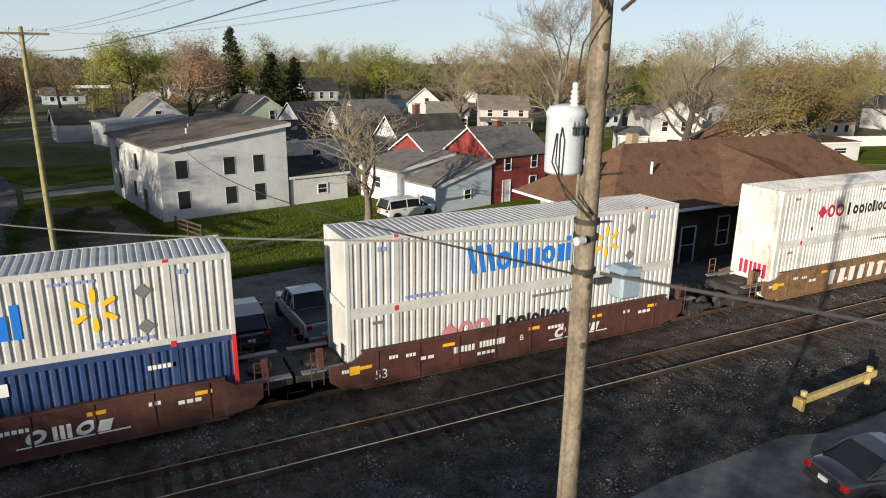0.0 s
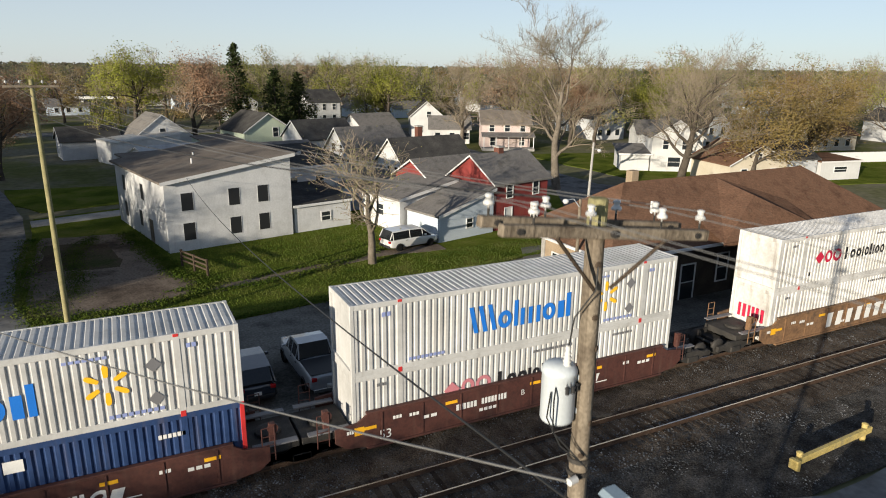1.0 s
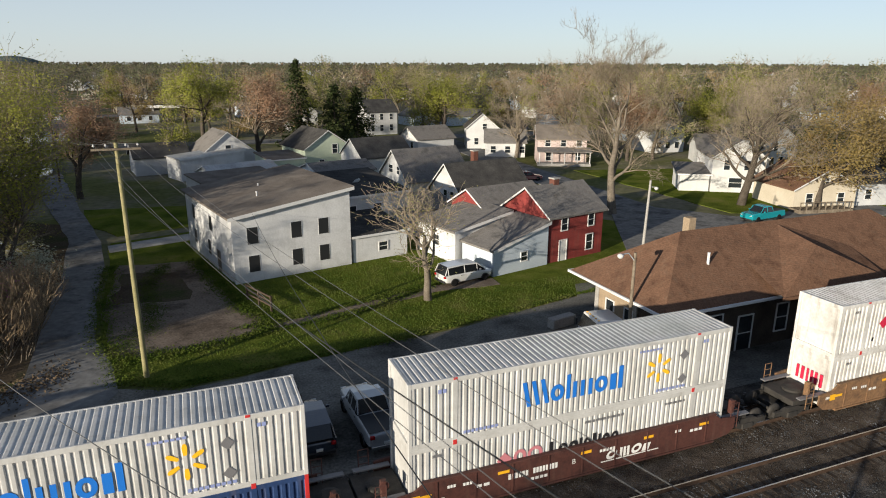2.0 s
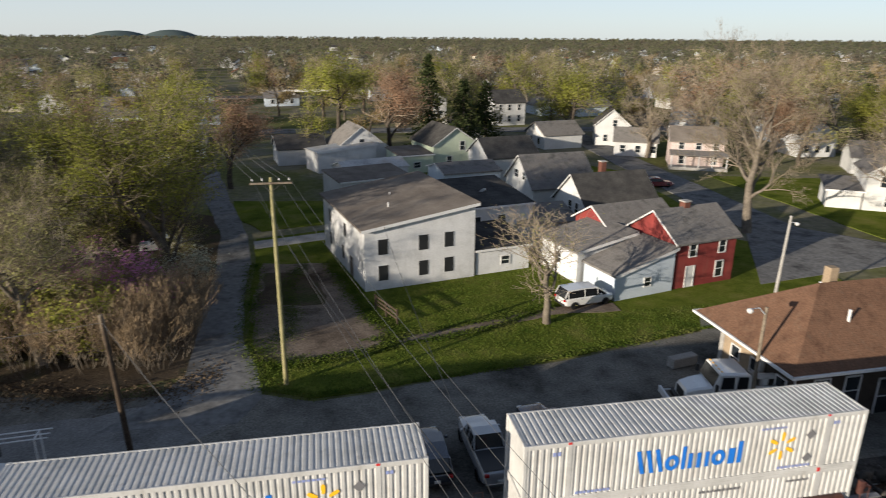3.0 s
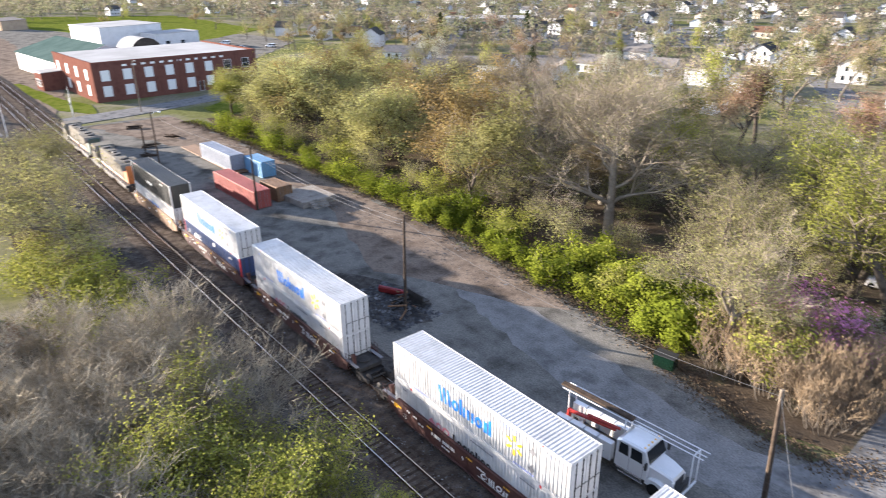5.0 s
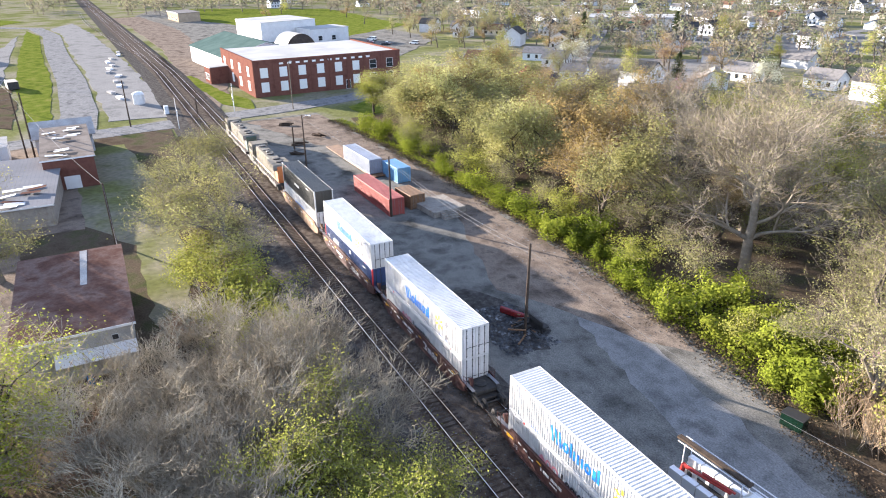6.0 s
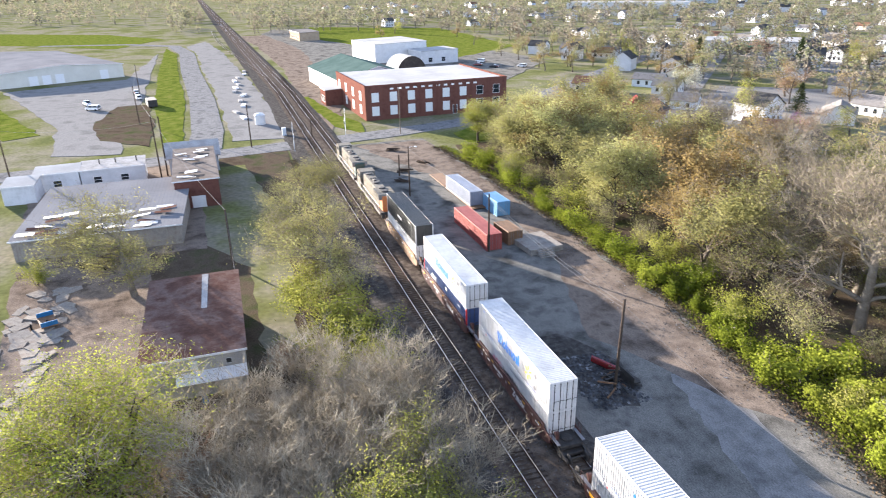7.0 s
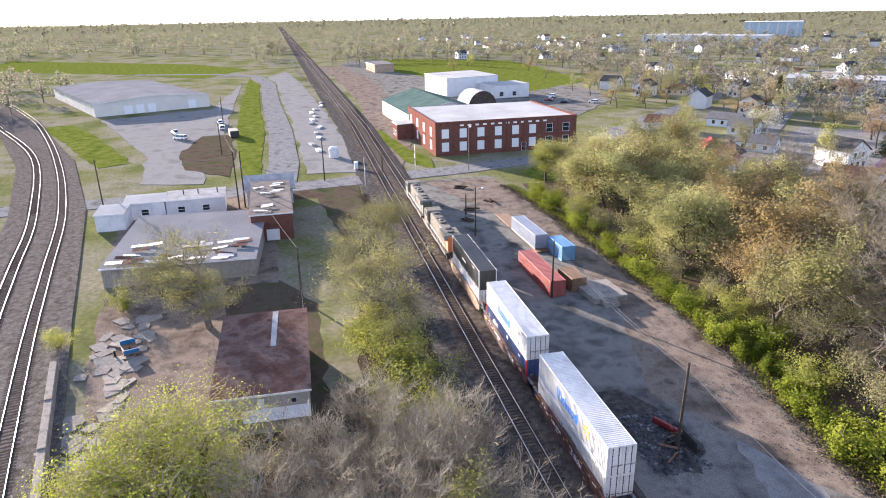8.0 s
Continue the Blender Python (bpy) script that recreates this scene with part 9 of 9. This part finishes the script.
plant(tree("tall pale yellow-green bush breaking through the brush", 67, 8.6, 1.2, 0.11, M_BARKD, L_YG, 13000, 0.125, 3, first=0.15, up=0.5, kids=(6, 4, 3), stems=4, sides=(5, 3), name="shrub", category="shrub", clump=0.4), [(-34.5, -14.2, 1.05, 0), (-31, -12.0, 1.05, 80), (-28.5, -11.2, 0.92, 160), (-25.5, -8.6, 0.6, 240)], S, 1.15)
plant(tree("bare thicket with fine reddish twigs", 42, 6.5, 0.9, 0.08, M_BARKD, L_BROWN, 900, 0.10, 4, first=0.12, up=0.5, kids=(6, 5, 4, 2), stems=5, sides=(5, 3), name="thicket", category="shrub", twig=L_BROWN), [(-44.5, -28.5, 0.95, 0), (-39, -28, 0.9, 90), (-59, -20, 0.8, 200)], S)
plant(tree("round tree with bright yellow-green young leaves", 43, 9.5, 1.25, 0.26, M_BARKD, L_SPRING, 40000, 0.105, 3, first=0.15, up=0.15, kids=(8, 6, 5), stems=4, clump=0.34, sticks=(2500, 0.5)), [(-46.9, -35.0, 1.42, 0), (-33, -29, 0.6, 100)], S)
plant(tree("olive-hazed tree along the tracks", 44, 13.5, 1.2, 0.34, M_BARK, L_YGOL, 19000, 0.125, 3, first=0.2, up=0.2, kids=(9, 6, 5), clump=0.42, sticks=(9000, 0.7), twig=L_WTWIG), [(-74, -12.6, 1.1, 0), (-92, -13.2, 0.8, 60), (-111, -12.6, 0.9, 220), (-85.6, -36.9, 1.07, 30)], S, 1.35)

# town trees seen far off
T = "trees across the town"
mids = [
    tree("town tree with yellow-green leaves", 51, 12, 1.1, 0.3, M_BARKD, L_YG, 3000, 0.22, 2, kids=(7, 5), clump=0.7, thin=0.045, sticks=(500, 1.1), first=0.2, sides=(5, 3)),
    tree("town tree with brown buds", 52, 13, 1.0, 0.3, M_BARKD, L_BROWN, 2600, 0.22, 2, kids=(7, 5), clump=0.7, thin=0.045, sticks=(500, 1.1), first=0.2, sides=(5, 3)),
    tree("bare grey tree among the town houses", 53, 14, 1.0, 0.32, M_BARK, L_OLIVE, 1900, 0.22, 2, kids=(7, 5), clump=0.7, thin=0.045, sticks=(500, 1.1), first=0.2, sides=(5, 3)),
    tree("town tree with orange buds", 54, 12, 1.1, 0.3, M_BARKD, L_ORANGE, 2600, 0.22, 2, kids=(7, 5), clump=0.7, thin=0.045, sticks=(500, 1.1), first=0.2, sides=(5, 3)),
    tree("town tree in olive catkins", 55, 14, 1.0, 0.3, M_BARKD, L_OLIVE, 3000, 0.22, 2, kids=(7, 5), clump=0.7, thin=0.045, sticks=(500, 1.1), first=0.2, sides=(5, 3)),
]
spots = {i: [] for i in range(5)}
for k in range(330):
    u, v = rp.uniform(-330, 230), rp.uniform(84, 270)
    x, y = u - 0.13 * v, v
    if abs(x + 0.16 * y - 2) < 7 or (0 < x < 66 and y < 118) or (x < -130 and y < 150 + 0.6 * (-x - 130) * 0 and y < 110) or any(abs(x - a - 4) < 6 and abs(y - b - 4) < 6 for a, b in FAR_SPOTS):
        continue
    if -16 < x + 0.16 * y < 26 and y < 240 and rp.random() < 0.75:
        continue
    if x < -70 and rp.random() < 0.5:
        continue
    spots[rp.choice((0, 0, 1, 2, 2, 3, 3, 4, 4))].append((x, y, rp.uniform(0.85, 1.4) * (0.75 if x < -70 else 1.0), rp.uniform(0, 360)))
for x, y in ((-300, 160), (-330, 180), (-350, 140), (-262, 150), (-250, 180), (-206, 104), (-214, 150), (-182, 118), (-160, 98), (-142, 84), (-168, 84), (-118, 102), (-108, 90), (-420, 170), (-460, 140), (-500, 160), (-380, 200), (-520, 110), (-480, 90), (-400, 130)):
    spots[rp.randrange(5)].append((x, y, rp.uniform(0.7, 1.05), rp.uniform(0, 360)))
for i in range(5):
    plant(mids[i], spots[i], T)

# far woodland, one mesh of uncountable crowns out to the horizon
rng = np.random.default_rng(8)
vs, fs = [], []


def open_tree(lobes, per, blade, limbs):
    """One plain tree of height 1: points, triangles and a flag for its leaves."""
    tv, tf = [], []
    mids = []
    for k in range(lobes):
        a, up = 2.4 * k + rng.uniform(-0.4, 0.4), (k + 0.5) / lobes
        out = 0.30 * math.sin(math.pi * min(0.95, 0.25 + 0.75 * up)) * rng.uniform(0.7, 1.15)
        mids.append((out * math.cos(a), out * math.sin(a), 0.34 + 0.52 * up))
    segs = [(0, 0, -0.02, 0.01, 0.0, 0.5, 0.026, 0.016)] + [(0.0, 0.0, 0.2 + 0.25 * i / lobes, *m, 0.013, 0.005) for i, m in enumerate(mids)] if limbs else [(0, 0, -0.02, 0, 0, 0.6, 0.03, 0.015)]
    tubes(tv, tf, segs, 3)
    wood = sum(len(q) for q in tf)
    for m in mids:
        c = rng.normal(size=(per, 3))
        c = c / np.linalg.norm(c, axis=1, keepdims=True) * rng.uniform(0.45, 1.1, (per, 1)) * np.array([0.17, 0.17, 0.14]) * rng.uniform(0.8, 1.25)
        quads(tv, tf, c + np.array(m), blade, rng, 0.0, c)
    tri = []
    for q in tf:
        tri.append(q if q.shape[1] == 3 else np.concatenate([q[:, :3], q[:, [0, 2, 3]]]))
    return np.concatenate(tv), np.concatenate(tri), wood * 2


def far_trees(x, y, h, kinds):
    """Sets turned and scaled copies of the given trees into the one far mesh."""
    pick, turn = rng.integers(0, len(kinds), len(x)), rng.uniform(0, 6.283, len(x))
    for k, (tv, tri, wood) in enumerate(kinds):
        i = np.flatnonzero(pick == k)
        c, s_ = np.cos(turn[i])[:, None], np.sin(turn[i])[:, None]
        wide = h[i] * rng.uniform(0.85, 1.3, len(i))
        v = np.stack([(tv[:, 0] * c - tv[:, 1] * s_) * wide[:, None] + x[i][:, None], (tv[:, 0] * s_ + tv[:, 1] * c) * wide[:, None] + y[i][:, None], tv[:, 2] * h[i][:, None]], -1)
        b0 = sum(len(q) for q in vs)
        vs.append(v.reshape(-1, 3))
        fs.append((b0 + tri[None] + (np.arange(len(i)) * len(tv))[:, None, None]).reshape(-1, 3))
        slots.append(np.tile(np.r_[np.zeros(wood), np.ones(len(tri) - wood)], len(i)))


def blocked(x, y):
    yard = (x > -560) & (x < -150) & (y > -150) & (y < 150)
    field = (x < -480) & (y > -330) & (y < -60) & (x > -800)
    corridor = (np.abs(y + np.maximum(0, -x - 250) * 0.028) < 16)
    near = (y < 100) | ((x > -5) & (x < 75) & (y < 125)) | (np.abs(x + 0.16 * y - 2) < 9)
    return yard | field | corridor | near * (np.hypot(x, y) < 320)


def in_house(x, y):
    spots_xy = np.array(TOWN_XY)
    return ((np.abs(x[:, None] - spots_xy[:, 0]) < 8) & (np.abs(y[:, None] - spots_xy[:, 1]) < 8)).any(1)


slots = []
near_kinds = [open_tree(8, 20, 0.074, True) for _ in range(4)]
mid_kinds = [open_tree(6, 11, 0.12, False) for _ in range(4)]
edge_kinds = [open_tree(4, 5, 0.34, False) for _ in range(3)]
for count, r0, r1, hh, kinds in ((2800, 225, 820, 11, near_kinds), (3400, 800, 1700, 11, mid_kinds), (3600, 1700, 4300, 13, edge_kinds)):
    a = rng.uniform(radians(24), radians(206), count)
    r = np.sqrt(rng.uniform(r0**2, r1**2, count))
    x, y = r * np.cos(a), r * np.sin(a) - 20
    ok = ~blocked(x, y) & ~in_house(x, y)
    far_trees(x[ok], y[ok], rng.uniform(0.6, 1.4, ok.sum()) * hh, kinds)
far_mesh = mesh_of("far_woods", vs, fs, [M_BARK, L_FAR], np.concatenate(slots))
tagged(part("far_woods", far_mesh, None), "hazy mixed spring woodland stretching to the horizon", "woods", kind="stuff")

# ---- ties one by one, ballast stones, grass tufts, litter ----
rz = random.Random(5)
for tr in TRACKS:
    for i in range(200):
        t = part("tie", TIE, None, tr)
        t.matrix_basis = pose(50 - 0.56 * i + rz.uniform(-0.03, 0.03), rz.uniform(-0.05, 0.05), 0.055, 0, 0, rz.uniform(-1.5, 1.5))


def stones(name, label, n, x0, x1, y0, y1, size, material, seed, zf):
    """Crushed stones, each a small uneven block."""
    rng = np.random.default_rng(seed)
    base = np.array([(-1, -0.8, 0), (0.9, -1, 0), (1, 0.7, 0.1), (-0.7, 1, 0), (0.1, 0.0, 1.1)], float)
    c = np.stack([rng.uniform(x0, x1, n), rng.uniform(y0, y1, n), np.zeros(n)], 1)
    c[:, 2] = zf(c[:, 0], c[:, 1]) - size * 0.15
    a = rng.uniform(0, 6.283, n)
    s = size * rng.uniform(0.5, 1.5, n)
    v = base[None] * s[:, None, None] * rng.uniform(0.7, 1.3, (n, 5, 3))
    x = v[..., 0] * np.cos(a)[:, None] - v[..., 1] * np.sin(a)[:, None]
    y = v[..., 0] * np.sin(a)[:, None] + v[..., 1] * np.cos(a)[:, None]
    v = np.stack([x, y, v[..., 2]], -1) + c[:, None]
    f = np.array([(0, 1, 4), (1, 2, 4), (2, 3, 4), (3, 0, 4)])[None] + (np.arange(n) * 5)[:, None, None]
    return tagged(part(name, mesh_of(name, [v.reshape(-1, 3)], [f.reshape(-1, 3)], [material]), None), label, "gravel", kind="stuff")


M_STONE = leafy("crushed_stone", [(0.03, 0.03, 0.031), (0.06, 0.06, 0.061), (0.13, 0.13, 0.13), (0.32, 0.32, 0.315)], 0.9, 0.9, 0.0)
bed_z = lambda x, y: np.interp(y, [q[0] for q in prof], [q[1] for q in prof])
stones("ballast_stones", "loose grey crushed stones of the track bed", 36000, -12, 40, -9.0, 4.2, 0.03, M_STONE, 3, bed_z)
stones("ballast_stones", "loose grey crushed stones further along the bed", 8000, -70, -12, -8.5, 4.2, 0.045, M_STONE, 4, bed_z)


def tufts(label, n, poly_x, poly_y, h, seed, material, blades=3):
    """Grass blades over a patch."""
    rng = np.random.default_rng(seed)
    x, y = rng.uniform(*poly_x, n), rng.uniform(*poly_y, n)
    south = np.interp(x, [-6, -2, 4.7, 14, 28, 50], [17.6, 16.9, 17.9, 19.1, 22.0, 24.3])
    path = np.abs(y - np.interp(x, [2.5, 8, 13, 18, 24], [23.4, 24.4, 25.8, 27.4, 27.2])) < 0.9
    yard = (x < 4) & (y > 21.3)
    ok = (y > south) & ~path & ~yard & ~((x > 22.5) & (y > 27.8)) & ~((x > 2.5) & (y > 34.2 + 0.22 * (x - 2.7)))
    x, y = x[ok], y[ok]
    n = len(x)
    a, k = rng.uniform(0, 6.283, n), h * rng.uniform(0.5, 1.5, n)
    lean = rng.normal(size=(n, 2)) * 0.4
    w = 0.035
    v = np.stack([np.stack([x - w * np.cos(a), y - w * np.sin(a), np.full(n, -0.04)], 1), np.stack([x + w * np.cos(a), y + w * np.sin(a), np.full(n, -0.04)], 1), np.stack([x + lean[:, 0] * k, y + lean[:, 1] * k, k - 0.03], 1)], 1)
    return tagged(part("grass", mesh_of("grass", [v.reshape(-1, 3)], [np.arange(3 * n).reshape(n, 3)], [material]), None), label, "grass", kind="stuff")


tufts("short bright blades of spring lawn grass", 60000, (-6, 46), (16, 40), 0.10, 6, L_GRASS)


def litter(name, label, line, n, side, size, seed, material, lift=0.02):
    """Fallen leaves and low weeds strewn along the edge of a surface."""
    rng = np.random.default_rng(seed)
    q = np.array(line, float)
    cut = np.r_[0, np.cumsum(np.hypot(*np.diff(q, axis=0).T))]
    d = rng.uniform(0, cut[-1], n)
    x, y = np.interp(d, cut, q[:, 0]), np.interp(d, cut, q[:, 1])
    patch = 0.5 + 0.5 * np.sin(d * 0.9) * np.sin(d * 0.37 + 1)
    c = np.stack([x + rng.normal(size=n) * 0.5, y + rng.normal(size=n) * side * (0.4 + patch) + side * 0.3, np.abs(rng.normal(size=n)) * lift + 0.03], 1)
    vs, fs = [], []
    quads(vs, fs, c, size, rng, 0.7)
    return tagged(part(name, mesh_of(name, vs, fs, [material]), None), label, "leaf litter", kind="stuff")


L_LITTER = leafy("fallen_leaves", [(0.05, 0.038, 0.026), (0.10, 0.075, 0.05), (0.19, 0.14, 0.09)], 0.8, 0.9, 0.0)
EDGE = [(-8.5, 20.6), (-11.5, 18.6), (-17, 18.8), (-29, 22.8), (-47, 25.0), (-66, 27.4), (-99, 27.2), (-132, 26.6), (-150, 25)]
litter("leaf_litter", "dark fallen leaves and twigs along the wood's edge", EDGE, 26000, 0.9, 0.16, 12, L_LITTER, 0.05)
litter("leaf_litter", "low yellow-green weeds at the edge of the yard", [(q[0], q[1] + 1.4) for q in EDGE[3:]], 9000, 0.8, 0.20, 13, L_GREEN, 0.16)
litter("leaf_litter", "dead stems and weeds beside the ballast", [(6, -9.6), (-30, -9.4), (-90, -9.5), (-150, -9.6)], 16000, 0.6, 0.18, 14, L_LITTER, 0.10)
litter("leaf_litter", "thin weeds creeping over the gravel yard", [(-6, 22), (-3.5, 27), (-4.5, 36), (-3, 42)], 6000, 1.4, 0.09, 15, L_GRASS, 0.03)
litter("grass_edge", "ragged grass blades along the lawn's edges", [(48, 23.9), (28, 21.6), (14, 18.6), (4.7, 17.4), (-2, 16.5), (-5.0, 18), (-5.4, 21.5), (-7.0, 26), (-7.8, 44)], 12000, 0.22, 0.13, 16, L_GRASS, 0.04)
litter("grass_edge", "ragged grass blades round the gravel yard", [(-5.5, 21.6), (-2, 21.4), (3.2, 22.4), (4.6, 24.8), (2.8, 28), (1.8, 33), (-0.4, 43)], 9000, 0.45, 0.12, 17, L_GRASS, 0.04)
litter("grass_edge", "grass blades spilling over the dirt track", [(2.5, 24.2), (8, 25.2), (13, 26.6), (18, 28.2), (13, 25.0), (8, 23.6), (2.5, 22.6)], 7000, 0.25, 0.12, 18, L_GRASS, 0.04)
flat_z = lambda x, y: np.zeros_like(x) + 0.012
stones("rubble", "dark broken rubble strewn round the scrap heap", 900, -53, -43.5, 6.8, 12.6, 0.13, M_STONE, 21, flat_z)
stones("rubble", "pale stones and litter on the packed dirt", 1400, -140, -40, 19.5, 25.0, 0.06, M_STONE, 22, flat_z)
